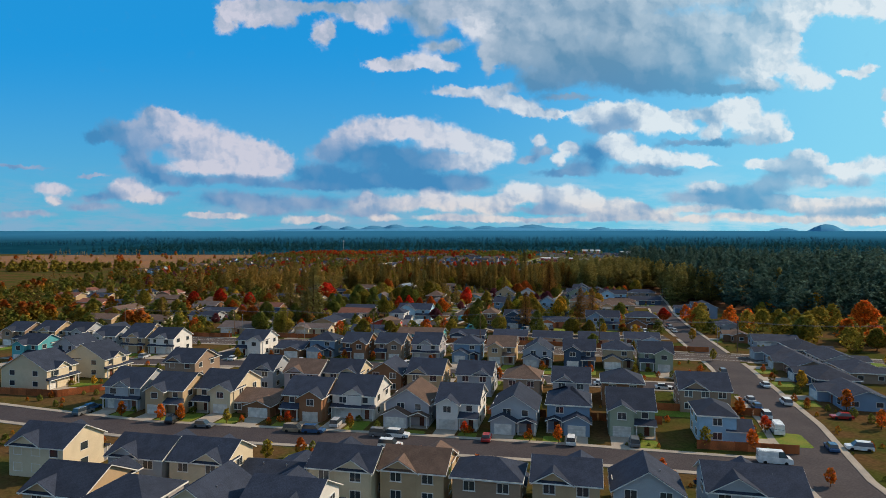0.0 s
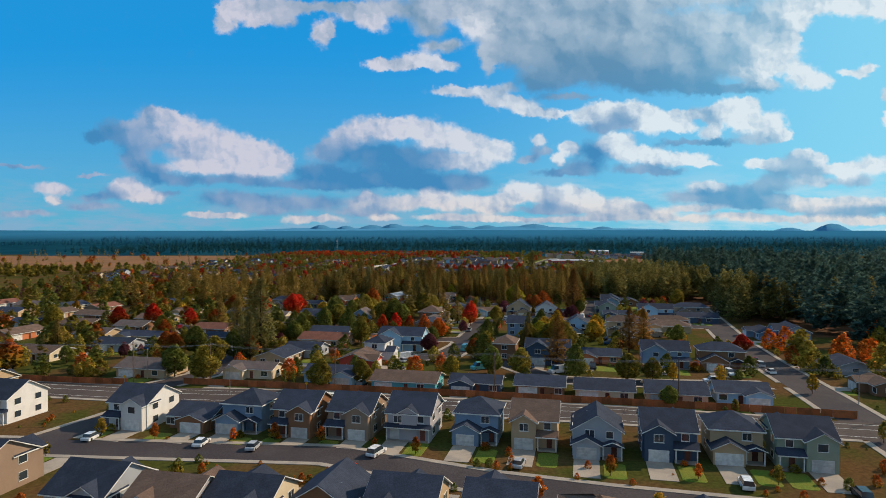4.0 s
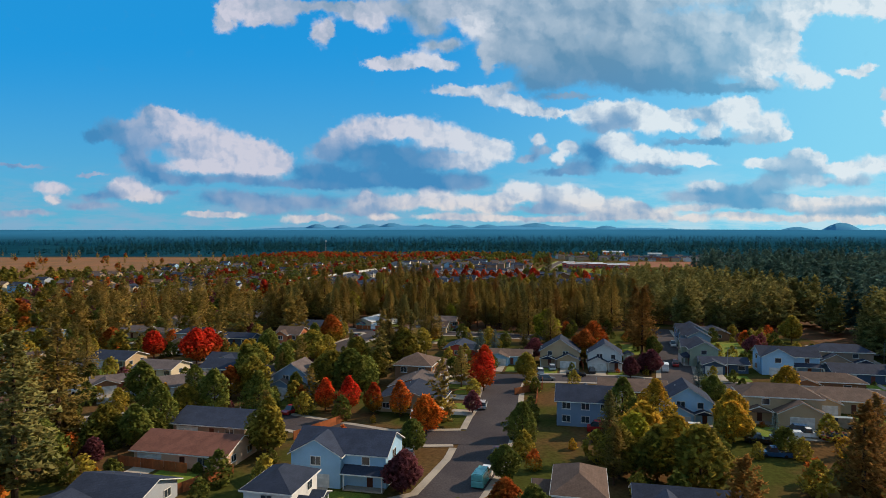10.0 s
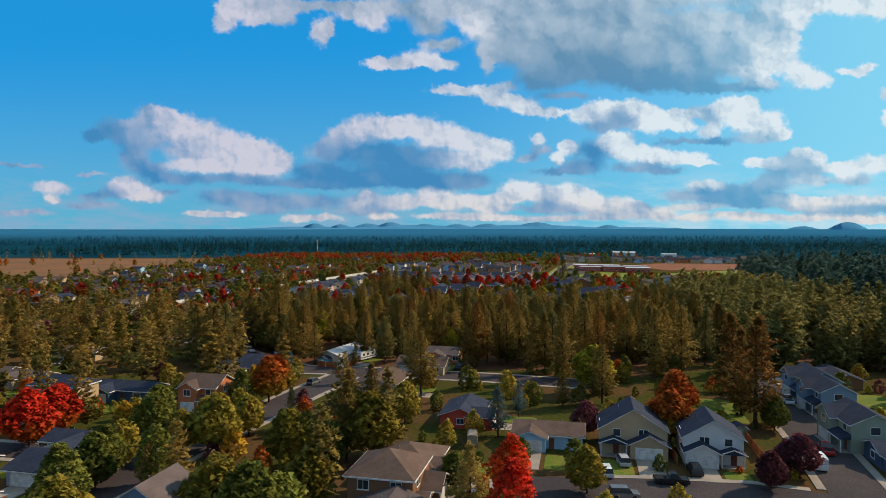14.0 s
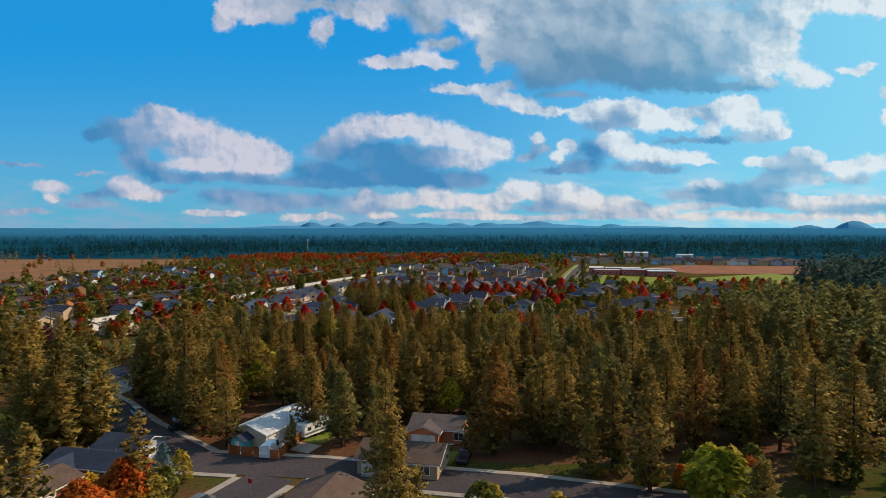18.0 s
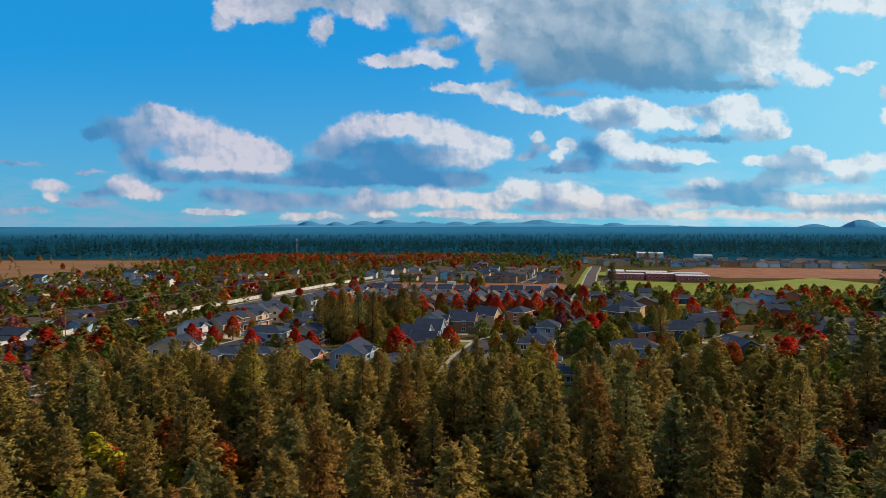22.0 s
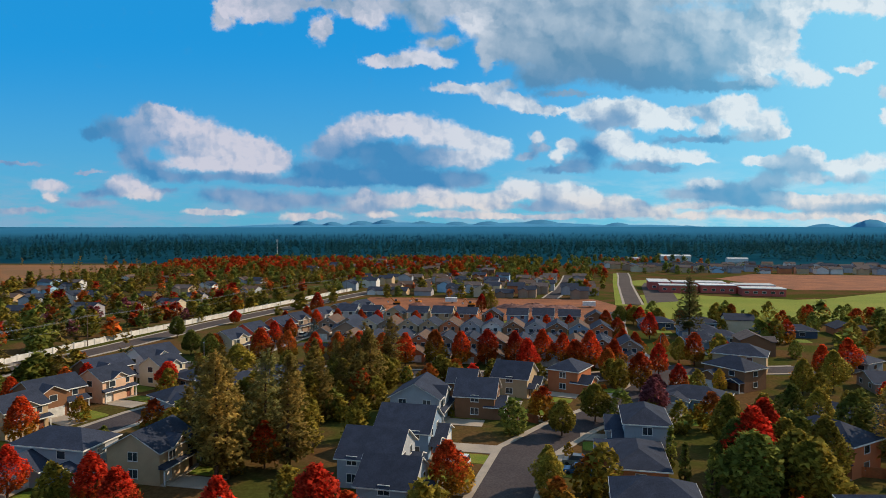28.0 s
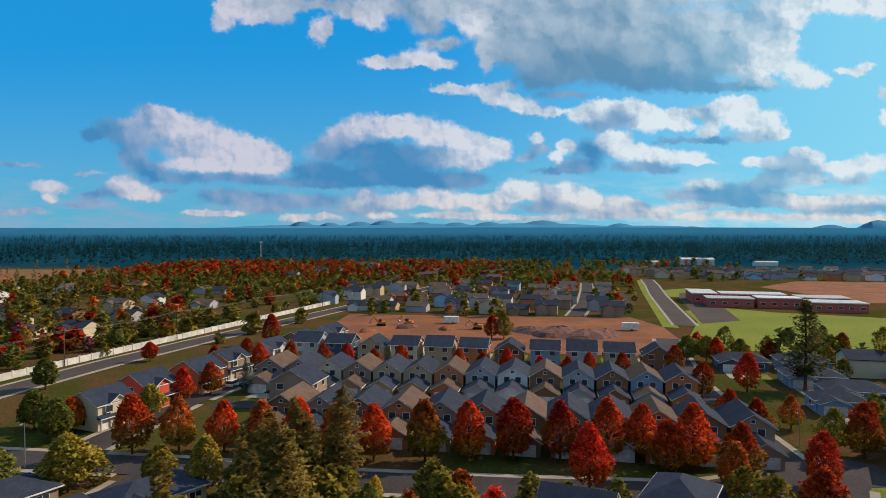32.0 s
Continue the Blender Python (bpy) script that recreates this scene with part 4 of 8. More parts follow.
def ribbon(name, points, width, mat, z=0.03, label="", category="", parent=None, kind="structure", thick=None):
    """A strip that follows points; smooth corners are given by the points themselves. With thick it stands up as a slab."""
    pts = [Vector((*p, 0)) for p in points]
    left, right = [], []
    for i, p in enumerate(pts):
        a, b = pts[max(i - 1, 0)], pts[min(i + 1, len(pts) - 1)]
        d1 = (p - a).normalized() if i else (b - p).normalized()
        d2 = (b - p).normalized() if i < len(pts) - 1 else d1
        d = (d1 + d2).normalized()
        n = Vector((-d.y, d.x, 0)) / max(0.5, d.dot(d1))
        left.append(p + n * width / 2)
        right.append(p - n * width / 2)
    g = Geo()
    k = len(pts)
    g.v = [(p.x, p.y, z) for p in left] + [(p.x, p.y, z) for p in right]
    g.f = [(i, i + 1, k + i + 1, k + i) for i in range(k - 1)]
    if thick:
        g.v += [(p.x, p.y, z - thick) for p in left] + [(p.x, p.y, z - thick) for p in right]
        g.f += [(2 * k + i, 2 * k + i + 1, i + 1, i) for i in range(k - 1)] + [(k + i, k + i + 1, 3 * k + i + 1, 3 * k + i) for i in range(k - 1)]
        g.f += [(0, k, 3 * k, 2 * k), (k - 1, 3 * k - 1, 4 * k - 1, 2 * k - 1)]
    ob = part(name, g, M[mat], parent)
    if parent is None:
        tagged(ob, label, category, kind=kind)
    return ob


def offset(points, by):
    """The line moved to its left."""
    pts = [Vector((*p, 0)) for p in points]
    out = []
    for i, p in enumerate(pts):
        a, b = pts[max(i - 1, 0)], pts[min(i + 1, len(pts) - 1)]
        d1 = (p - a).normalized() if i else (b - p).normalized()
        d2 = (b - p).normalized() if i < len(pts) - 1 else d1
        d = (d1 + d2).normalized()
        n = Vector((-d.y, d.x, 0)) / max(0.5, d.dot(d1))
        q = p + n * by
        out.append((q.x, q.y))
    return out


ROADS = []
road_level = [0.03]


WALKS = []


def street(points, width=9.0, mat="asphalt", walks="lr", label="asphalt street with kerbs"):
    """A street; its pavements are laid once all streets are known."""
    road_level[0] += 0.004
    r = ribbon("road", points, width, mat, road_level[0], label, "road")
    number = len(WALKS)
    WALKS.append((points, width, walks))
    for a, b in zip(points, points[1:]):
        ROADS.append((Vector(a), Vector(b), width / 2, number))
    return r


def lay_pavements():
    """Kerbed pavements on both sides of the streets, broken off where another street comes in."""
    for number, (points, width, walks) in enumerate(WALKS):
        for s, sign in (("l", 1), ("r", -1)):
            if s not in walks:
                continue
            line = offset(points, sign * (width / 2 + 0.7))
            runs = [[]]
            for (ax, ay), (bx, by) in zip(line, line[1:]):
                n = max(1, int(math.hypot(bx - ax, by - ay) / 2.0))
                for i in range(n):
                    x, y = ax + (bx - ax) * i / n, ay + (by - ay) * i / n
                    if on_road(x, y, 0.75, number):
                        if runs[-1]:
                            runs.append([])
                    else:
                        runs[-1].append((x, y))
            for run in runs:
                if len(run) > 2:
                    ribbon("pavement", run, 1.4, "concrete", 0.13 + 0.0007 * number, "pale concrete pavement with kerb along the street", "pavement", thick=0.13)


def on_road(x, y, more=0.0, but=-1):
    p = Vector((x, y))
    for a, b, w, number in ROADS:
        if number == but:
            continue
        ab = b - a
        t = max(0.0, min(1.0, (p - a).dot(ab) / max(1e-6, ab.length_squared)))
        if (p - a - ab * t).length < w + more:
            return True
    return False


def in_house(x, y, more=0.0):
    return any((x - hx) ** 2 + (y - hy) ** 2 < (r + more) ** 2 for hx, hy, r in HOUSES)


def driveway(x0, y0, x1, y1, width=5.0):
    ribbon("driveway", [(x0, y0), (x1, y1)], width, "concrete", 0.075 + 0.0005 * (len(bpy.data.objects) % 40), "pale concrete driveway", "driveway", thick=0.075)


def lawn(x, y, turn, w, d, mat="lawn", label="green front lawn"):
    g = Geo()
    ring = [(-w / 2, -d / 2 + 0.6), (-w / 2 + 0.6, -d / 2), (w / 2 - 0.6, -d / 2), (w / 2, -d / 2 + 0.6), (w / 2, d / 2 - 0.6), (w / 2 - 0.6, d / 2), (-w / 2 + 0.6, d / 2), (-w / 2, d / 2 - 0.6)]
    n = len(ring)
    g.v = [(a, b, 0.05) for a, b in ring] + [(a * 1.02, b * 1.02, -0.02) for a, b in ring]
    g.f = [tuple(range(n))] + [(i, n + i, n + (i + 1) % n, (i + 1) % n) for i in range(n)]
    tagged(part("lawn", g, M[mat], at=pose(x, y, 0.002 * (len(bpy.data.objects) % 12), 0, 0, turn)), label, "lawn", kind="structure")


def fence(points, label="reddish cedar board fence", height=1.8):
    def panel():
        # boards overlap in turn, so the panel is one corrugated sheet with its rails behind
        top = [(x, y) for i in range(8) for x, y in ((-1.2 + i * 0.3, -0.03 * (i % 2)), (-0.91 + i * 0.3, -0.03 * (i % 2)))]
        ring = top + [(x, y + 0.04) for x, y in reversed(top)]
        n = len(ring)
        g = Geo()
        g.v = [(x, y, 0.05) for x, y in ring] + [(x, y, height) for x, y in ring]
        g.f = [(i, (i + 1) % n, n + (i + 1) % n, n + i) for i in range(n)]
        g.f += [(n + i, n + i + 1, n + n - 2 - i, n + n - 1 - i) for i in range(n // 2 - 1)]
        return g.mesh("panel", M["fence"])

    post = shared(("fence_post", height), lambda: Geo().box(-0.06, 0.06, -0.02, 0.1, -0.1, height + 0.1).mesh("post", M["fence"]))
    me = shared(("panel", height), panel)
    f = thing("fence", pose(points[0][0], points[0][1], 0), label, "fence")
    for (ax, ay), (bx, by) in zip(points, points[1:]):
        n = max(1, round(math.hypot(bx - ax, by - ay) / 2.42))
        turn = math.degrees(math.atan2(by - ay, bx - ax))
        for i in range(n):
            q = (i + 0.5) / n
            part("panel", me, None, f, at=pose(ax + (bx - ax) * q - points[0][0], ay + (by - ay) * q - points[0][1], 0, 0, 0, turn))
            if i % 3 == 0:
                q = i / n
                part("post", post, None, f, at=pose(ax + (bx - ax) * q - points[0][0], ay + (by - ay) * q - points[0][1], 0, 0, 0, turn))
    return f


# ---------------------------------------------------------------- vehicles
def car(x, y, turn, paint="white", kind="suv", where="parked on the driveway"):
    """A parked vehicle; it points along +y before its turn."""
    L, W, H = {"sedan": (4.6, 1.8, 1.45), "suv": (4.7, 1.9, 1.72), "pickup": (5.6, 1.95, 1.85), "van": (5.8, 2.0, 2.35), "boat": (6.0, 2.2, 1.6)}[kind]
    c = thing("car" if kind in ("sedan", "suv") else kind, pose(x, y, 0.03, 0, 0, turn), f"{paint} {kind if kind != 'suv' else 'sport utility car'} {where}", "car" if kind != "boat" else "boat")
    a, b, w = -L / 2, L / 2, W / 2

    def body():
        waist = H * 0.56
        o = [(a, 0.35), (a + 0.1, 0.25), (b - 0.1, 0.25), (b, 0.4), (b - 0.05, waist * 0.82), (b - 0.35, waist * 0.92), (b - L * 0.26, waist), (a + 0.12, waist + 0.03), (a, waist * 0.85)]
        g = Geo().prism(o, "x", -w, w)
        return g.mesh("body", M["car_white"])

    def roof():
        waist = H * 0.56
        back, front = {"sedan": (a + 0.55, b - L * 0.36), "suv": (a + 0.06, b - L * 0.32), "pickup": (a + L * 0.42, b - L * 0.3), "van": (a + 0.05, b - L * 0.2)}[kind]
        g = Geo()
        n = w - 0.22
        g.v = [(-w + 0.06, back, waist), (w - 0.06, back, waist), (w - 0.06, front + 0.35, waist), (-w + 0.06, front + 0.35, waist),
               (-n, back + 0.18, H), (n, back + 0.18, H), (n, front - 0.35, H), (-n, front - 0.35, H)]
        g.f = [(0, 1, 5, 4), (1, 2, 6, 5), (2, 3, 7, 6), (3, 0, 4, 7), (4, 5, 6, 7)]
        return g

    def top():
        g = roof()
        v = g.v[4:]
        t = Geo()
        t.v = [(px * 1.01, py, H - 0.04) for px, py, _ in v] + [(px * 0.96, py * 0.98 + 0.0, H + 0.03) for px, py, _ in v]
        t.f = [(0, 1, 5, 4), (1, 2, 6, 5), (2, 3, 7, 6), (3, 0, 4, 7), (4, 5, 6, 7)]
        if kind == "van":
            t.box(-w + 0.05, w - 0.05, a + 0.06, b - L * 0.42, H * 0.57, H - 0.05)
        return t.mesh("top", M["car_white"])

    if kind == "boat":
        def cover():
            g = Geo()
            for i in range(9):
                q = i / 8
                wd = 1.1 * math.sin(math.pi * min(1, 0.12 + q * 0.75)) ** 0.6 * (1 - q ** 5)
                g.v += [(-wd, a + q * L, 1.3), (-wd * 0.8, a + q * L, 0.75), (0, a + q * L, 0.55 + 0.3 * q ** 3), (wd * 0.8, a + q * L, 0.75), (wd, a + q * L, 1.3), (0, a + q * L, 1.75 - 0.25 * q)]
            for i in range(8):
                for j in range(6):
                    g.f.append((i * 6 + j, i * 6 + (j + 1) % 6, i * 6 + 6 + (j + 1) % 6, i * 6 + 6 + j))
            g.f += [tuple(range(5, -1, -1)), tuple(range(48, 54))]
            return g.mesh("cover", M["car_" + paint])
        part("cover", shared(("boat", paint), cover), None, c, "pale fitted boat cover")
        part("trailer", shared("trailer", lambda: Geo().box(-0.7, -0.6, a, b, 0.4, 0.5).box(0.6, 0.7, a, b, 0.4, 0.5).box(-1.0, 1.0, -0.9, -0.8, 0.35, 0.45).box(-0.05, 0.05, b - 0.5, b + 1.2, 0.4, 0.5).mesh("trailer", M["metal"])), None, c)
        for sx in (-1, 1):
            part("wheel", shared("wheel", lambda: Geo().wheel(0, 0, 0.33, 0.33, 0.22).mesh("wheel", M["rubber"])), None, c, at=pose(sx * 1.0, -0.85, 0))
        return c

    def painted(key, make):
        me = shared((kind, key, paint), lambda: make().copy() if False else make())
        me.materials[0] = M["car_" + paint]
        return me

    part("body", painted("body", body), None, c)
    part("glass", shared((kind, "glass"), lambda: roof().mesh("glass", M["pane"])), None, c, "dark car windows")
    part("top", painted("top", top), None, c)
    if kind == "pickup":
        part("bed", shared("bed", lambda: Geo().box(-0.8, 0.8, a + 0.15, a + 1.9, H * 0.5, H * 0.585).mesh("bed", M["rubber"])), None, c)
    wheel = shared("wheel", lambda: Geo().wheel(0, 0, 0.33, 0.33, 0.22).mesh("wheel", M["rubber"]))
    rim = shared("rim", lambda: Geo().wheel(0, 0, 0.33, 0.19, 0.236, 8).mesh("rim", M["metal"]))
    for sx in (-1, 1):
        for yy in (a + L * 0.2, b - L * 0.2):
            wh = part("wheel", wheel, None, c, at=pose(sx * (w - 0.1), yy, 0))
            if abs(x) < 25 and y < 330:
                part("rim", rim, None, wh, "metal rim")
    return c

# ---------------------------------------------------------------- the land
def make_ground():
    xs = [-5200, -3600, -2500, -1700, -1100, -700, -450, -300, -150, 0, 150, 300, 450, 700, 1100, 1700, 2500, 3600, 5200]
    ys = [-900, -400, -100, 0, 200, 400, 600, 800, 1000, 1150, 1300, 1500, 1750, 2000, 2300, 2700, 3100, 3600, 4100, 4600, 4980]
    g = Geo()
    g.v = [(x, y, rise(x, y)) for y in ys for x in xs]
    k = len(xs)
    g.f = [(j * k + i, j * k + i + 1, j * k + k + i + 1, j * k + k + i) for j in range(len(ys) - 1) for i in range(k - 1)]
    m = material("open_ground", (0.1, 0.056, 0.024), (0.055, 0.058, 0.014), scale=0.045, rough=0.95, fine=0.3, bump=0.5, bump_scale=1.2, spread=(0.4, 0.6), gloss=0.0)
    # past the town dark woods, distance haze painted into their colour, bluer farther out
    N, shader = Nodes(m.node_tree), m.node_tree.nodes["Principled BSDF"]
    near = shader.inputs["Base Color"].links[0].from_socket
    place = m.node_tree.nodes.new("ShaderNodeTexCoord").outputs["Object"]
    hazy_woods = N.mix(N.ramp(N.noise(N.vec("MULTIPLY", place, (0.5, 0.2, 0)), 0.02, 5.0), 0.4, 0.65), rgb(0.004, 0.038, 0.06), rgb(0.009, 0.055, 0.08))
    hazy_woods = N.mix(N.ramp(N.xyz(place)[1], 2400, 4300), hazy_woods, N.mix(N.noise(N.vec("MULTIPLY", place, (0.3, 0.1, 0)), 0.01, 4.0), rgb(0.02, 0.12, 0.215), rgb(0.034, 0.16, 0.27)))
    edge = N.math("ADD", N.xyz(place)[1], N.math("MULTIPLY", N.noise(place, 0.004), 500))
    m.node_tree.links.new(N.mix(N.ramp(edge, 1560, 1660), near, hazy_woods), shader.inputs["Base Color"])
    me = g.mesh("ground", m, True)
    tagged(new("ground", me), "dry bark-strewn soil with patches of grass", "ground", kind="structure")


make_ground()

# the far hills, the blue haze of distance painted into their colour
M["hills"] = material("far_hills_haze_blue", (0.06, 0.22, 0.38), (0.07, 0.24, 0.41), scale=0.01, rough=1.0, fine=0.1, bump=0, gloss=0.0)


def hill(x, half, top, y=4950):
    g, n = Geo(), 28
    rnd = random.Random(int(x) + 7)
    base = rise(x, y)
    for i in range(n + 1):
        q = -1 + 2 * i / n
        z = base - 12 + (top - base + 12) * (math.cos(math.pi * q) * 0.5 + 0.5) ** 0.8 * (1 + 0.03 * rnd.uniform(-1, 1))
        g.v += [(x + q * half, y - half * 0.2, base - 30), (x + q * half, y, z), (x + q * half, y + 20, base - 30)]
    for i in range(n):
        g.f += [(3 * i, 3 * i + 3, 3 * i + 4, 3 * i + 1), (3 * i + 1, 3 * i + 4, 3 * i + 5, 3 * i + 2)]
    tagged(new("backdrop", g.mesh("backdrop", M["hills"], True)), "wooded hill on the horizon, coloured blue with haze", "hill", kind="structure")


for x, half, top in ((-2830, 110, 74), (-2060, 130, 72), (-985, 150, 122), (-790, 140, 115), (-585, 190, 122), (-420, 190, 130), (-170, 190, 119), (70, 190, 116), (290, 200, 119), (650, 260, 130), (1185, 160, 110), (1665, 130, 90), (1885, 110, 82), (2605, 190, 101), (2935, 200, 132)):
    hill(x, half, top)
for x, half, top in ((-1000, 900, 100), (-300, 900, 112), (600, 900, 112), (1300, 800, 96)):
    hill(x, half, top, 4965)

# needle litter under the pines
def litter():
    m = material("needle_litter", (0.13, 0.05, 0.022), (0.085, 0.045, 0.02), scale=0.12, rough=0.95, fine=0.35, bump=0.6, bump_scale=2.0)
    g = Geo()
    ring = [(-58, 482), (-30, 478), (20, 474), (70, 478), (92, 500), (140, 470), (150, 340), (330, 320), (330, 720), (150, 720), (120, 640), (70, 606), (20, 602), (-40, 606), (-110, 604), (-100, 540)]
    g.v = [(x, y, 0.02) for x, y in ring]
    g.f = [tuple(range(len(ring)))]
    tagged(part("forest_floor", g, m), "reddish brown needle litter under the pines", "ground", kind="structure")


litter()
# streets of the tight rows
street([(-140, 158), (-96, 143), (-67, 134), (-17, 126.5), (22, 119.5), (62, 110.5)], 9.0)
street([(-150, 216), (-107, 206), (-22, 200), (7, 187), (26, 181), (54, 174), (80, 168)], 8.5)
street([(58, 60), (65, 107), (75, 139), (88, 199), (97, 250), (104, 292), (113, 335), (128, 390), (140, 440)], 10.5)
street([(-82, 205), (-76, 222), (-68, 247)], 8.5)
street([(-260, 268), (-130, 254), (-85, 246), (-33, 241), (-2, 234), (38, 227), (75, 218), (140, 204), (260, 180)], 13.5, "old_asphalt", label="wide pale asphalt main road")
# streets north of the main road
street([(-80, 252), (-72, 268), (-75, 292), (-93, 330), (-125, 372)], 9.0)
street([(-10, 294), (0, 300), (6, 318), (12, 350), (15, 372), (18, 386)], 9.5)
street([(14, 386), (34, 385), (50, 383), (64, 378), (118, 366)], 9.0)
street([(63, 374), (73, 405), (84, 446), (92, 480)], 9.0)
street([(88, 256), (54, 258), (30, 262), (12, 300)], 7.5)
street([(-68, 350), (-62, 366), (-55, 382), (-50, 400), (-44, 420), (-36, 446), (-28, 468)], 9.0)
street([(-125, 408), (-90, 404), (-53, 398)], 7.5)
street([(8, 332), (-12, 331), (-24, 337), (-38, 344), (-56, 346), (-72, 344), (-92, 334)], 8.5)
street([(-110, 540), (-79, 511), (-64, 494), (-44, 475), (-21, 472), (-5, 468), (14, 464), (40, 456)], 9.5)
# the estate beyond the wood
street([(3, 608), (5, 628), (10, 653), (17, 677), (29, 693), (42, 706), (53, 722), (66, 742), (76, 752)], 9.0)
street([(66, 612), (74, 632), (86, 650), (103, 663), (130, 668)], 9.0)
street([(103, 664), (110, 685), (126, 700)], 8.0)
street([(-140, 760), (-71, 752), (-46, 749), (-15, 743), (13, 740), (43, 738), (62, 744), (110, 748)], 8.5)
street([(62, 746), (64, 772), (69, 812), (76, 841), (88, 884)], 8.5)
street([(-66, 752), (-60, 790), (-46, 842), (-36, 862)], 7.5)
street([(-38, 846), (0, 838), (38, 832), (68, 826)], 7.0)
street([(-52, 790), (-20, 785), (20, 779), (62, 775)], 6.0, walks="")
street([(-190, 560), (-150, 660), (-116, 782), (-103, 838), (-90, 880), (-73, 925), (-52, 985), (-20, 1080), (30, 1230)], 9.5, "old_asphalt")
street([(66, 950), (84, 1010), (103, 1090), (118, 1160)], 8.0)
street([(108, 918), (122, 975), (143, 1060), (165, 1140), (180, 1200)], 9.0, "old_asphalt")
street([(-110, 590), (-80, 660), (-66, 700), (-50, 728), (-46, 748)], 8.0)

# ---------------------------------------------------------------- houses
# row 2
two_storey(-76.5, 154.1, -12, 9.6, 13.0, "grey", "charcoal", 3, "on a narrow lot")
two_storey(-64.9, 150.6, -12, 9.0, 13.0, "tan", "charcoal", 0, "on a narrow lot")
two_storey(-53.7, 152.5, -12, 9.8, 14.0, "cream", "charcoal", 0, "on a narrow lot", mirror=True)
ranch(-43.7, 149.0, -12, 9.8, 13.0, "brown", "umber", 0, "on a narrow lot", mirror=True)
two_storey(-31.5, 145.7, -12, 9.8, 13.0, "brown", "charcoal", 0, "on a narrow lot", mirror=True)
two_storey(-20.4, 146.6, -12, 10.0, 13.0, "white", "charcoal", 3, "on a narrow lot")
two_storey(-8.1, 141.3, -12, 9.8, 13.5, "lilac", "umber", 2, "on a narrow lot")
two_storey(2.8, 139.6, -12, 9.0, 13.0, "white", "charcoal", 0, "on a narrow lot")
two_storey(14.6, 136.9, -12, 9.4, 14.0, "grey", "charcoal", 2, "on a narrow lot")
two_storey(25.9, 136.4, -12, 8.8, 13.5, "blue", "charcoal", 1, "on a narrow lot", mirror=True)
two_storey(38.7, 135.1, -12, 9.2, 13.5, "sage", "charcoal", 0, "on a narrow lot")
two_storey(55.6, 129.4, 78, 10.0, 10.0, "sky", "charcoal", 1, "on a narrow lot")
# row 3
two_storey(-74.9, 184.1, 168, 9.6, 13.0, "taupe", "charcoal", 0, "on a narrow lot")
two_storey(-50.1, 173.7, 168, 9.4, 12.0, "grey", "charcoal", 3, "on a narrow lot", mirror=True)
two_storey(-37.3, 169.9, 168, 9.6, 12.0, "lilac", "umber", 0, "on a narrow lot")
two_storey(-26.8, 170.0, 168, 9.1, 11.8, "cream", "charcoal", 0, "on a narrow lot", mirror=True)
two_storey(-15.8, 172.0, 168, 9.2, 12.0, "brown", "charcoal", 2, "on a narrow lot")
two_storey(-5.1, 168.9, 168, 9.2, 12.0, "tan", "charcoal", 3, "on a narrow lot")
two_storey(7.7, 167.8, 168, 9.0, 12.0, "grey", "charcoal", 0, "on a narrow lot", mirror=True)
two_storey(19.4, 163.5, 168, 9.0, 13.0, "taupe", "umber", 1, "on a narrow lot")
two_storey(31.1, 160.2, 168, 8.8, 12.0, "lilac", "charcoal", 0, "on a narrow lot")
two_storey(43.4, 159.1, 168, 9.6, 13.0, "brown", "charcoal", 1, "on a narrow lot", mirror=True)
two_storey(60.7, 152.4, 168, 11.0, 12.0, "taupe", "charcoal", 3, "on a narrow lot")
# row 4
two_storey(-122.6, 229.3, -12, 9.0, 12.0, "grey", "charcoal", 0, "on a narrow lot")
two_storey(-110.5, 226.6, -12, 9.0, 12.0, "tan", "charcoal", 3, "on a narrow lot")
two_storey(-99.4, 224.0, -12, 9.4, 12.0, "white", "charcoal", 3, "on a narrow lot", mirror=True)
two_storey(-67.2, 220.5, -12, 9.4, 12.5, "white", "charcoal", 0, "on a narrow lot", mirror=True)
ranch(-53.9, 218.9, -12, 9.8, 12.0, "brown", "charcoal", 0, "on a narrow lot", mirror=True)
two_storey(-42.6, 217.4, -12, 9.0, 12.0, "blue", "charcoal", 1, "on a narrow lot")
two_storey(-30.6, 215.5, -12, 8.8, 12.0, "brown", "charcoal", 0, "on a narrow lot", mirror=True)
two_storey(-18.9, 214.2, -12, 9.2, 12.0, "taupe", "charcoal", 0, "on a narrow lot", mirror=True)
two_storey(-6.7, 213.0, -12, 9.0, 12.0, "lilac", "charcoal", 3, "on a narrow lot")
two_storey(6.5, 210.7, -12, 8.8, 12.0, "blue", "charcoal", 1, "on a narrow lot")
two_storey(17.8, 208.4, -12, 8.8, 12.0, "tan", "umber", 0, "on a narrow lot")
two_storey(28.8, 203.3, -12, 9.0, 12.0, "grey", "charcoal", 2, "on a narrow lot")
two_storey(41.7, 201.9, -12, 9.4, 12.0, "navy", "charcoal", 0, "on a narrow lot")
two_storey(53.5, 200.4, -12, 9.0, 12.0, "tan", "charcoal", 1, "on a narrow lot")
two_storey(64.3, 197.6, -12, 9.8, 12.0, "sage", "charcoal", 0, "on a narrow lot", mirror=True)
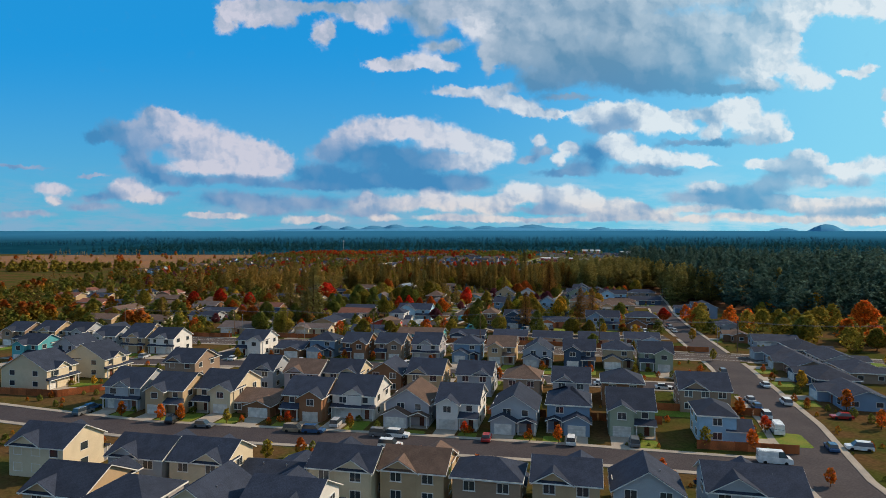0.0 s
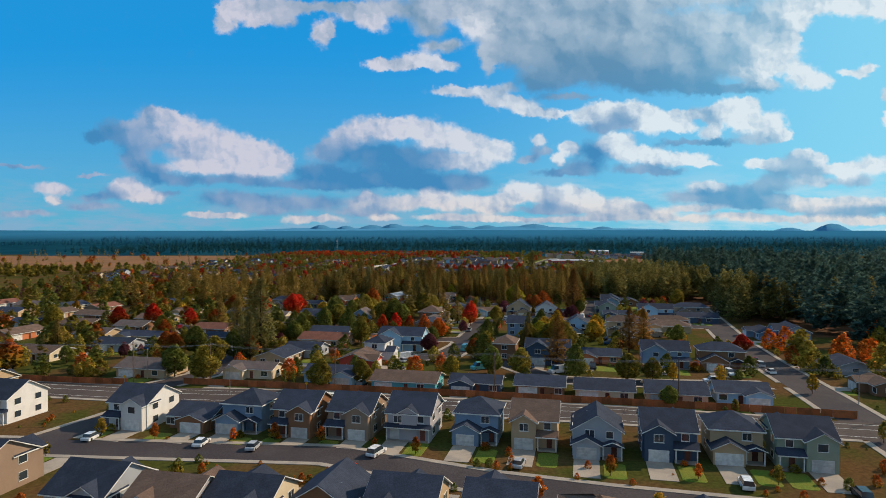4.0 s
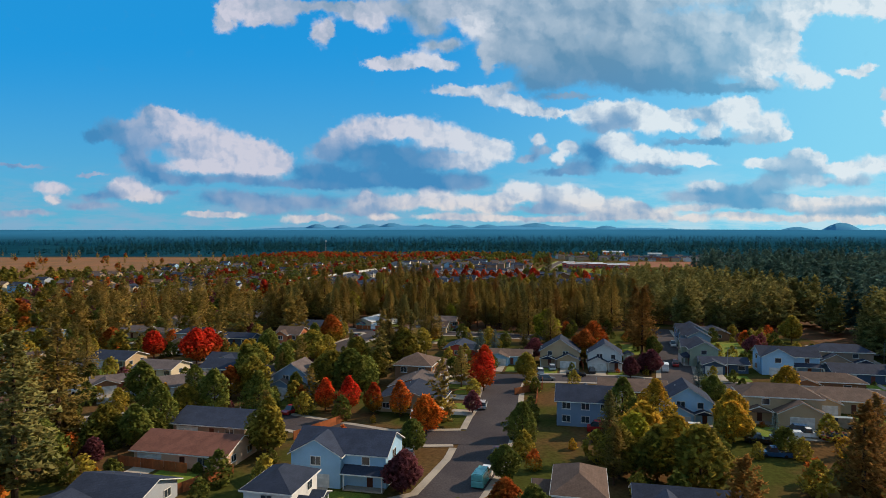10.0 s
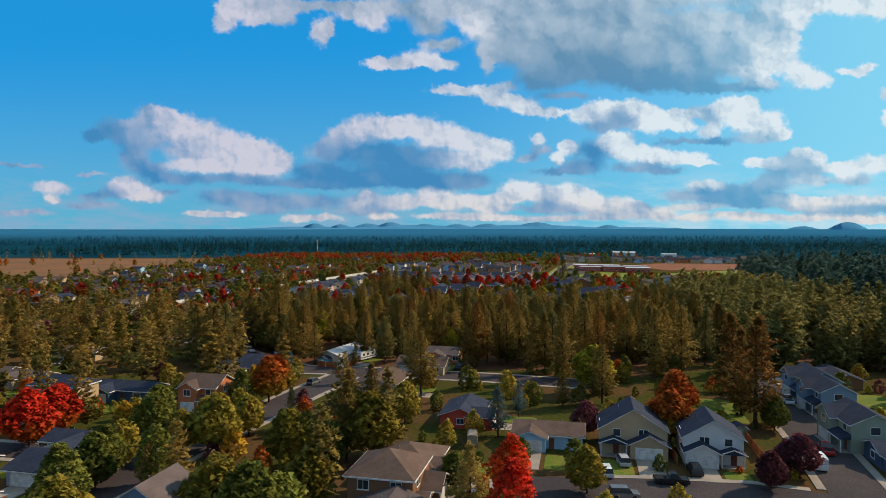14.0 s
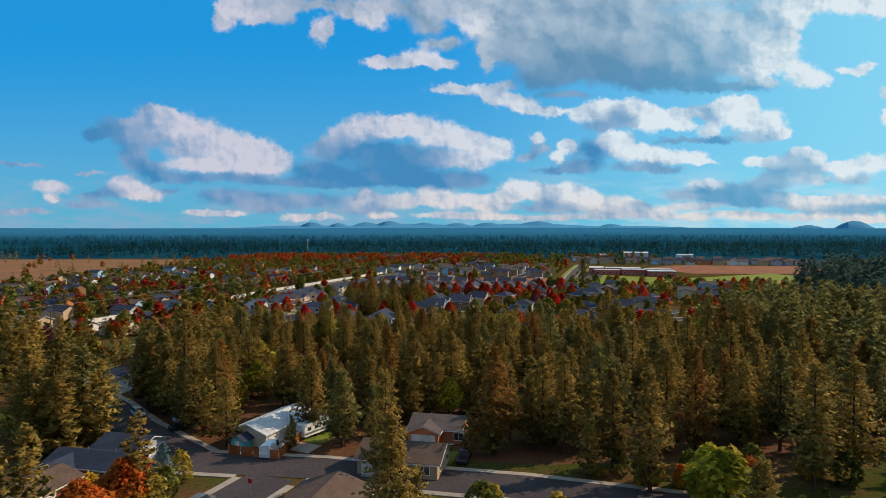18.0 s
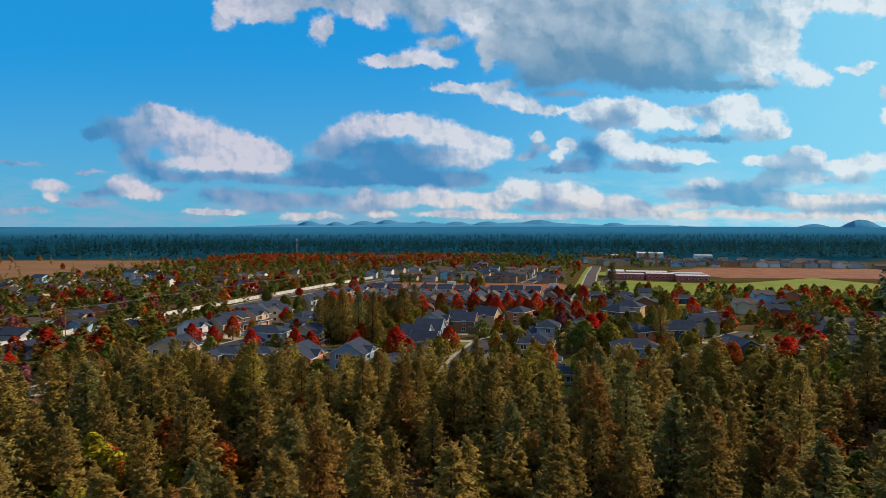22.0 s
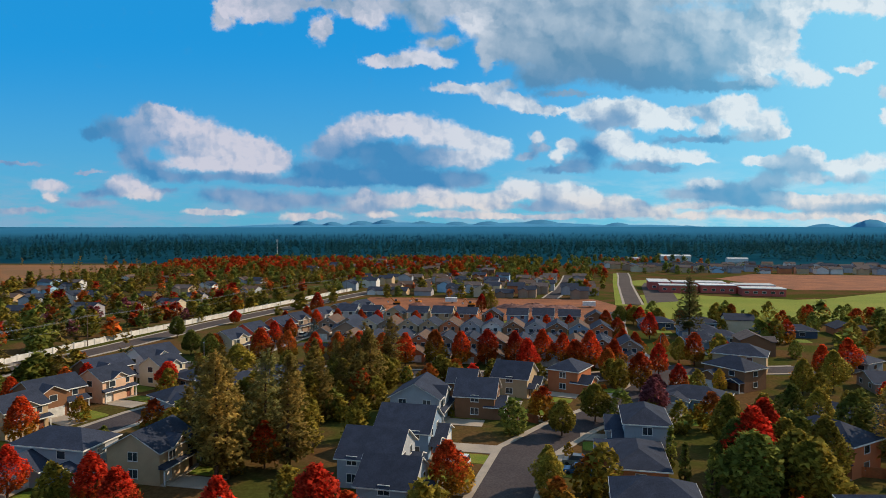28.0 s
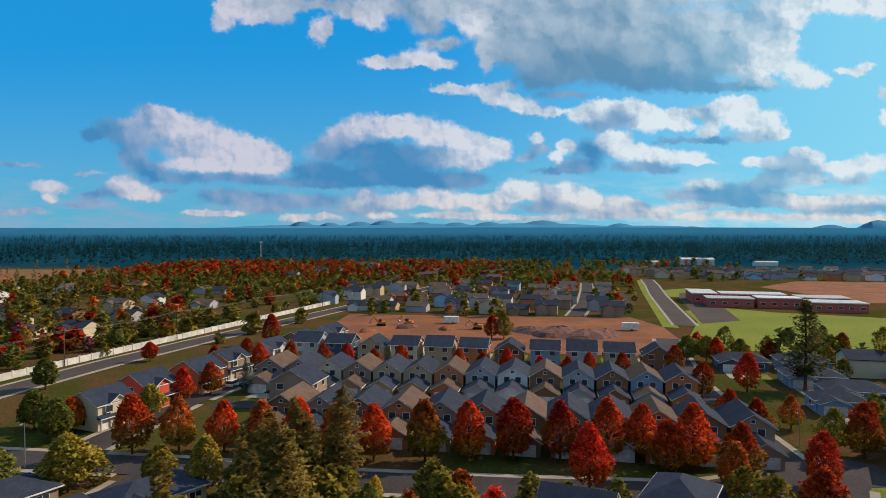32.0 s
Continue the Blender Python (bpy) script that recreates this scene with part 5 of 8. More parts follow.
# row 1
two_storey(-49.8, 106.3, 168, 10.0, 10.5, "grey", "charcoal", 0, "on a narrow lot")
two_storey(-38.9, 103.9, 168, 9.8, 9.9, "cream", "charcoal", 3, "on a narrow lot", mirror=True)
ranch(-27.7, 104.1, 168, 10.0, 10.5, "white", "charcoal", 0, "on a narrow lot")
two_storey(-15.7, 101.3, 168, 10.2, 10.5, "cream", "charcoal", 0, "on a narrow lot", mirror=True)
two_storey(-4.6, 100.5, 168, 10.0, 10.5, "tan", "umber", 0, "on a narrow lot")
two_storey(6.5, 97.1, 168, 10.0, 10.5, "taupe", "charcoal", 1, "on a narrow lot")
two_storey(18.0, 96.0, 168, 9.6, 10.5, "tan", "charcoal", 0, "on a narrow lot")
two_storey(29.3, 94.1, 168, 9.6, 10.5, "grey", "charcoal", 2, "on a narrow lot", mirror=True)
two_storey(43.9, 92.3, 168, 13.0, 10.5, "grey", "charcoal", 3, "on a narrow lot")
two_storey(-69.3, 111.5, 168, 11.0, 10.5, "cream", "charcoal", 3, "on a narrow lot")
# row 0
two_storey(-53.8, 92.2, 168, 9.8, 11.8, "tan", "charcoal", 0, "on a narrow lot")
two_storey(-43.7, 88.7, 168, 9.7, 11.6, "lilac", "charcoal", 1, "on a narrow lot")
two_storey(-33.1, 88.1, 168, 10.0, 12.0, "cream", "charcoal", 2, "on a narrow lot")
two_storey(-21.6, 86.8, 168, 10.0, 12.0, "white", "charcoal", 0, "on a narrow lot", mirror=True)
# left block
two_storey(-112.4, 172.6, 78, 10.0, 16.0, "cream", "charcoal", 3, "on a narrow lot")
two_storey(-105.1, 187.5, 78, 10.0, 16.0, "cream", "charcoal", 3, "on a narrow lot", mirror=True)
two_storey(-138.7, 211.4, -12, 9.0, 12.0, "teal", "charcoal", 0, "on a narrow lot")
two_storey(-126.6, 211.5, -12, 9.0, 12.0, "lilac", "charcoal", 2, "on a narrow lot")
two_storey(-163.1, 241.1, -12, 9.0, 12.0, "taupe", "charcoal", 0, "among trees")
two_storey(-151.4, 241.2, -12, 9.0, 12.0, "tan", "charcoal", 3, "among trees")
two_storey(-139.5, 240.1, -12, 9.0, 12.0, "grey", "charcoal", 0, "among trees", mirror=True)
two_storey(-128.3, 240.3, -12, 8.5, 11.3, "brown", "charcoal", 2, "among trees")
two_storey(-115.1, 237.7, -12, 8.6, 11.5, "tan", "charcoal", 0, "among trees")
# right of the right road
ranch(107.9, 208.1, -100, 15.0, 13.0, "grey", "charcoal", 1, "on a narrow lot")
ranch(106.0, 192.0, -100, 15.0, 13.0, "taupe", "charcoal", 0, "on a narrow lot")
ranch(103.6, 175.8, -100, 15.0, 13.0, "navy", "charcoal", 1, "on a narrow lot")
ranch(98.3, 155.8, -100, 14.0, 13.0, "blue", "charcoal", 0, "on a narrow lot")
ranch(123.8, 219.6, 80, 14.6, 12.6, "navy", "charcoal", 1, "on a narrow lot")
ranch(123.9, 202.3, 80, 15.0, 13.0, "grey", "charcoal", 0, "on a narrow lot")
ranch(120.1, 183.7, 80, 15.0, 13.0, "taupe", "charcoal", 1, "on a narrow lot")
ranch(112.3, 248.9, -100, 9.9, 8.9, "brown", "umber", 0, "among trees")
ranch(120.5, 235.7, -12, 15.0, 10.0, "grey", "charcoal", 2, "among trees")
ranch(119.6, 274.2, -100, 12.0, 11.0, "grey", "slate", 0, "among trees")
# north of the main road
ranch(-87.9, 269.4, -12, 16.0, 11.0, "tan", "ash", 2, "among trees")
ranch(-56.6, 265.7, -12, 14.0, 10.0, "cream", "ash", 0, "among trees")
ranch(-32.3, 260.4, -12, 15.0, 11.0, "sky", "slate", 0, "among trees", mirror=True)
ranch(-10.6, 252.8, -12, 17.4, 10.0, "teal", "umber", 2, "among trees")
ranch(7.7, 249.0, -12, 13.1, 10.0, "navy", "slate", 0, "among trees")
ranch(24.6, 248.3, -12, 12.3, 9.4, "brown", "slate", 2, "among trees")
ranch(40.1, 243.8, -12, 14.1, 9.9, "cream", "slate", 2, "among trees")
ranch(57.0, 240.8, -12, 14.1, 10.8, "peach", "slate", 2, "among trees")
ranch(73.0, 239.7, -12, 12.2, 12.0, "sky", "slate", 0, "among trees", mirror=True)
ranch(-26.7, 282.9, 78, 12.0, 12.0, "barn", "umber", 0, "among trees")
two_storey(-21.8, 294.9, 78, 9.0, 10.0, "white", "slate", 1, "among trees")
ranch(-45.4, 319.9, -12, 18.0, 11.0, "peach", "redroof", 2, "among trees")
ranch(-48.6, 299.1, -12, 12.0, 10.0, "grey", "slate", 2, "among trees")
ranch(-54.8, 287.4, 78, 13.0, 10.0, "tan", "slate", 2, "among trees")
ranch(-118.3, 325.4, -12, 18.0, 10.0, "tan", "slate", 0, "among trees")
ranch(-97.5, 346.6, -12, 14.0, 10.0, "brown", "redroof", 2, "among trees")
ranch(-86.5, 322.3, -12, 12.0, 10.0, "taupe", "slate", 0, "among trees")
ranch(-139.2, 332.4, -12, 14.0, 10.0, "tan", "ash", 2, "among trees")
ranch(-136.3, 377.5, -12, 16.0, 10.0, "tan", "umber", 2, "among trees")
ranch(-118.7, 309.0, -12, 14.0, 9.0, "grey", "slate", 2, "among trees")
two_storey(18.3, 295.2, -102, 11.0, 10.0, "brown", "umber", 1, "among trees")
two_storey(32.6, 286.7, -12, 14.0, 10.0, "navy", "slate", 0, "among trees")
ranch(48.8, 287.4, -12, 14.0, 11.0, "rust", "slate", 0, "among trees")
two_storey(68.5, 282.2, -12, 14.0, 11.0, "blue", "slate", 0, "among trees")
two_storey(85.0, 279.3, -12, 13.0, 11.0, "brown", "slate", 1, "among trees")
two_storey(129.2, 322.4, -100, 13.0, 11.0, "blue", "slate", 0, "among trees")
ranch(126.3, 337.4, -100, 13.6, 10.7, "blue", "slate", 0, "among trees")
two_storey(31.2, 343.9, 168, 12.0, 10.0, "blue", "slate", 3, "among trees")
two_storey(53.6, 344.6, -12, 10.0, 11.0, "sky", "slate", 2, "among trees")
two_storey(74.2, 344.8, -12, 16.0, 11.0, "tan", "umber", 1, "among trees", mirror=True)
ranch(93.9, 353.0, -12, 18.0, 12.0, "tan", "umber", 1, "among trees")
ranch(47.3, 364.2, -12, 16.0, 10.0, "brown", "umber", 2, "among trees")
two_storey(101.7, 393.3, -12, 16.0, 10.0, "sky", "slate", 0, "among trees")
ranch(83.6, 394.8, -12, 13.2, 9.4, "navy", "slate", 0, "among trees")
two_storey(88.9, 431.3, -100, 10.8, 9.0, "blue", "slate", 0, "among trees")
two_storey(121.0, 398.0, -12, 16.0, 10.0, "taupe", "slate", 1, "among trees")
ranch(118.2, 383.7, -12, 18.0, 10.0, "navy", "slate", 2, "among trees")
ranch(99.9, 371.2, -12, 18.0, 10.0, "brown", "umber", 1, "among trees")
two_storey(49.1, 399.5, -12, 10.0, 11.0, "white", "slate", 2, "among trees")
two_storey(36.3, 404.2, -12, 12.0, 11.0, "tan", "slate", 2, "among trees", mirror=True)
ranch(20.9, 407.0, -12, 13.0, 10.0, "sky", "umber", 0, "among trees")
ranch(6.3, 422.5, 78, 12.0, 11.0, "barn", "slate", 0, "among trees")
two_storey(-16.2, 311.0, -12, 16.0, 11.0, "sky", "slate", 0, "among trees")
ranch(-46.3, 336.2, -12, 16.0, 11.0, "taupe", "slate", 2, "among trees")
two_storey(-38.8, 368.9, -12, 10.0, 10.0, "blue", "ash", 2, "among trees")
ranch(-7.5, 354.7, 78, 11.0, 15.0, "tan", "slate", 2, "among trees")
ranch(-5.9, 368.0, 78, 11.0, 14.0, "brown", "ash", 0, "among trees")
two_storey(-6.2, 379.9, 78, 10.0, 13.0, "brown", "umber", 1, "among trees", mirror=True)
ranch(-4.1, 392.1, 78, 11.0, 13.0, "taupe", "umber", 1, "among trees")
ranch(-69.3, 368.5, 30, 15.0, 10.0, "tan", "ash", 2, "among trees")
ranch(-63.4, 389.6, -12, 13.0, 10.0, "grey", "slate", 2, "among trees")
ranch(-86.5, 370.4, 30, 12.2, 8.7, "brown", "ash", 0, "among trees")
ranch(-83.1, 389.0, -12, 12.0, 9.0, "cream", "ash", 2, "among trees")
ranch(-103.2, 402.6, -12, 13.0, 10.0, "tan", "slate", 2, "among trees")
ranch(-68.9, 401.3, -12, 9.7, 8.9, "cream", "slate", 0, "among trees", mirror=True)
two_storey(-56.2, 433.6, -12, 9.0, 10.0, "rust", "umber", 0, "among trees")
ranch(-132.8, 402.3, -12, 12.0, 10.0, "tan", "umber", 0, "among trees")
ranch(-157.6, 450.7, -12, 14.0, 10.0, "blue", "slate", 0, "among trees")
ranch(-124.9, 459.1, -12, 12.0, 8.6, "tan", "ash", 2, "among trees")
ranch(-5.9, 473.0, -12, 14.0, 10.0, "tan", "umber", 2, "among trees")
two_storey(-90.5, 432.1, -12, 13.0, 10.0, "tan", "slate", 1, "among trees")
ranch(-78.9, 440.9, -12, 15.0, 10.0, "navy", "slate", 0, "among trees")
ranch(-61.1, 457.1, 78, 10.3, 7.7, "brown", "umber", 2, "among trees")
ranch(-56.3, 477.2, -12, 8.9, 8.0, "grey", "slate", 2, "among trees")
ranch(-16.4, 450.9, 78, 14.0, 11.0, "tan", "umber", 2, "among trees")
ranch(-118.4, 490.5, -12, 12.0, 9.0, "tan", "umber", 0, "among trees")
ranch(-112.9, 453.5, -12, 12.0, 9.0, "tan", "ash", 0, "among trees")
two_storey(92.3, 443.2, -100, 12.0, 10.0, "blue", "slate", 0, "among trees")
two_storey(80.8, 407.4, -100, 12.0, 10.0, "sage", "slate", 0, "among trees")
ranch(106.2, 457.2, -100, 13.0, 10.0, "brown", "slate", 0, "among trees")
ranch(-33.7, 491.0, 68, 16.0, 8.0, "cream", "whiteroof", 2, "among trees")
ranch(-85.0, 533.4, -12, 13.0, 10.0, "peach", "slate", 0, "among trees", mirror=True)
ranch(-0.2, 488.6, -12, 10.0, 11.0, "rust", "ash", 0, "among trees")
ranch(-57.9, 467.4, -12, 14.0, 10.0, "taupe", "slate", 0, "among trees")
ranch(-153.5, 625.3, -12, 14.0, 9.0, "white", "ash", 2, "beyond the wood")
ranch(-182.6, 640.8, -12, 14.0, 9.0, "tan", "ash", 2, "beyond the wood")
# beyond the wood
ranch(21.4, 625.4, -12, 8.3, 8.3, "grey", "slate", 0, "beyond the wood")
ranch(31.6, 630.4, -12, 8.2, 8.2, "grey", "slate", 1, "beyond the wood")
two_storey(-82.4, 637.3, 78, 11.0, 12.0, "peach", "slate", 3, "beyond the wood")
ranch(-68.4, 641.1, -12, 11.9, 9.3, "taupe", "slate", 1, "beyond the wood")
ranch(-57.0, 641.9, -12, 8.6, 8.6, "grey", "slate", 1, "beyond the wood")
two_storey(-40.4, 624.4, 78, 11.0, 13.0, "rust", "slate", 3, "beyond the wood")
two_storey(-25.6, 630.6, 78, 10.4, 12.2, "blue", "slate", 3, "beyond the wood", mirror=True)
ranch(-12.4, 630.3, -12, 11.6, 9.7, "navy", "slate", 1, "beyond the wood")
two_storey(-62.6, 665.2, -12, 14.0, 11.0, "grey", "slate", 1, "beyond the wood")
two_storey(-46.8, 666.5, 78, 10.0, 11.0, "tan", "slate", 3, "beyond the wood")
two_storey(-4.5, 652.9, 78, 9.3, 10.2, "grey", "slate", 2, "beyond the wood")
two_storey(30.9, 646.6, 168, 11.0, 11.0, "tan", "slate", 1, "beyond the wood")
two_storey(7.6, 714.5, 78, 7.9, 8.7, "brown", "slate", 2, "beyond the wood")
two_storey(60.8, 640.1, 168, 14.0, 11.0, "blue", "slate", 1, "beyond the wood")
two_storey(90.6, 679.4, 78, 9.8, 11.8, "navy", "slate", 2, "beyond the wood")
ranch(19.0, 615.9, -12, 10.0, 10.0, "rust", "slate", 1, "beyond the wood")
ranch(30.8, 613.9, -12, 11.0, 10.0, "grey", "slate", 1, "beyond the wood")
ranch(50.7, 621.0, -12, 12.0, 9.0, "blue", "slate", 1, "beyond the wood")
ranch(70.1, 617.3, -12, 15.0, 10.0, "taupe", "slate", 1, "beyond the wood")
two_storey(93.5, 642.5, -80, 12.0, 10.0, "navy", "slate", 0, "beyond the wood")
ranch(119.5, 723.5, -12, 16.0, 11.0, "taupe", "slate", 2, "beyond the wood")
two_storey(-82.4, 741.8, 60, 11.0, 11.0, "white", "slate", 3, "beyond the wood")
two_storey(-88.0, 726.5, 60, 11.0, 11.0, "brown", "slate", 0, "beyond the wood")
two_storey(-87.4, 702.7, 60, 11.0, 11.0, "brown", "slate", 0, "beyond the wood")
ranch(-61.5, 729.1, 60, 14.0, 11.0, "taupe", "slate", 1, "beyond the wood")
two_storey(-8.1, 664.7, 78, 11.0, 12.0, "grey", "slate", 2, "beyond the wood")
two_storey(-3.6, 678.8, 78, 11.0, 12.0, "blue", "slate", 2, "beyond the wood", mirror=True)
two_storey(-2.7, 699.7, 78, 11.0, 12.0, "grey", "slate", 3, "beyond the wood")
two_storey(10.5, 702.6, 78, 9.8, 10.8, "brown", "slate", 2, "beyond the wood")
two_storey(20.7, 720.3, 68, 10.0, 11.0, "tan", "slate", 2, "beyond the wood", mirror=True)
two_storey(35.9, 724.4, 58, 10.0, 11.0, "rust", "slate", 1, "beyond the wood")
two_storey(38.9, 681.5, -102, 12.0, 11.0, "grey", "slate", 1, "beyond the wood")
ranch(33.7, 667.8, -102, 14.0, 11.0, "rust", "slate", 1, "beyond the wood")
two_storey(77.4, 726.8, -60, 12.0, 12.0, "brown", "slate", 1, "beyond the wood")
two_storey(68.3, 670.8, -60, 13.0, 12.0, "rust", "slate", 1, "beyond the wood")
ranch(83.9, 693.0, -60, 13.0, 11.0, "lilac", "slate", 1, "beyond the wood")
ranch(123.1, 749.7, -60, 13.0, 11.0, "grey", "slate", 1, "beyond the wood")
ranch(135.6, 808.2, -12, 20.0, 11.0, "navy", "slate", 1, "beyond the wood")
ranch(109.4, 829.1, -12, 14.0, 11.0, "blue", "slate", 1, "beyond the wood")
two_storey(88.0, 744.7, -30, 14.0, 13.0, "tan", "slate", 1, "beyond the wood")
ranch(60.2, 706.7, -30, 14.0, 12.0, "blue", "slate", 1, "beyond the wood")
ranch(92.4, 784.3, -12, 10.8, 9.9, "blue", "slate", 1, "beyond the wood")
ranch(-40.0, 731.6, 50, 13.0, 11.0, "cream", "slate", 1, "beyond the wood")
ranch(-50.0, 721.6, 50, 13.0, 11.0, "grey", "slate", 1, "beyond the wood")
ranch(-58.4, 708.1, 50, 13.0, 11.0, "grey", "slate", 1, "beyond the wood")
# row along the wall road
two_storey(-70.2, 773.5, 68, 9.0, 10.0, "cream", "slate", 3, "beyond the wood")
two_storey(-67.8, 788.6, 68, 9.0, 11.0, "barn", "slate", 3, "beyond the wood")
two_storey(-61.8, 804.1, 68, 9.0, 11.0, "rust", "slate", 3, "beyond the wood")
two_storey(-59.3, 819.1, 68, 9.0, 10.0, "taupe", "slate", 3, "beyond the wood")
two_storey(-51.9, 837.2, 68, 9.0, 10.0, "white", "slate", 3, "beyond the wood")
two_storey(-46.8, 855.4, 68, 9.0, 10.0, "brown", "slate", 0, "beyond the wood")
two_storey(-38.7, 868.1, 68, 9.0, 10.0, "grey", "slate", 3, "beyond the wood")
two_storey(-93.4, 680.5, 68, 9.0, 10.0, "white", "slate", 3, "beyond the wood")
two_storey(-85.6, 688.0, 68, 8.9, 9.8, "tan", "slate", 3, "beyond the wood")
two_storey(-81.0, 714.7, 68, 8.9, 9.8, "peach", "slate", 3, "beyond the wood")
two_storey(-73.9, 730.1, 68, 8.2, 9.1, "cream", "slate", 3, "beyond the wood")
ranch(101.1, 809.8, -12, 14.0, 11.0, "blue", "slate", 1, "beyond the wood")
ranch(91.4, 829.8, -12, 14.0, 11.0, "navy", "slate", 1, "beyond the wood")
ranch(102.2, 793.6, -12, 14.0, 11.0, "blue", "slate", 1, "beyond the wood")
two_storey(-33.7, 792.9, -102, 9.0, 12.0, "taupe", "slate", 3, "beyond the wood")

# low houses of the gardens at the edge of the view
outer_dice = random.Random(31)
for j, y in enumerate((280, 306, 338, 366, 398, 428)):
    for i in range(7):
        u = -292 + i * 24 + (j % 2) * 11 + outer_dice.uniform(-3, 3)
        v = y - 0.2 * (u + 200) + outer_dice.uniform(-3, 3)
        if u < -0.62 * v + 6 or on_road(u, v, 7) or in_house(u, v, 9):
            continue
        ranch(u, v, outer_dice.choice((-12, 78, 168)), outer_dice.uniform(13, 17), 10.0, outer_dice.choice(("tan", "brown", "taupe", "cream", "grey", "rust")), outer_dice.choice(("umber", "ash", "slate", "redroof")), 2, "among trees", simple=True)
        YARDS.pop()

# the dense rows: one of houses with their backs to the bare plot, two of narrow ones
row_dice = random.Random(5)
for i, wall in enumerate(("grey", "navy", "tan", "cream", "tan", "rust", "brown", "blue", "grey", "tan", "brown")):
    q = i / 10
    two_storey(-42 + q * 108, 850 - q * 20, 169, 8.6, 10.5, wall, "slate", (3, 0, 2, 0)[i % 4], "by bare ground", mirror=i % 2 == 0, group="back row")
for i, wall in enumerate(("taupe", "taupe", "cream", "taupe", "tan", "tan", "rust", "grey", "white", "brown", "grey", "brown", "blue", "rust")):
    q = i / 13
    town_house(-44 + q * 103, 808 - q * 17, -10, wall, "slate" if i % 3 else "umber", "middle row")
for i, wall in enumerate(("brown", "taupe", "brown", "rust", "taupe", "rust", "brown", "taupe", "grey", "rust", "brown", "taupe")):
    q = i / 11
    town_house(-31 + q * 90, 770 - q * 14, -10, wall, "charcoal" if i % 3 else "umber", "front row")


# ---------------------------------------------------------------- single trees
pine(-64.2, 298.1, 27, "pine_dark", "in a garden")
pine(-65.0, 289.1, 16, "pine_dark", "in a garden")
tree(-133.0, 366.0, 10, "crimson", "round", "beside a house")
tree(-147.4, 363.3, 9, "crimson", "round", "beside a house")
tree(-114.7, 362.3, 8.5, "crimson", "round", "beside a house")
tree(-104.1, 363.6, 8, "rusty", "round", "beside a house")
tree(-96.7, 412.7, 9, "crimson", "round", "beside a house")
tree(-78.5, 412.9, 10, "crimson", "round", "beside a house")
tree(-108.9, 293.7, 5, "plum", "round", "beside a house")
tree(-62.1, 315.2, 5, "plum", "round", "beside a house")
tree(-6.4, 303.8, 6.5, "plum", "round", "beside a house")
tree(-3.6, 333.4, 8, "orange", "round", "beside a house")
tree(-27.8, 351.0, 7.5, "red", "upright", "beside a house")
tree(-22.3, 351.1, 8, "crimson", "upright", "beside a house")
tree(-16.2, 348.9, 7, "red", "upright", "beside a house")
tree(-10.0, 346.7, 8, "rusty", "upright", "beside a house")
tree(-79.2, 264.4, 9, "green", "round", "beside a house")
tree(-68.3, 257.9, 10, "olive", "round", "beside a house")
tree(-85.9, 296.6, 10, "green", "round", "beside a house")
tree(-73.9, 281.5, 9, "olive", "round", "beside a house")
tree(-90.3, 288.9, 9, "rusty", "round", "beside a house")
tree(-66.2, 294.1, 7, "rusty", "round", "beside a house")
tree(-70.8, 290.3, 10, "green", "upright", "beside a house")
tree(-34.0, 250.6, 8, "olive", "round", "beside a house")
tree(-24.0, 257.2, 6.5, "olive", "round", "beside a house")
tree(-32.7, 321.3, 9, "olive", "round", "beside a house")
tree(-45.4, 257.3, 4, "green", "column", "beside a house")
tree(-42.7, 256.5, 4.4, "green", "column", "beside a house")
tree(-140.8, 325.6, 8, "olive", "round", "beside a house")
tree(11.4, 281.7, 10, "green", "upright", "beside a house")
tree(21.5, 266.8, 8, "olive", "round", "beside a house")
tree(1.1, 266.1, 6, "olive", "round", "beside a house")
tree(29.6, 310.4, 9, "olive", "round", "beside a house")
tree(36.6, 320.2, 10, "yellow", "round", "beside a house")
tree(38.4, 308.2, 11, "yellow", "round", "beside a house")
pine(33.2, 273.5, 17, "pine_rust", "in a garden")
tree(36.5, 262.1, 10, "green", "upright", "beside a house")
tree(57.2, 329.2, 8, "yellow", "round", "beside a house")
pine(61.5, 296.5, 17, "pine_rust", "in a garden")
tree(50.4, 258.5, 8, "olive", "round", "beside a house")
tree(57.8, 260.2, 6.5, "olive", "round", "beside a house")
tree(63.7, 260.2, 5, "yellow", "small", "beside a house")
tree(87.5, 323.2, 7, "green", "round", "beside a house")
tree(103.0, 303.7, 6.5, "crimson", "round", "beside a house")
tree(75.5, 273.9, 3, "rusty", "bush", "beside a house")
tree(53.2, 233.7, 5, "green", "round", "beside a house")
tree(75.4, 256.4, 5, "yellow", "small", "beside a house")
tree(11.0, 380.9, 10, "red", "upright", "beside a house")
tree(15.4, 331.6, 7, "green", "upright", "beside a house")
tree(38.5, 446.2, 12, "lime", "round", "beside a house")
tree(-68.9, 311.9, 9, "green", "round", "beside a house")
pine(-75.5, 313.4, 12, "pine_dark", "in a garden")
pine(-73.5, 328.5, 9, "pine", "in a garden")
tree(-65.5, 325.3, 8, "olive", "round", "beside a house")
tree(-59.6, 325.3, 8, "green", "round", "beside a house")
tree(-75.8, 361.5, 9, "green", "round", "beside a house")
tree(-58.3, 333.7, 10, "green", "upright", "beside a house")
tree(-63.5, 363.8, 8, "green", "upright", "beside a house")
tree(-52.0, 369.8, 12, "green", "upright", "beside a house")
tree(-33.3, 323.9, 10, "olive", "upright", "beside a house")
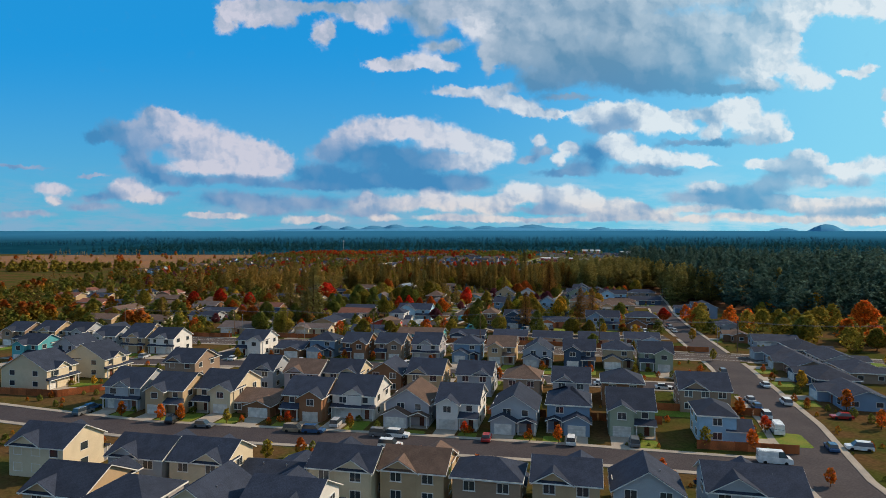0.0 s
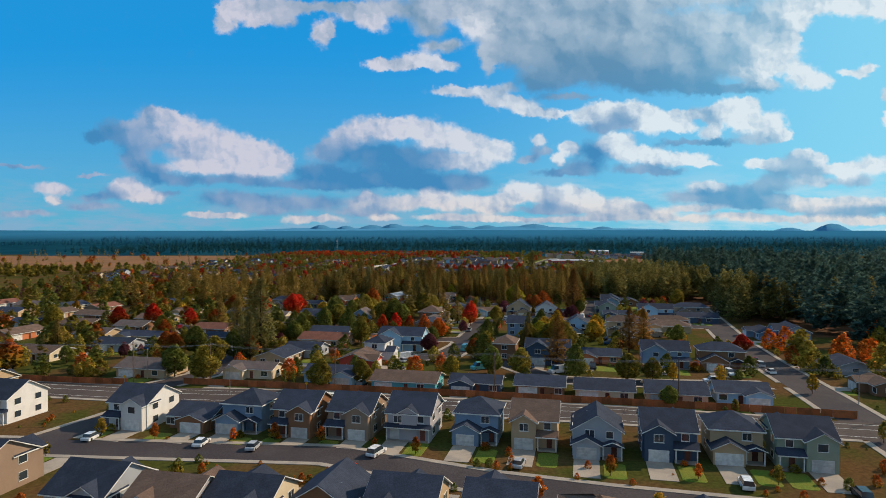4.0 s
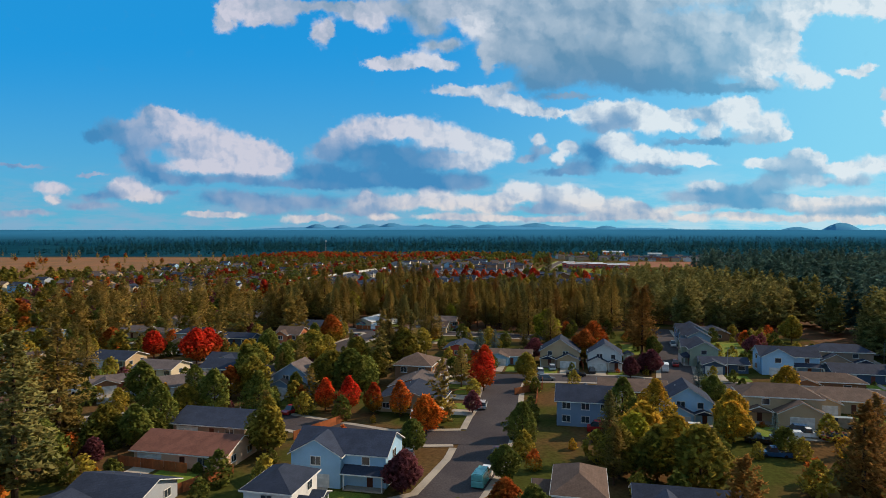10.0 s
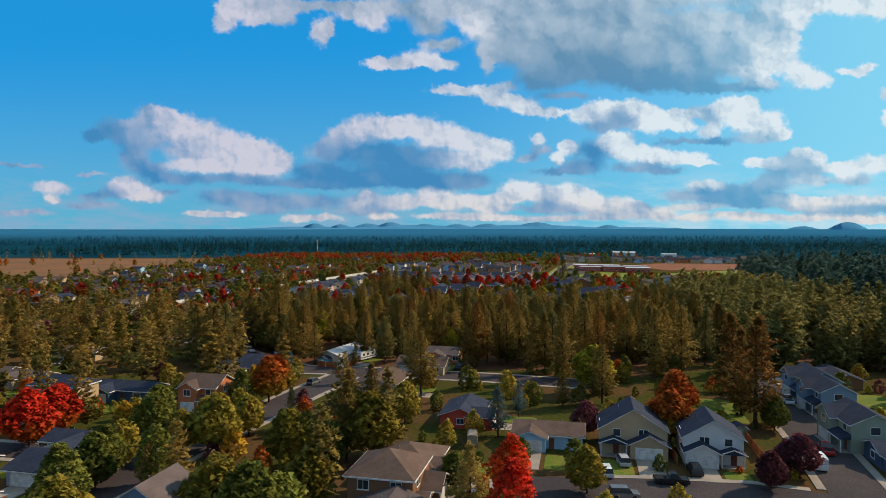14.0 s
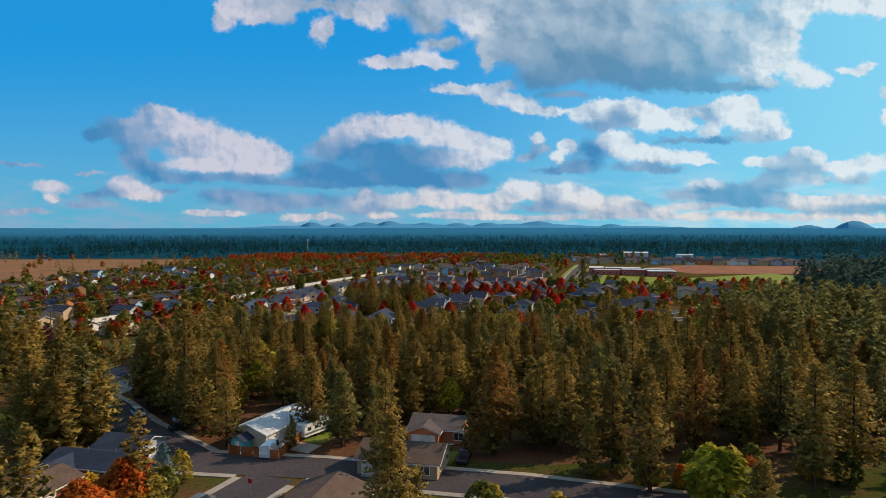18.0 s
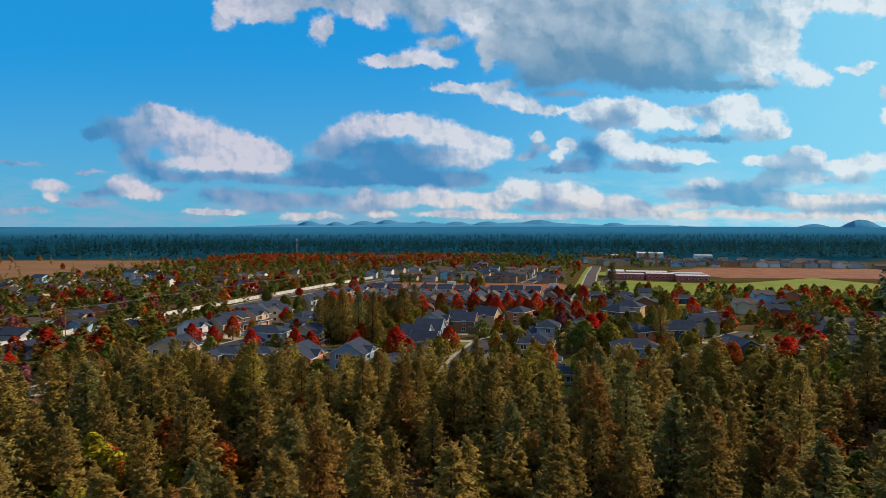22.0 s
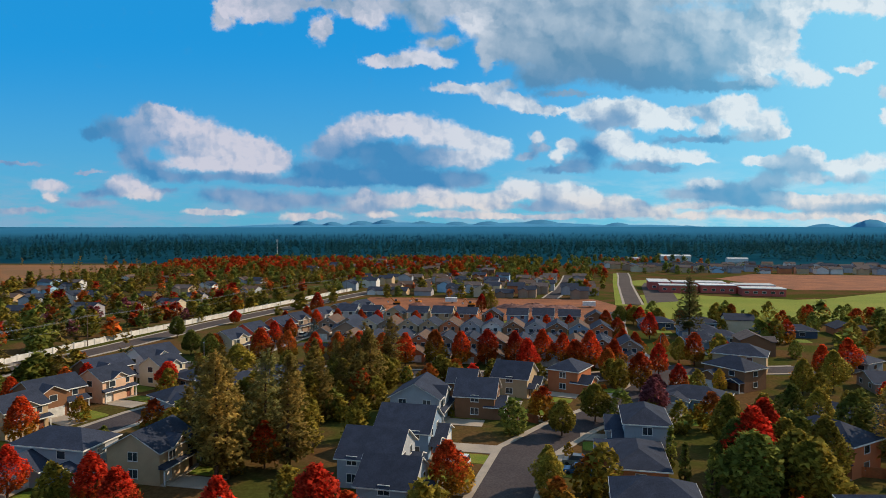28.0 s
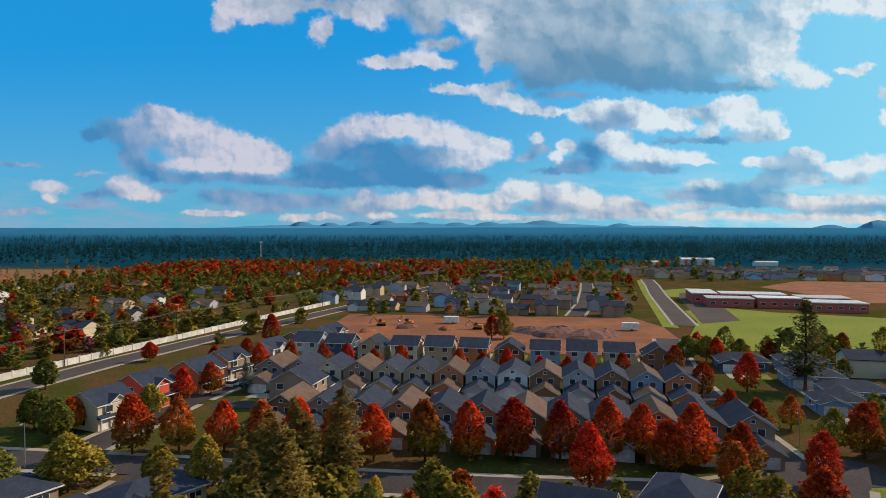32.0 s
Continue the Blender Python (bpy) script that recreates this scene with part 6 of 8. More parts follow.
tree(-59.5, 416.1, 9, "green", "round", "beside a house")
tree(-114.7, 420.7, 9, "rusty", "round", "beside a house")
tree(-78.2, 410.2, 10, "crimson", "round", "beside a house")
tree(-31.1, 371.2, 10, "olive", "round", "beside a house")
tree(-20.4, 364.2, 10, "green", "round", "beside a house")
tree(-12.9, 398.4, 12, "olive", "round", "beside a house")
tree(-44.0, 450.7, 9, "rusty", "round", "beside a house")
tree(-6.1, 306.1, 6, "plum", "round", "beside a house")
tree(10.2, 370.3, 10, "crimson", "upright", "beside a house")
tree(23.2, 383.5, 7.5, "olive", "round", "beside a house")
tree(15.1, 324.3, 9, "green", "upright", "beside a house")
tree(10.4, 309.0, 6, "green", "round", "beside a house")
tree(37.5, 336.7, 11, "green", "upright", "beside a house")
tree(43.8, 334.9, 11, "yellow", "upright", "beside a house")
tree(34.2, 317.0, 9, "lime", "round", "beside a house")
tree(35.7, 309.2, 9, "olive", "round", "beside a house")
tree(40.4, 302.9, 11, "olive", "round", "beside a house")
tree(58.7, 333.2, 9, "yellow", "round", "beside a house")
tree(85.6, 362.8, 8, "yellow", "round", "beside a house")
pine(66.8, 370.8, 8, "spruce", "in a garden")
tree(64.9, 356.9, 7, "green", "round", "beside a house")
tree(131.6, 445.7, 10, "olive", "round", "beside a house")
tree(58.7, 391.1, 6, "plum", "round", "beside a house")
tree(103.5, 417.5, 7, "plum", "round", "beside a house")
tree(44.9, 407.8, 10, "rusty", "round", "beside a house")
pine(67.9, 427.6, 20, "pine_rust", "in a garden")
pine(69.1, 304.9, 16, "pine_rust", "in a garden")
pine(65.8, 329.7, 6, "spruce", "in a garden")
pine(11.4, 411.8, 10, "spruce", "in a garden")
pine(17.2, 425.8, 8, "spruce", "in a garden")
tree(29.2, 411.9, 7, "plum", "round", "beside a house")
tree(50.8, 421.8, 11, "rusty", "round", "beside a house")
pine(66.3, 417.9, 24, "pine_rust", "in a garden")
pine(70.5, 438.2, 22, "pine_rust", "in a garden")
tree(69.4, 416.0, 7, "green", "round", "beside a house")
tree(61.0, 391.1, 7, "plum", "round", "beside a house")
tree(53.1, 385.3, 6, "plum", "round", "beside a house")
tree(-79.2, 404.3, 11, "crimson", "round", "beside a house")
tree(-55.6, 388.6, 9, "green", "upright", "beside a house")
tree(-46.1, 385.5, 10, "green", "upright", "beside a house")
tree(-57.7, 409.5, 9, "green", "round", "beside a house")
tree(-67.2, 416.8, 5.5, "yellow", "round", "beside a house")
tree(-42.4, 437.3, 11, "rusty", "round", "beside a house")
tree(-47.4, 432.3, 9, "green", "upright", "beside a house")
tree(-41.8, 401.4, 11, "olive", "round", "beside a house")
tree(-48.4, 401.4, 8, "olive", "round", "beside a house")
tree(-39.1, 411.4, 8, "olive", "round", "beside a house")
pine(-17.0, 397.2, 15, "pine", "in a garden")
pine(-5.6, 443.0, 18, "pine", "in a garden")
tree(-8.0, 419.3, 9, "olive", "round", "beside a house")
pine(-43.2, 461.4, 8, "spruce", "in the wood")
tree(-48.3, 530.7, 12, "lime", "upright", "beside a house")
pine(-56.6, 382.3, 5, "spruce", "in a garden")
pine(-58.1, 505.6, 26, "pine", "in the wood")
pine(-76.4, 479.5, 20, "pine", "in the wood")
pine(-70.0, 486.0, 19, "pine_dark", "in the wood")
pine(-8.4, 464.2, 19, "pine", "in the wood")
pine(-25.8, 489.8, 17, "pine", "in the wood")
pine(-18.6, 483.1, 15, "pine_dark", "in the wood")
tree(-48.1, 462.6, 6, "crimson", "round", "beside a house")
tree(-87.3, 661.4, 9, "crimson", "upright", "beside a house")
tree(-91.6, 653.7, 7, "red", "round", "beside a house")
tree(-79.7, 661.4, 8, "crimson", "upright", "beside a house")
tree(-79.5, 680.7, 9, "red", "upright", "beside a house")
tree(-64.9, 656.0, 8, "crimson", "upright", "beside a house")
tree(-42.0, 644.3, 9, "crimson", "upright", "beside a house")
tree(-48.3, 649.9, 9, "crimson", "upright", "beside a house")
tree(-26.8, 639.9, 9.5, "crimson", "upright", "beside a house")
tree(-14.3, 640.0, 11, "crimson", "upright", "beside a house")
tree(2.6, 655.9, 9, "red", "upright", "beside a house")
tree(-70.1, 723.4, 7, "crimson", "round", "beside a house")
pine(-33.9, 664.0, 20, "pine", "in a garden")
pine(-39.0, 670.1, 18, "pine", "in a garden")
pine(-29.0, 690.0, 13, "pine", "in a garden")
pine(-13.5, 737.6, 17, "pine", "in a garden")
tree(18.1, 656.5, 7, "olive", "upright", "beside a house")
tree(19.5, 637.7, 7, "olive", "round", "beside a house")
tree(9.5, 618.7, 7, "olive", "round", "beside a house")
tree(28.0, 625.3, 8.5, "yellow", "round", "beside a house")
tree(31.5, 624.7, 8.5, "red", "upright", "beside a house")
tree(52.4, 663.4, 12, "crimson", "upright", "beside a house")
pine(46.8, 634.7, 9, "spruce", "in a garden")
tree(38.8, 614.5, 8, "olive", "round", "beside a house")
tree(56.8, 629.1, 6, "olive", "round", "beside a house")
tree(53.2, 606.6, 7.5, "crimson", "round", "beside a house")
tree(85.5, 658.0, 6.5, "olive", "round", "beside a house")
tree(86.5, 639.0, 6, "green", "round", "beside a house")
tree(41.3, 669.5, 7, "green", "column", "beside a house")
tree(108.2, 738.4, 9, "red", "upright", "along the street")
pine(-34.4, 660.5, 22, "pine", "in a garden")
pine(-24.8, 667.8, 20, "pine", "in a garden")
pine(-31.2, 676.8, 19, "pine_dark", "in a garden")
pine(-16.6, 716.6, 17, "pine", "in a garden")
tree(-74.6, 736.2, 6.5, "crimson", "round", "along the street")
tree(-95.9, 701.7, 8, "red", "upright", "beside a house")
tree(-89.6, 711.7, 8, "rusty", "upright", "beside a house")
tree(-87.1, 716.7, 8, "crimson", "upright", "beside a house")
tree(56.7, 668.3, 12, "crimson", "upright", "beside a house")
tree(55.7, 679.8, 10, "olive", "upright", "beside a house")
tree(40.6, 661.0, 7, "green", "column", "beside a house")
tree(18.5, 659.7, 7, "olive", "upright", "beside a house")
tree(25.5, 686.2, 7, "olive", "round", "beside a house")
tree(34.4, 695.8, 8, "olive", "round", "beside a house")
tree(46.7, 728.6, 7, "olive", "column", "beside a house")
tree(53.5, 714.3, 6, "plum", "round", "beside a house")
tree(91.5, 718.3, 9, "olive", "upright", "beside a house")
tree(102.7, 724.1, 10, "olive", "upright", "beside a house")
tree(60.0, 658.9, 8, "olive", "round", "beside a house")
tree(118.6, 743.5, 10, "red", "upright", "along the street")
tree(48.7, 701.0, 8, "plum", "round", "beside a house")
tree(60.0, 716.7, 8, "crimson", "upright", "beside a house")
tree(51.9, 721.4, 10, "red", "upright", "beside a house")
tree(62.9, 740.2, 9, "crimson", "upright", "along the street")
tree(47.9, 738.0, 8, "rusty", "upright", "along the street")
tree(71.7, 720.5, 6, "yellow", "upright", "beside a house")
pine(95.6, 803.2, 24, "pine_dark", "in a garden")
tree(-55.0, 755.1, 11, "red", "upright", "along the street")
tree(-47.0, 756.6, 10, "rusty", "upright", "along the street")
tree(-38.6, 756.7, 9.5, "red", "upright", "along the street")
tree(-31.7, 756.7, 9.5, "rusty", "upright", "along the street")
tree(-25.1, 758.3, 9.5, "red", "upright", "along the street")
tree(-17.2, 752.4, 10, "rusty", "upright", "along the street")
tree(-10.2, 752.4, 10, "red", "upright", "along the street")
tree(-1.0, 751.1, 11, "rusty", "upright", "along the street")
tree(6.8, 752.5, 10.5, "red", "upright", "along the street")
tree(14.8, 752.6, 11, "crimson", "upright", "along the street")
tree(23.2, 752.6, 10.5, "crimson", "upright", "along the street")
tree(31.6, 752.7, 11, "red", "upright", "along the street")
tree(37.9, 752.7, 10, "red", "upright", "along the street")
tree(25.4, 739.0, 10.5, "crimson", "upright", "along the street")
tree(40.1, 746.1, 9, "red", "upright", "along the street")
tree(44.9, 747.4, 11.5, "red", "upright", "along the street")
tree(50.4, 741.3, 10, "red", "upright", "along the street")
tree(60.3, 767.9, 9, "red", "upright", "along the street")
tree(62.1, 760.4, 9, "red", "upright", "along the street")
tree(80.0, 801.9, 10, "crimson", "upright", "along the street")
tree(65.8, 795.2, 9, "red", "upright", "along the street")
tree(78.3, 753.8, 10, "red", "upright", "along the street")
tree(74.4, 770.9, 7, "rusty", "upright", "along the street")
tree(74.9, 757.3, 8, "olive", "upright", "along the street")
tree(-57.3, 829.8, 9, "red", "upright", "along the street")
tree(-52.8, 827.4, 8, "red", "upright", "along the street")
tree(-44.3, 829.9, 8, "red", "upright", "along the street")
tree(-33.8, 826.8, 8, "red", "upright", "along the street")
tree(-26.6, 826.0, 8, "crimson", "upright", "along the street")
tree(-18.3, 823.8, 7, "red", "upright", "along the street")
tree(-10.4, 823.8, 8, "red", "upright", "along the street")
tree(6.4, 821.0, 7.5, "red", "upright", "along the street")
tree(12.9, 818.2, 7, "red", "upright", "along the street")
tree(20.3, 821.1, 7.5, "crimson", "upright", "along the street")
tree(29.3, 818.2, 6, "crimson", "upright", "along the street")
tree(37.2, 818.3, 6, "red", "upright", "along the street")
tree(43.2, 818.3, 7, "red", "upright", "along the street")
tree(52.5, 818.4, 7, "crimson", "upright", "along the street")
tree(67.4, 818.5, 9, "red", "upright", "along the street")
tree(-61.4, 870.6, 11, "crimson", "upright", "along the street")
tree(-91.5, 839.7, 6, "crimson", "round", "along the street")
tree(-56.7, 798.7, 8, "red", "upright", "along the street")
tree(-64.9, 823.5, 8, "red", "upright", "along the street")
tree(-61.0, 792.2, 8, "crimson", "upright", "along the street")
tree(-82.9, 770.1, 8, "green", "round", "along the street")
tree(-73.8, 762.9, 8, "green", "round", "along the street")
tree(-74.1, 768.7, 7, "rusty", "round", "along the street")
tree(-62.7, 779.1, 7, "olive", "round", "along the street")
pine(-48.5, 800.6, 8, "spruce", "in a garden")
tree(-134.1, 839.5, 9, "crimson", "upright", "along the street")
tree(-147.7, 864.4, 7, "yellow", "upright", "along the street")
tree(-101.7, 803.3, 8, "green", "round", "along the street")
tree(20.2, 883.6, 9, "crimson", "upright", "along the street")
tree(25.0, 883.6, 10, "olive", "upright", "along the street")
pine(-28.7, 736.9, 11, "pine", "in a garden")
pine(-23.4, 736.5, 12, "pine", "in a garden")
pine(-18.6, 738.7, 12, "pine", "in a garden")
tree(-56.6, 738.1, 9, "olive", "round", "along the street")
tree(-42.7, 739.3, 7, "olive", "round", "along the street")
tree(-34.8, 737.4, 9, "olive", "upright", "along the street")
tree(79.2, 840.7, 8, "green", "round", "along the street")
tree(85.4, 840.7, 8, "olive", "round", "along the street")
tree(87.2, 838.0, 8, "crimson", "upright", "along the street")
tree(96.2, 840.8, 7, "olive", "round", "along the street")
tree(128.6, 841.0, 9, "rusty", "upright", "along the street")
tree(136.9, 276.4, 9, "olive", "round", "beside a house")
tree(133.6, 253.7, 10, "green", "round", "beside a house")
tree(136.0, 243.1, 10, "green", "round", "beside a house")
tree(185.9, 320.9, 12, "yellow", "round", "beside a house")
tree(178.1, 272.0, 13, "orange", "round", "beside a house")
tree(157.8, 251.2, 8, "green", "round", "beside a house")
tree(152.9, 226.6, 8, "olive", "round", "beside a house")
tree(115.3, 290.1, 7, "olive", "round", "beside a house")
pine(163.7, 363.4, 20, "pine_dark", "in a garden")
pine(180.5, 378.4, 22, "pine_dark", "in a garden")
pine(156.9, 378.2, 20, "pine_dark", "in a garden")
pine(197.4, 378.6, 22, "pine_dark", "in a garden")
tree(94.8, 246.6, 5, "yellow", "small", "beside a house")
tree(86.7, 207.7, 4, "olive", "small", "beside a house")
tree(66.6, 144.5, 4, "orange", "small", "beside a house")
tree(94.2, 169.3, 5, "yellow", "small", "beside a house")
tree(93.2, 148.4, 5, "orange", "small", "beside a house")
tree(92.2, 134.9, 4, "orange", "small", "beside a house")
tree(58.1, 120.9, 4, "orange", "small", "beside a house")
tree(49.7, 122.4, 4, "olive", "small", "beside a house")
tree(62.7, 103.7, 3, "orange", "small", "beside a house")
tree(-182.4, 321.9, 9, "green", "round", "beside a house")
tree(-174.7, 360.2, 10, "olive", "round", "beside a house")
tree(-134.6, 322.4, 6, "orange", "small", "beside a house")
tree(-100.0, 305.4, 7, "rusty", "round", "beside a house")
tree(-23.8, 362.9, 12, "green", "round", "beside a house")
tree(-28.8, 366.1, 11, "olive", "round", "beside a house")
tree(-19.5, 376.9, 9, "olive", "round", "beside a house")
tree(-19.5, 394.4, 8, "green", "round", "beside a house")
pine(-14.9, 417.2, 14, "pine", "in a garden")
pine(-19.5, 417.2, 13, "pine", "in a garden")
tree(-26.3, 394.3, 10, "olive", "round", "beside a house")
tree(-42.8, 417.0, 8, "olive", "round", "beside a house")
tree(-47.2, 410.6, 8, "olive", "round", "beside a house")
tree(-55.6, 384.8, 9, "green", "round", "beside a house")
tree(-56.1, 394.4, 8, "olive", "round", "beside a house")
tree(-48.3, 362.8, 10, "olive", "round", "beside a house")
tree(-51.0, 365.9, 9, "green", "upright", "beside a house")
tree(-53.3, 360.9, 8, "rusty", "round", "beside a house")
tree(-69.8, 360.8, 4, "yellow", "small", "beside a house")
tree(-51.2, 344.2, 11, "green", "upright", "beside a house")
tree(-40.7, 342.2, 11, "green", "upright", "beside a house")
tree(-63.0, 341.0, 10, "green", "upright", "beside a house")
tree(-56.6, 342.1, 8, "olive", "round", "beside a house")
tree(-36.7, 359.8, 7, "green", "upright", "beside a house")
tree(2.4, 384.8, 6, "green", "round", "beside a house")
tree(6.5, 349.4, 5, "plum", "round", "beside a house")
pine(-74.7, 325.8, 24, "pine", "in a garden")
pine(-82.4, 328.2, 17, "pine", "in a garden")
pine(-34.6, 326.2, 11, "pine", "in a garden")
tree(49.8, 663.8, 10, "green", "upright", "beside a house")
tree(58.2, 663.9, 10, "olive", "upright", "beside a house")
tree(61.6, 667.2, 10, "green", "round", "beside a house")
tree(56.4, 657.2, 10, "olive", "round", "beside a house")
tree(47.5, 653.1, 11, "green", "round", "beside a house")
tree(63.3, 661.6, 11, "olive", "upright", "beside a house")
tree(42.5, 655.1, 8, "green", "column", "beside a house")
tree(56.7, 653.2, 10, "olive", "round", "beside a house")
tree(64.4, 683.7, 9, "olive", "upright", "beside a house")
tree(71.8, 687.2, 10, "green", "upright", "beside a house")
tree(75.4, 683.8, 10, "olive", "upright", "beside a house")
tree(78.0, 677.4, 11, "green", "upright", "beside a house")
pine(78.3, 668.4, 15, "pine", "in a garden")
pine(30.0, 471.1, 18, "pine", "in the wood")
pine(33.7, 462.7, 20, "pine", "in the wood")
pine(48.0, 481.0, 18, "pine_rust", "in the wood")
pine(57.9, 484.3, 17, "pine", "in the wood")
pine(63.9, 481.2, 19, "pine_dark", "in the wood")
pine(59.7, 462.9, 21, "pine", "in the wood")
pine(68.9, 467.6, 20, "pine", "in the wood")
pine(81.4, 481.3, 18, "pine_dark", "in the wood")
pine(25.1, 468.5, 12, "pine", "in the wood")
pine(10.3, 479.3, 20, "pine_rust", "in the wood")
pine(19.9, 484.0, 17, "pine", "in the wood")
pine(46.1, 491.0, 18, "pine", "in the wood")
tree(42.2, 460.6, 8, "lime", "round", "beside a house")
pine(34.9, 487.4, 16, "pine_dark", "in the wood")
pine(27.3, 494.6, 17, "pine", "in the wood")
pine(-41.0, 483.6, 13, "pine", "in the wood")
pine(-71.7, 480.2, 19, "pine", "in the wood")
pine(-68.7, 490.2, 17, "pine_dark", "in the wood")
pine(-77.8, 493.8, 18, "pine", "in the wood")
# ---------------------------------------------------------------- far woods, as uncounted stuff
wood_dice = random.Random(21)


def spread(n, x0, x1, y0, y1, low, high, keep=lambda x, y: True):
    out = []
    while len(out) < n:
        x, y = wood_dice.uniform(x0, x1), wood_dice.uniform(y0, y1)
        if keep(x, y):
            out.append((x, y, rise(x, y) - 0.2, wood_dice.uniform(low, high), wood_dice.uniform(0, 6.28)))
    return out


FAR_PINES = [rough_pine(500 + i, 20.0, 4.2, 11, 4, 2.3) for i in range(6)]
MID_PINES = [rough_pine(520 + i, 20.0, 4.6, 40, 7, 1.15) for i in range(6)]
OUTER_LEAFY = [leafy(580 + i, 7.0, 6.0, 95, 0.8, 0.1) for i in range(5)]
FAR_LEAFY = [leafy(540 + i, 7.0, 6.0, 38, 1.3, 0.12) for i in range(5)]


def free(x, y):
    # the verges of the road along the white wall stay open
    if 560 < y < 1010 and -4 < x + 170 - 0.273 * (y - 612) < 15:
        return False
    return not on_road(x, y, 1.5) and not in_house(x, y, 2.5)


def in_wood(x, y):
    """The pine wood between the two estates, and the one that goes on to the right of both."""
    if not free(x, y):
        return False
    right = 118 + 0.1 * (y - 300) if y < 470 else (80 if y < 500 else 60 + max(0, y - 560) * 0.9)
    if x > right + 22 * math.sin(y * 0.031):
        return True
    return 478 < y < 606 + 8 * math.sin(x * 0.05) and x > -52 - (y - 478) * 0.6 if y > 478 else False


# the trees that the flight passes nearest stand singly
for x, y, z, s, a in spread(270, -85, 100, 470, 612, 0.55, 1.0, lambda x, y: in_wood(x, y) and all((x - p) ** 2 + (y - q) ** 2 > 13 for p, q, r in TREES[-260:])):
    pine(x, y, 20 * s * (0.72 if y > 578 else 1.0), wood_dice.choice(("pine", "pine", "pine_rust", "pine_dark", "pine") if y < 560 else ("pine", "pine", "pine_light")))
for x, y, z, s, a in spread(46, -75, 95, 500, 612, 0.6, 1.15, in_wood):
    tree(x, y, 9 * s, wood_dice.choice(("olive", "green", "olive", "lime", "rusty")), "round", "in the wood")
scattered("pine_wood", "dense brown-green pine wood", MID_PINES, spread(330, 60, 170, 380, 720, 0.7, 1.2, lambda x, y: in_wood(x, y) and not (x < 95 and y > 470)), M["pine_dark"])
scattered("pine_wood", "tall pine wood beside the estates, coloured teal with haze", MID_PINES, spread(620, 125, 330, 300, 760, 1.0, 1.55, lambda x, y: in_wood(x, y) and x > 150 + 0.06 * (y - 300)), M["pine_haze"])
scattered("pine_wood", "young pines between the tall ones", MID_PINES, spread(270, -85, 100, 478, 612, 0.35, 0.8, in_wood), M["pine"])
scattered("pine_wood", "young olive-green pines at the wood's far edge", MID_PINES, spread(90, -80, 110, 572, 614, 0.4, 0.72, lambda x, y: in_wood(x, y) or (y > 596 and free(x, y))), M["pine_light"])
scattered("far_trees", "trees at the edge of the dry grassland", FAR_LEAFY, spread(260, -800, -330, 700, 830, 0.7, 1.4), M["olive"])
scattered("far_trees", "pines on the dry grassland", FAR_PINES, spread(70, -850, -335, 830, 1400, 0.4, 0.75), M["pine"])
scattered("far_trees", "rust trees on the dry grassland", FAR_LEAFY, spread(24, -800, -335, 900, 1400, 0.7, 1.2), M["rusty"])
scattered("pine_wood", "pines at the wood's edge", MID_PINES, spread(130, -190, -55, 440, 572, 0.5, 1.0, free), M["pine"])
scattered("pine_wood", "pines between the far gardens", FAR_PINES, spread(330, -330, -95, 260, 1180, 0.4, 0.75, free), M["pine"])
scattered("pine_wood", "pines beyond the field, coloured teal with haze", FAR_PINES, spread(850, 290, 800, 300, 1150, 0.75, 1.3, lambda x, y: free(x, y) and not (y > 850 and x < 540)), M["pine_haze"])
scattered("far_trees", "olive trees of the outer gardens", OUTER_LEAFY, spread(270, -330, -100, 250, 900, 0.6, 1.3, free), M["olive"])
scattered("far_trees", "green trees of the outer gardens", OUTER_LEAFY, spread(240, -330, -100, 250, 900, 0.6, 1.3, free), M["green"])
scattered("far_trees", "rust and orange trees of the outer gardens", OUTER_LEAFY, spread(150, -330, -100, 250, 900, 0.7, 1.3, free), M["rusty"])
scattered("far_trees", "plum trees of the outer gardens", OUTER_LEAFY, spread(70, -300, -110, 500, 900, 0.7, 1.1, free), M["plum"])
# the thick greenery of the gardens, which nobody could count
MID_LEAFY = [leafy(560 + i, 7.0, 6.0, 230, 0.47, 0.05) for i in range(6)]


def garden(x, y):
    return free(x, y) and not in_wood(x, y) and not in_house(x, y, 1.0)


for key, n in (("green", 210), ("olive", 200), ("rusty", 55), ("yellow", 18), ("plum", 22)):
    scattered("garden_greenery", f"{TINTS[key]} bushes and trees filling the gardens", MID_LEAFY, spread(n, -175, 130, 262, 470, 0.25, 0.9, garden), M[key])
for key, n in (("green", 85), ("olive", 100), ("rusty", 36), ("red", 40), ("crimson", 20), ("yellow", 14)):
    scattered("garden_greenery", f"{TINTS[key]} bushes and trees between the houses", MID_LEAFY, spread(n, -150, 190, 602, 745, 0.3, 1.2, garden), M[key])
scattered("garden_greenery", "garden pines between the houses", MID_PINES, spread(22, -175, 20, 290, 470, 0.4, 0.85, garden), M["pine"])
scattered("garden_greenery", "pines of the small grove in the estate", MID_PINES, spread(24, -52, -14, 676, 745, 0.5, 0.85, garden), M["pine"])
scattered("garden_greenery", "olive trees of the small grove in the estate", MID_LEAFY, spread(34, -54, -14, 676, 745, 0.7, 1.3, garden), M["olive"])
scattered("garden_greenery", "low dry bushes in the back gardens", MID_LEAFY, spread(220, -110, 110, 90, 232, 0.08, 0.3, free), M["rusty"])
scattered("garden_greenery", "low green bushes in the back gardens", MID_LEAFY, spread(160, -110, 130, 90, 250, 0.08, 0.35, free), M["green"])
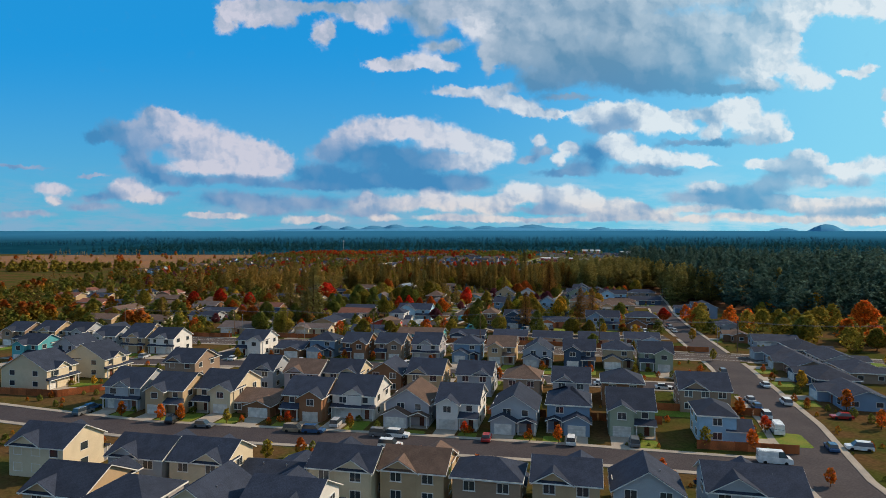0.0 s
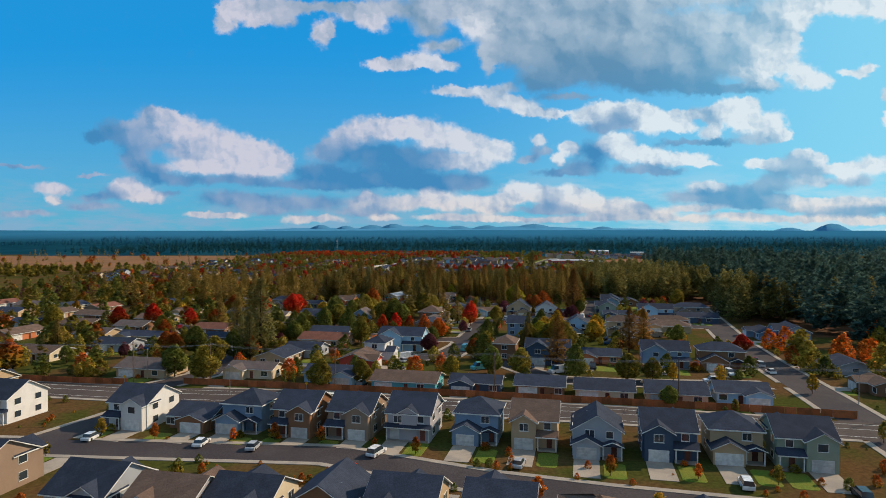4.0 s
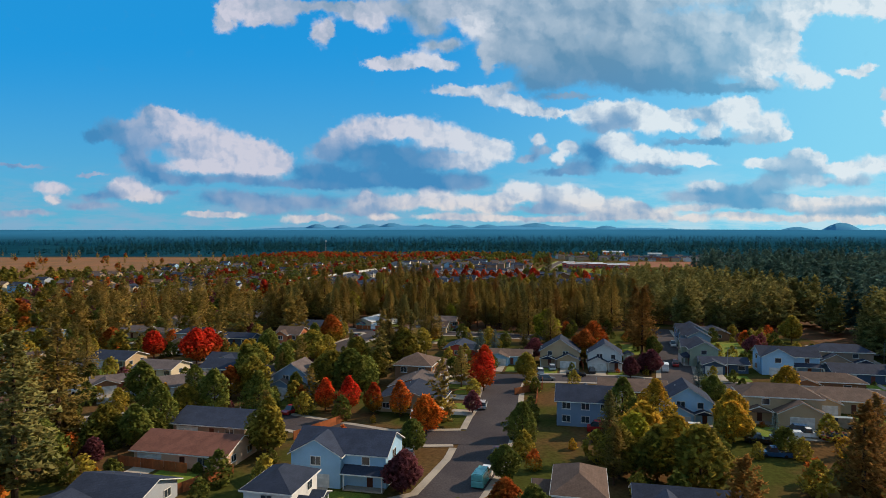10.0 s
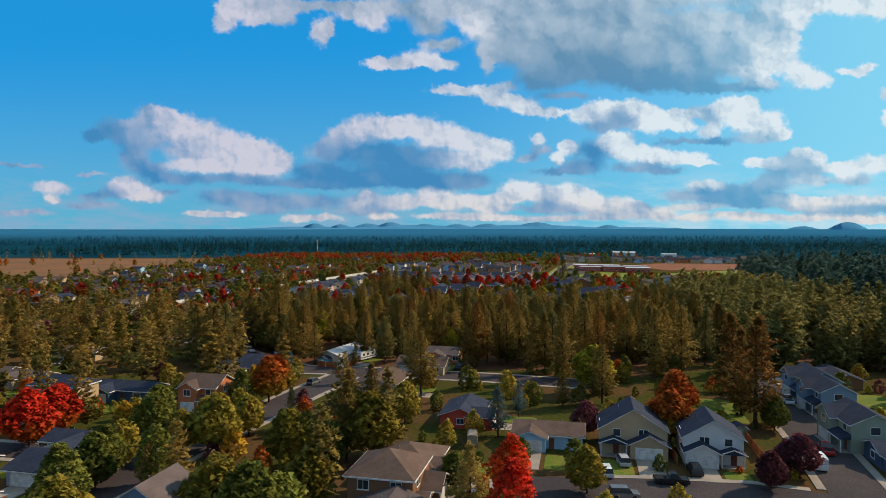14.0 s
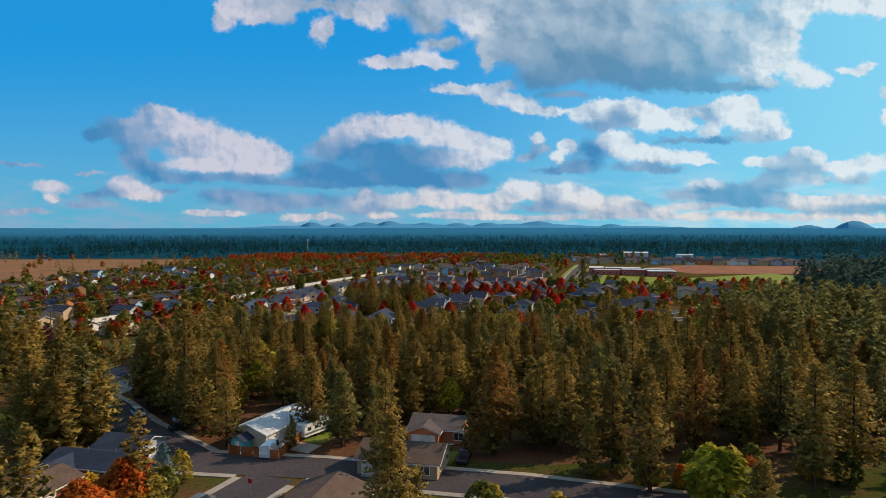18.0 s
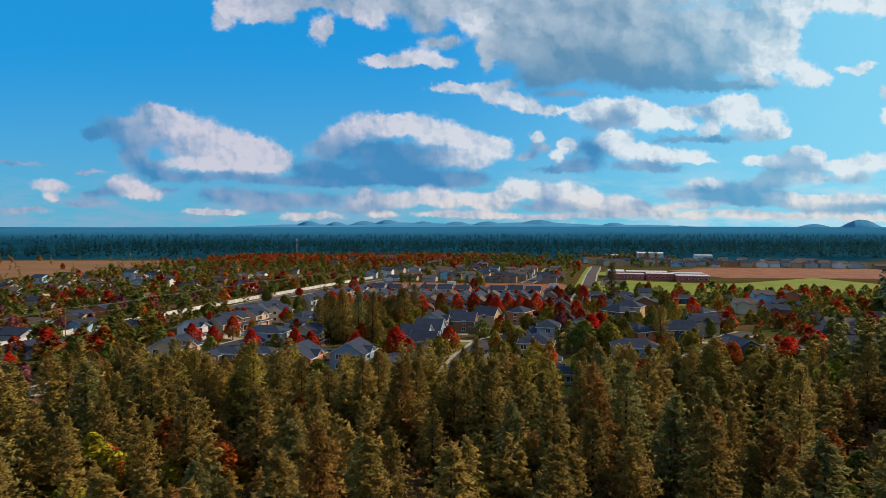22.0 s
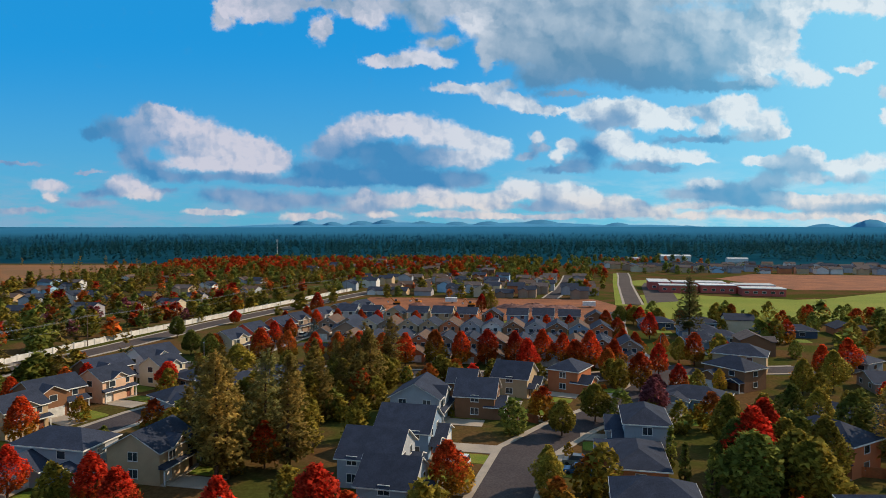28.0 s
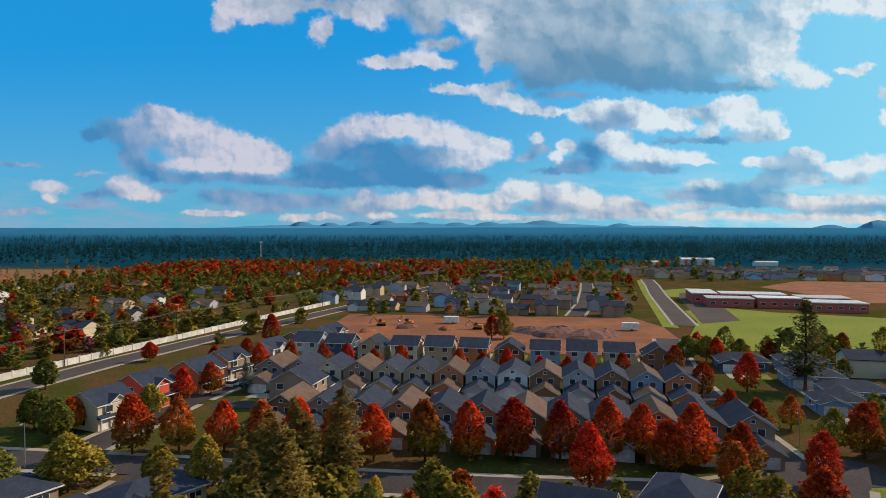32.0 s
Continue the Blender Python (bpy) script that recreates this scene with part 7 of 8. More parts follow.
scattered("garden_greenery", "green trees beside the playing field", MID_LEAFY, spread(50, 85, 330, 752, 866, 0.6, 1.2, free), M["green"])
scattered("garden_greenery", "olive trees beside the playing field", MID_LEAFY, spread(70, 85, 330, 752, 866, 0.6, 1.3, free), M["olive"])
scattered("garden_greenery", "red maples beside the playing field", MID_LEAFY, spread(60, 85, 330, 752, 866, 0.7, 1.3, free), M["red"])
scattered("garden_greenery", "olive trees along the street before the rows", MID_LEAFY, spread(36, -120, 60, 722, 735, 0.6, 1.1, free), M["olive"])
scattered("garden_greenery", "large trees right of the first street", MID_LEAFY, spread(26, 108, 190, 200, 330, 0.9, 1.6, free), M["olive"])
scattered("garden_greenery", "orange trees right of the first street", MID_LEAFY, spread(9, 112, 190, 215, 330, 0.9, 1.5, free), M["orange"])
# gardens
for i in range(12):
    for x, y, z, s, a in spread(1, -150, 120, 262, 462, 0.5, 1.0, lambda x, y: free(x, y) and not in_wood(x, y)):
        tree(x, y, 9 * s, wood_dice.choice(("green", "olive", "olive", "green", "yellow", "rusty", "plum")), wood_dice.choice(("round", "round", "upright")), "in a garden", "garden trees")
for i in range(8):
    for x, y, z, s, a in spread(1, -150, 40, 300, 470, 0.5, 0.9, lambda x, y: free(x, y) and not in_wood(x, y)):
        pine(x, y, 18 * s, wood_dice.choice(("pine", "pine_dark")), "in a garden", "garden pines")
for i in range(14):
    for x, y, z, s, a in spread(1, -130, 130, 606, 745, 0.5, 1.0, free):
        tree(x, y, 9 * s, wood_dice.choice(("olive", "green", "olive", "red", "rusty", "green", "yellow")), wood_dice.choice(("round", "upright", "upright")), "in a garden", "garden trees")


# ---------------------------------------------------------------- the far town
def far_ok(x, y):
    return free(x, y) and not (-60 < x < 105 and 858 < y < 950) and not (x > 80 + (y - 860) * 0.24 and 850 < y < 1180 and x < 330)


far_dice = random.Random(77)


FAR_WALLS, FAR_ROOFS = {}, {}


def far_house(x, y, turn, wall, roof):
    """Walls and roof of a distant house with a front wing, added to those of its colour."""
    e = 5.2 if far_dice.random() < 0.5 else 2.9
    m = pose(x, y, rise(x, y), 0, 0, turn)
    walls, roofs = Geo(), Geo()
    for along, a0, a1, c0, c1, top, pitch in (("x", -5.5, 5.5, -4.5, 4.5, e, 0.45), ("y", -6.5, 0.0, -4.6, 0.6, e - 0.3, 0.5)):
        mid, rise_ = (c0 + c1) / 2, (c1 - c0) / 2 * pitch
        walls.prism([(c0, 0), (c1, 0), (c1, top), (mid, top + rise_), (c0, top)], along, a0, a1)
        low = top - 0.4 * pitch
        roofs.prism([(c0 - 0.4, low + 0.02), (mid, top + rise_ + 0.02), (c1 + 0.4, low + 0.02), (c1 + 0.4, low + 0.2), (mid, top + rise_ + 0.2), (c0 - 0.4, low + 0.2)], along, a0 - 0.4, a1 + 0.4)
    for store, key, g in ((FAR_WALLS, wall, walls), (FAR_ROOFS, roof, roofs)):
        all_of = store.setdefault(key, Geo())
        n = len(all_of.v)
        all_of.v += [tuple(m @ Vector(p)) for p in g.v]
        all_of.f += [tuple(n + i for i in q) for q in g.f]
    HOUSES.append((x, y, 7.0))


for x0, x1, y0, y1, n in ((-70, 112, 965, 1130, 62), (-330, -125, 640, 1120, 90), (100, 200, 660, 850, 16), (190, 500, 1190, 1345, 90), (-150, 60, 1180, 1420, 34)):
    made = 0
    tries = 0
    while made < n and tries < 4000:
        tries += 1
        # lots in rows along the grid of the town
        u, v = far_dice.uniform(x0, x1), y0 + 26 * far_dice.randrange(max(1, int((y1 - y0) / 26)))
        x, y = u, v - 0.2 * (u - (x0 + x1) / 2)
        if on_road(x, y, 4) or in_house(x, y, 6.0) or not far_ok(x, y):
            continue
        far_house(x, y, far_dice.choice((-12, 78, 168, -12)), far_dice.choice(("tan", "taupe", "grey", "white", "cream", "brown", "lilac", "sky", "rust")), far_dice.choice(("slate", "charcoal", "ash", "umber")))
        made += 1

for key, g in FAR_WALLS.items():
    tagged(new("far_house_walls", g.mesh("far_house_walls", M[key])), f"{NAMES[key]} walls of distant houses", "houses", kind="stuff")
for key, g in FAR_ROOFS.items():
    tagged(new("far_house_roofs", g.mesh("far_house_roofs", M[key])), f"{NAMES[key]} roofs of distant houses", "houses", kind="stuff")

scattered("far_trees", "green and olive garden trees of the far town", FAR_LEAFY, spread(700, -330, 140, 870, 1500, 0.6, 1.2, far_ok), M["olive"])
scattered("far_trees", "green trees of the far town", FAR_LEAFY, spread(600, -330, 330, 640, 1500, 0.6, 1.3, lambda x, y: far_ok(x, y) and (x < -110 or x > 100 or y > 955)), M["green"])
scattered("far_trees", "red maples of the far town", FAR_LEAFY, spread(520, -330, 60, 1180, 1420, 0.8, 1.3, far_ok), M["red"])
scattered("far_trees", "red maples along the far streets", FAR_LEAFY, spread(70, -250, 220, 640, 1180, 0.7, 1.3, lambda x, y: far_ok(x, y) and (x < -110 or x > 95 or y > 955)), M["crimson"])
scattered("far_trees", "rust and yellow trees of the far town", FAR_LEAFY, spread(160, -330, 330, 640, 1500, 0.6, 1.2, lambda x, y: far_ok(x, y) and (x < -110 or x > 100 or y > 955)), M["rusty"])
scattered("far_wood", "pine forest behind the town, coloured blue-green with haze", FAR_PINES, spread(2600, -900, 1300, 1430, 2300, 0.55, 1.0), M["far_haze_teal"])
scattered("far_wood", "pine forest towards the hills, coloured blue with haze", FAR_PINES, spread(1900, -1700, 1900, 2200, 3300, 0.55, 0.9), M["far_haze_blue"])

# ---------------------------------------------------------------- parked vehicles
car(7.6, 127.0, -10, "red", "sedan", "parked on a driveway")
car(24.3, 125.1, -13, "white", "suv", "parked on a driveway")
car(36.6, 124.2, -13, "grey", "suv", "parked on a driveway")
car(81.9, 189.4, -12, "grey", "suv", "parked at the kerb")
car(86.4, 172.9, -12, "white", "sedan", "parked at the kerb")
car(74.9, 157.2, -12, "silver", "sedan", "parked at the kerb")
car(73.6, 151.2, -12, "blue", "sedan", "parked at the kerb")
car(82.5, 154.8, -12, "white", "suv", "parked at the kerb")
car(72.0, 143.8, -12, "white", "suv", "parked at the kerb")
car(68.8, 132.5, -17, "white", "van", "parked at the kerb")
car(73.7, 121.7, -17, "blue", "sedan", "parked at the kerb")
car(78.9, 121.6, 73, "white", "suv", "parked on a driveway")
car(59.0, 114.4, -103, "white", "van", "parked at the kerb")
car(88.4, 142.4, 78, "red", "sedan", "parked on a driveway")
car(-32.5, 132.1, -99, "tan", "suv", "parked at the kerb")
car(-28.3, 131.4, -99, "blue", "suv", "parked at the kerb")
car(-24.4, 136.5, -9, "silver", "suv", "parked on a driveway")
car(-14.0, 129.2, -100, "grey", "suv", "parked at the kerb")
car(-10.4, 128.6, -100, "white", "suv", "parked at the kerb")
car(-11.4, 122.3, -100, "white", "suv", "parked at the kerb")
car(-60.8, 138.8, -9, "black", "suv", "parked on a driveway")
car(-52.9, 135.1, -99, "grey", "sedan", "parked at the kerb")
car(-84.6, 144.9, -17, "grey", "suv", "parked on a driveway")
car(-85.0, 149.0, -17, "blue", "sedan", "parked on a driveway")
car(-116.5, 216.0, -13, "silver", "sedan", "parked on a driveway")
car(-111.9, 215.0, -13, "black", "suv", "parked on a driveway")
car(-102.8, 211.7, -4, "silver", "suv", "parked on a driveway")
car(-71.8, 208.7, -4, "white", "sedan", "parked on a driveway")
car(-48.2, 205.3, -4, "white", "sedan", "parked on a driveway")
car(-37.3, 203.3, -4, "silver", "sedan", "parked on a driveway")
car(-13.2, 200.1, -24, "white", "suv", "parked on a driveway")
car(49.0, 185.3, -14, "white", "suv", "parked on a driveway")
car(42.2, 173.9, -104, "white", "sedan", "parked at the kerb")
car(57.9, 170.1, -103, "white", "sedan", "parked at the kerb")
car(65.1, 181.1, -13, "black", "suv", "parked on a driveway")
car(12.9, 194.5, -18, "silver", "sedan", "parked on a driveway")
car(33.2, 271.1, 115, "white", "van", "parked on a driveway")
car(25.0, 278.3, 25, "blue", "suv", "parked at the kerb")
car(60.4, 274.2, 177, "silver", "suv", "parked on a driveway")
car(45.0, 277.7, 171, "black", "suv", "parked on a driveway")
car(83.5, 269.1, 177, "white", "suv", "parked on a driveway")
car(74.2, 259.3, 87, "white", "suv", "parked at the kerb")
car(99.0, 286.2, -9, "red", "pickup", "parked at the kerb")
car(98.2, 281.2, -9, "silver", "suv", "parked at the kerb")
car(96.6, 271.3, -9, "white", "sedan", "parked at the kerb")
car(10.0, 275.8, 115, "teal", "van", "parked on a driveway")
car(10.0, 320.4, -11, "red", "pickup", "parked at the kerb")
car(7.5, 311.5, -18, "white", "suv", "parked at the kerb")
car(-13.0, 292.4, -59, "white", "van", "parked at the kerb")
car(-17.5, 284.0, 31, "white", "suv", "parked on a driveway")
car(-14.5, 287.1, 31, "silver", "sedan", "parked on a driveway")
car(-23.0, 268.7, 31, "blue", "suv", "parked on a driveway")
car(-23.2, 253.4, -13, "black", "suv", "parked on a driveway")
car(-128.5, 309.4, 115, "red", "sedan", "parked on a driveway")
car(-108.7, 309.4, 115, "blue", "suv", "parked on a driveway")
car(-106.2, 299.1, 115, "grey", "sedan", "parked on a driveway")
car(-95.8, 306.3, 115, "blue", "suv", "parked on a driveway")
car(-118.1, 357.7, 37, "red", "van", "parked at the kerb")
car(6.4, 308.3, -18, "teal", "van", "parked at the kerb")
car(32.7, 335.6, 79, "red", "van", "parked on a driveway")
car(38.3, 335.0, 79, "white", "van", "parked on a driveway")
car(31.6, 329.1, 79, "blue", "sedan", "parked on a driveway")
car(51.6, 336.5, 72, "white", "suv", "parked on a driveway")
car(62.3, 329.0, 72, "black", "pickup", "parked on a driveway")
car(67.8, 329.4, 78, "white", "van", "parked on a driveway")
car(61.4, 321.3, 78, "blue", "pickup", "parked on a driveway")
car(73.1, 335.5, 78, "blue", "suv", "parked on a driveway")
car(74.2, 332.6, 78, "white", "pickup", "parked on a driveway")
car(83.9, 338.7, 78, "tan", "van", "parked on a driveway")
car(77.8, 330.5, 78, "red", "suv", "parked on a driveway")
car(66.6, 395.5, -18, "white", "van", "parked at the kerb")
car(60.1, 393.4, 72, "black", "suv", "parked on a driveway")
car(32.5, 396.7, -3, "silver", "suv", "parked on a driveway")
car(28.2, 391.6, -3, "white", "suv", "parked on a driveway")
car(28.7, 382.1, -93, "grey", "suv", "parked at the kerb")
car(38.0, 387.7, -97, "black", "pickup", "parked at the kerb")
car(43.6, 392.3, -7, "black", "suv", "parked on a driveway")
car(9.1, 354.1, -8, "silver", "suv", "parked at the kerb")
car(4.8, 380.5, -3, "white", "suv", "parked on a driveway")
car(144.9, 418.8, 77, "silver", "suv", "parked on a driveway")
car(84.0, 438.2, -15, "white", "pickup", "parked at the kerb")
car(-6.3, 319.6, -177, "white", "suv", "parked on a driveway")
car(-6.6, 344.5, -177, "white", "suv", "parked on a driveway")
car(-95.0, 367.7, 127, "white", "pickup", "parked on a driveway")
car(-80.6, 365.6, 69, "white", "pickup", "parked on a driveway")
car(-90.1, 419.9, -7, "silver", "suv", "parked on a driveway")
car(-35.2, 349.2, 153, "red", "pickup", "parked on a driveway")
car(-154.9, 430.2, -7, "white", "suv", "parked on a driveway")
car(6.1, 407.6, -3, "tan", "van", "parked on a driveway")
car(26.2, 397.9, -3, "white", "boat", "parked on a driveway")
car(72.3, 402.9, -18, "red", "pickup", "parked at the kerb")
car(-35.5, 456.7, -20, "grey", "suv", "parked at the kerb")
car(-68.0, 503.8, -139, "white", "suv", "parked at the kerb")
car(-78.3, 510.2, -139, "silver", "suv", "parked at the kerb")
car(-55.4, 500.0, -44, "white", "pickup", "parked on a driveway")
car(-53.7, 494.0, -44, "black", "pickup", "parked on a driveway")
car(-26.2, 499.6, -7, "white", "van", "parked on a driveway")
car(-31.2, 479.1, -7, "white", "van", "parked on a driveway")
car(4.6, 476.0, -12, "black", "pickup", "parked on a driveway")
car(-48.5, 464.6, -44, "white", "pickup", "parked on a driveway")
car(-68.5, 654.4, 67, "white", "suv", "parked on a driveway")
car(25.1, 670.8, 74, "grey", "suv", "parked on a driveway")
car(24.5, 666.4, 74, "blue", "suv", "parked on a driveway")
car(-78.8, 730.8, -7, "black", "suv", "parked on a driveway")
car(4.2, 670.7, 74, "white", "suv", "parked on a driveway")
car(-53.9, 807.5, -15, "white", "suv", "parked at the kerb")
car(-23.3, 826.1, -12, "white", "sedan", "parked on a driveway")
car(23.3, 780.4, -95, "white", "suv", "parked at the kerb")

# ---------------------------------------------------------------- yards, fields and plots
lay_pavements()
lay_yards()


def patch(name, ring, mat, z, label, category):
    """A flat piece of land with its outline, laid a little above the ground."""
    g = Geo()
    n = len(ring)
    g.v = [(x, y, z) for x, y in ring] + [(x, y, z - 0.1) for x, y in ring]
    g.f = [tuple(range(n))] + [(i, n + i, n + (i + 1) % n, (i + 1) % n) for i in range(n)]
    return tagged(part(name, g, M[mat]), label, category, kind="structure")


patch("ground_plot", [(-52, 872), (-10, 862), (40, 853), (82, 848), (92, 880), (97, 915), (92, 946), (30, 950), (-46, 958)], "dirt", 0.05, "bare reddish building plot", "ground")
patch("field", [(86, 862), (120, 856), (210, 846), (330, 852), (345, 930), (330, 1010), (236, 950), (214, 944), (172, 966), (150, 990), (128, 972), (118, 930)], "field", 0.04, "mown green school playing field", "field")
patch("field", [(160, 1042), (182, 1110), (150, 1090), (140, 1050)], "field", 0.045, "mown grass beside the school", "field")
patch("field", [(97, 915), (103, 912), (150, 1080), (176, 1190), (168, 1190), (140, 1085)], "field", 0.046, "grass verge along the school road", "field")
patch("ground_plot", [(250, 1010), (420, 1000), (480, 1150), (300, 1180), (240, 1120)], "dirt", 0.03, "bare reddish earth behind the school", "ground")
patch("grassland", [(-900, 760), (-350, 800), (-345, 1180), (-330, 1360), (-900, 1420)], "straw", 0.06, "dry orange grassland", "ground")
patch("parking_lot", [(118, 925), (140, 935), (176, 1060), (163, 1075), (150, 1040)], "old_asphalt", 0.06, "asphalt school car park", "parking lot")
for x, y, w, d in ((66, 128, 12, 9), (52, 150, 18, 12), (-50, 715, 14, 20), (58, 700, 12, 14), (84, 742, 14, 12), (50, 712, 16, 9), (98, 430, 20, 34), (62, 432, 14, 20), (72, 736, 10, 14)):
    lawn(x, y, -12, w, d, "lawn", "mown green grass")

# ---------------------------------------------------------------- main road markings
MAIN = [(-260, 268), (-130, 254), (-85, 246), (-33, 241), (-2, 234), (38, 227), (75, 218), (140, 204), (260, 180)]
for by in (4.6, -4.6, 0.9):
    ribbon("road_line", offset(MAIN, by), 0.16, "paint", 0.085, "white painted road line", "road marking")
for x, y in ((-33.7, 246.5), (-30.0, 246.0), (-1.5, 238.8), (4.0, 237.6)):
    tagged(part("road_patch", Geo().box(-1.4, 1.4, -0.8, 0.8, 0, 0.012), M["paint"], at=pose(x, y, 0.085, 0, 0, -11)), "white painted block on the asphalt", "road marking", kind="structure")

# ---------------------------------------------------------------- fences and walls
fence([(-73, 256), (-35, 249.5), (0, 243.5), (40, 235.5), (68, 230), (92, 224)], "long reddish cedar fence along the main road")
fence([(-140, 263), (-100, 256), (-88, 255)], "reddish cedar fence along the main road")
fence([(44, 141), (46, 150), (60, 147), (72, 144)], "brown board fence round a corner garden")
fence([(48, 122), (66, 119)], "brown board fence beside the street")
fence([(-128, 165), (-100, 160), (-82, 176)], "brown board fence round back gardens")
for k in range(10):
    x = -62 + 10.9 * k
    y = 150 - 0.21 * (x + 12)
    fence([(x, y), (x + 10.6, y - 2.3)], "reddish board fence between back gardens")
    fence([(x, y), (x - 1.6, y - 8)], "reddish board fence between two houses")
for x0, y0, x1, y1 in ((18, 366, 26, 372), (26, 372, 27, 379), (-44, 300, -36, 312), (-58, 316, -44, 312), (-30, 330, -22, 342), (42, 396, 44, 412), (58, 398, 61, 412), (-39, 479, -29, 476), (-29, 476, -27, 490), (-68, 363, -63, 375), (21, 350, 24, 367), (-45, 528, -38, 531), (8, 482, 14, 500), (-22, 655, -14, 640), (30, 662, 40, 658), (60, 668, 84, 662), (-30, 712, -18, 704), (14, 700, 22, 694)):
    fence([(x0, y0), (x1, y1)], "reddish cedar garden fence")

WALL = [(-170, 612), (-150, 690), (-128, 780), (-119, 816), (-109, 851), (-97, 892), (-82, 944), (-62, 1008)]


def masonry_wall(points):
    w = thing("boundary_wall", pose(*points[0], 0), "long white masonry boundary wall with posts beside the road", "wall")
    ox, oy = points[0]
    pane = shared("wall_panel", lambda: Geo().box(-2.0, 2.0, -0.1, 0.1, -0.1, 1.9).box(-2.0, 2.0, -0.14, 0.14, 1.9, 2.0).mesh("panel", M["wall"]))
    post = shared("wall_post", lambda: Geo().box(-0.22, 0.22, -0.22, 0.22, -0.1, 2.1).box(-0.28, 0.28, -0.28, 0.28, 2.1, 2.22).mesh("post", M["wall"]))
    for (ax, ay), (bx, by) in zip(points, points[1:]):
        n = max(1, round(math.hypot(bx - ax, by - ay) / 4.4))
        a = math.degrees(math.atan2(by - ay, bx - ax))
        for i in range(n):
            q = (i + 0.5) / n
            part("panel", pane, None, w, at=pose(ax + (bx - ax) * q - ox, ay + (by - ay) * q - oy, 0, 0, 0, a))
            q = i / n
            part("post", post, None, w, at=pose(ax + (bx - ax) * q - ox, ay + (by - ay) * q - oy, 0, 0, 0, a))


masonry_wall(WALL)


# ---------------------------------------------------------------- poles, lamps and wires
def utility_pole(x, y, turn, high=11.5):
    p = thing("utility_pole", pose(x, y, 0, 0, 0, turn), "weathered wooden utility pole with crossarm beside the road", "utility pole", "utility poles")
    part("post", Geo().tube([(0, 0, -0.3), (0, 0, high)], [0.17, 0.12], 8), M["pole"], p)
    part("crossarm", Geo().box(-1.2, 1.2, -0.16, -0.04, high - 0.9, high - 0.75), M["pole"], p)
    for k in (-1.05, 0.0, 1.05):
        part("insulator", shared("insulator", lambda: Geo().tube([(0, 0, 0), (0, 0, 0.12), (0, 0, 0.22)], [0.05, 0.07, 0.03], 6).mesh("insulator", M["metal"])), None, p, at=pose(k, -0.1, high - 0.75))


def wire(points, sag=0.9):
    cu = bpy.data.curves.new("cable", "CURVE")
    cu.dimensions, cu.bevel_depth, cu.bevel_resolution = "3D", 0.022, 0
    sp = cu.splines.new("POLY")
    run = []
    for a, b in zip(points, points[1:]):
        a, b = Vector(a), Vector(b)
        for i in range(8):
            q = i / 8
            p = a.lerp(b, q)
            run.append((p.x, p.y, p.z - 4 * sag * q * (1 - q)))
    run.append(points[-1])
    sp.points.add(len(run) - 1)
    for i, p in enumerate(run):
        sp.points[i].co = (*p, 1)
    cu.materials.append(M["wire"])
    tagged(new("cable", cu), "thin overhead cable between utility poles", "cable")


ALONG_MAIN = [(-135, 262), (-88, 258), (-66, 257), (-30, 250.5), (12, 243), (56, 235), (102, 224), (150, 214)]
for x, y in ALONG_MAIN:
    utility_pole(x, y, 78)
for k in (-1.05, 0.0, 1.05):
    wire([(x + k * 0.2, y + k, 11.0) for x, y in ALONG_MAIN])
ALONG_WALL = [(-185, 560), (-168, 625), (-153, 690), (-141, 740), (-130, 785), (-118, 832), (-104, 880), (-88, 932), (-70, 990)]
for x, y in ALONG_WALL:
    utility_pole(x + 4, y, -14)
for k in (-1.05, 0.0, 1.05):
    wire([(x + 4 + k, y, 11.0) for x, y in ALONG_WALL])
wire([(x + 4, y, 8.2) for x, y in ALONG_WALL])


def street_lamp(x, y, turn, high=8.0):
    p = thing("street_lamp", pose(x, y, 0, 0, 0, turn), "slim metal street lamp with curved arm beside the road", "street lamp", "street lamps")
    part("post", Geo().tube([(0, 0, -0.2), (0, 0, high)], [0.1, 0.07], 8), M["metal"], p)
    part("arm", Geo().tube([(0, 0, high - 0.1), (0, -0.9, high + 0.25), (0, -1.8, high + 0.3)], [0.06, 0.05, 0.05], 6), M["metal"], p)
    part("lamp_head", Geo().box(-0.16, 0.16, -2.5, -1.75, high + 0.2, high + 0.34), M["metal"], p)


for x, y, a in ((134, 398, 80), (82, 388, 80), (-86, 262, 200), (100, 236, 60), (-56, 244, 10), (70, 760, 80), (-70, 748, 20)):
    street_lamp(x, y, a)


def road_sign(x, y, turn, mat):
    p = thing("road_sign", pose(x, y, 0, 0, 0, turn), "diamond road sign on a post beside the road", "road sign")
    part("post", Geo().box(-0.04, 0.04, -0.04, 0.04, -0.1, 2.6), M["metal"], p)
    part("sign_plate", Geo().prism([(-0.5, 2.3), (0, 1.8), (0.5, 2.3), (0, 2.8)], "y", -0.07, -0.045), M[mat], p)


M["sign_yellow"] = material("sign_yellow", (0.75, 0.38, 0.02), scale=2.0, rough=0.5, fine=0.05, bump=0)
road_sign(-37, 247.6, -10, "sign_yellow")
road_sign(-89, 255, -10, "sign_yellow")


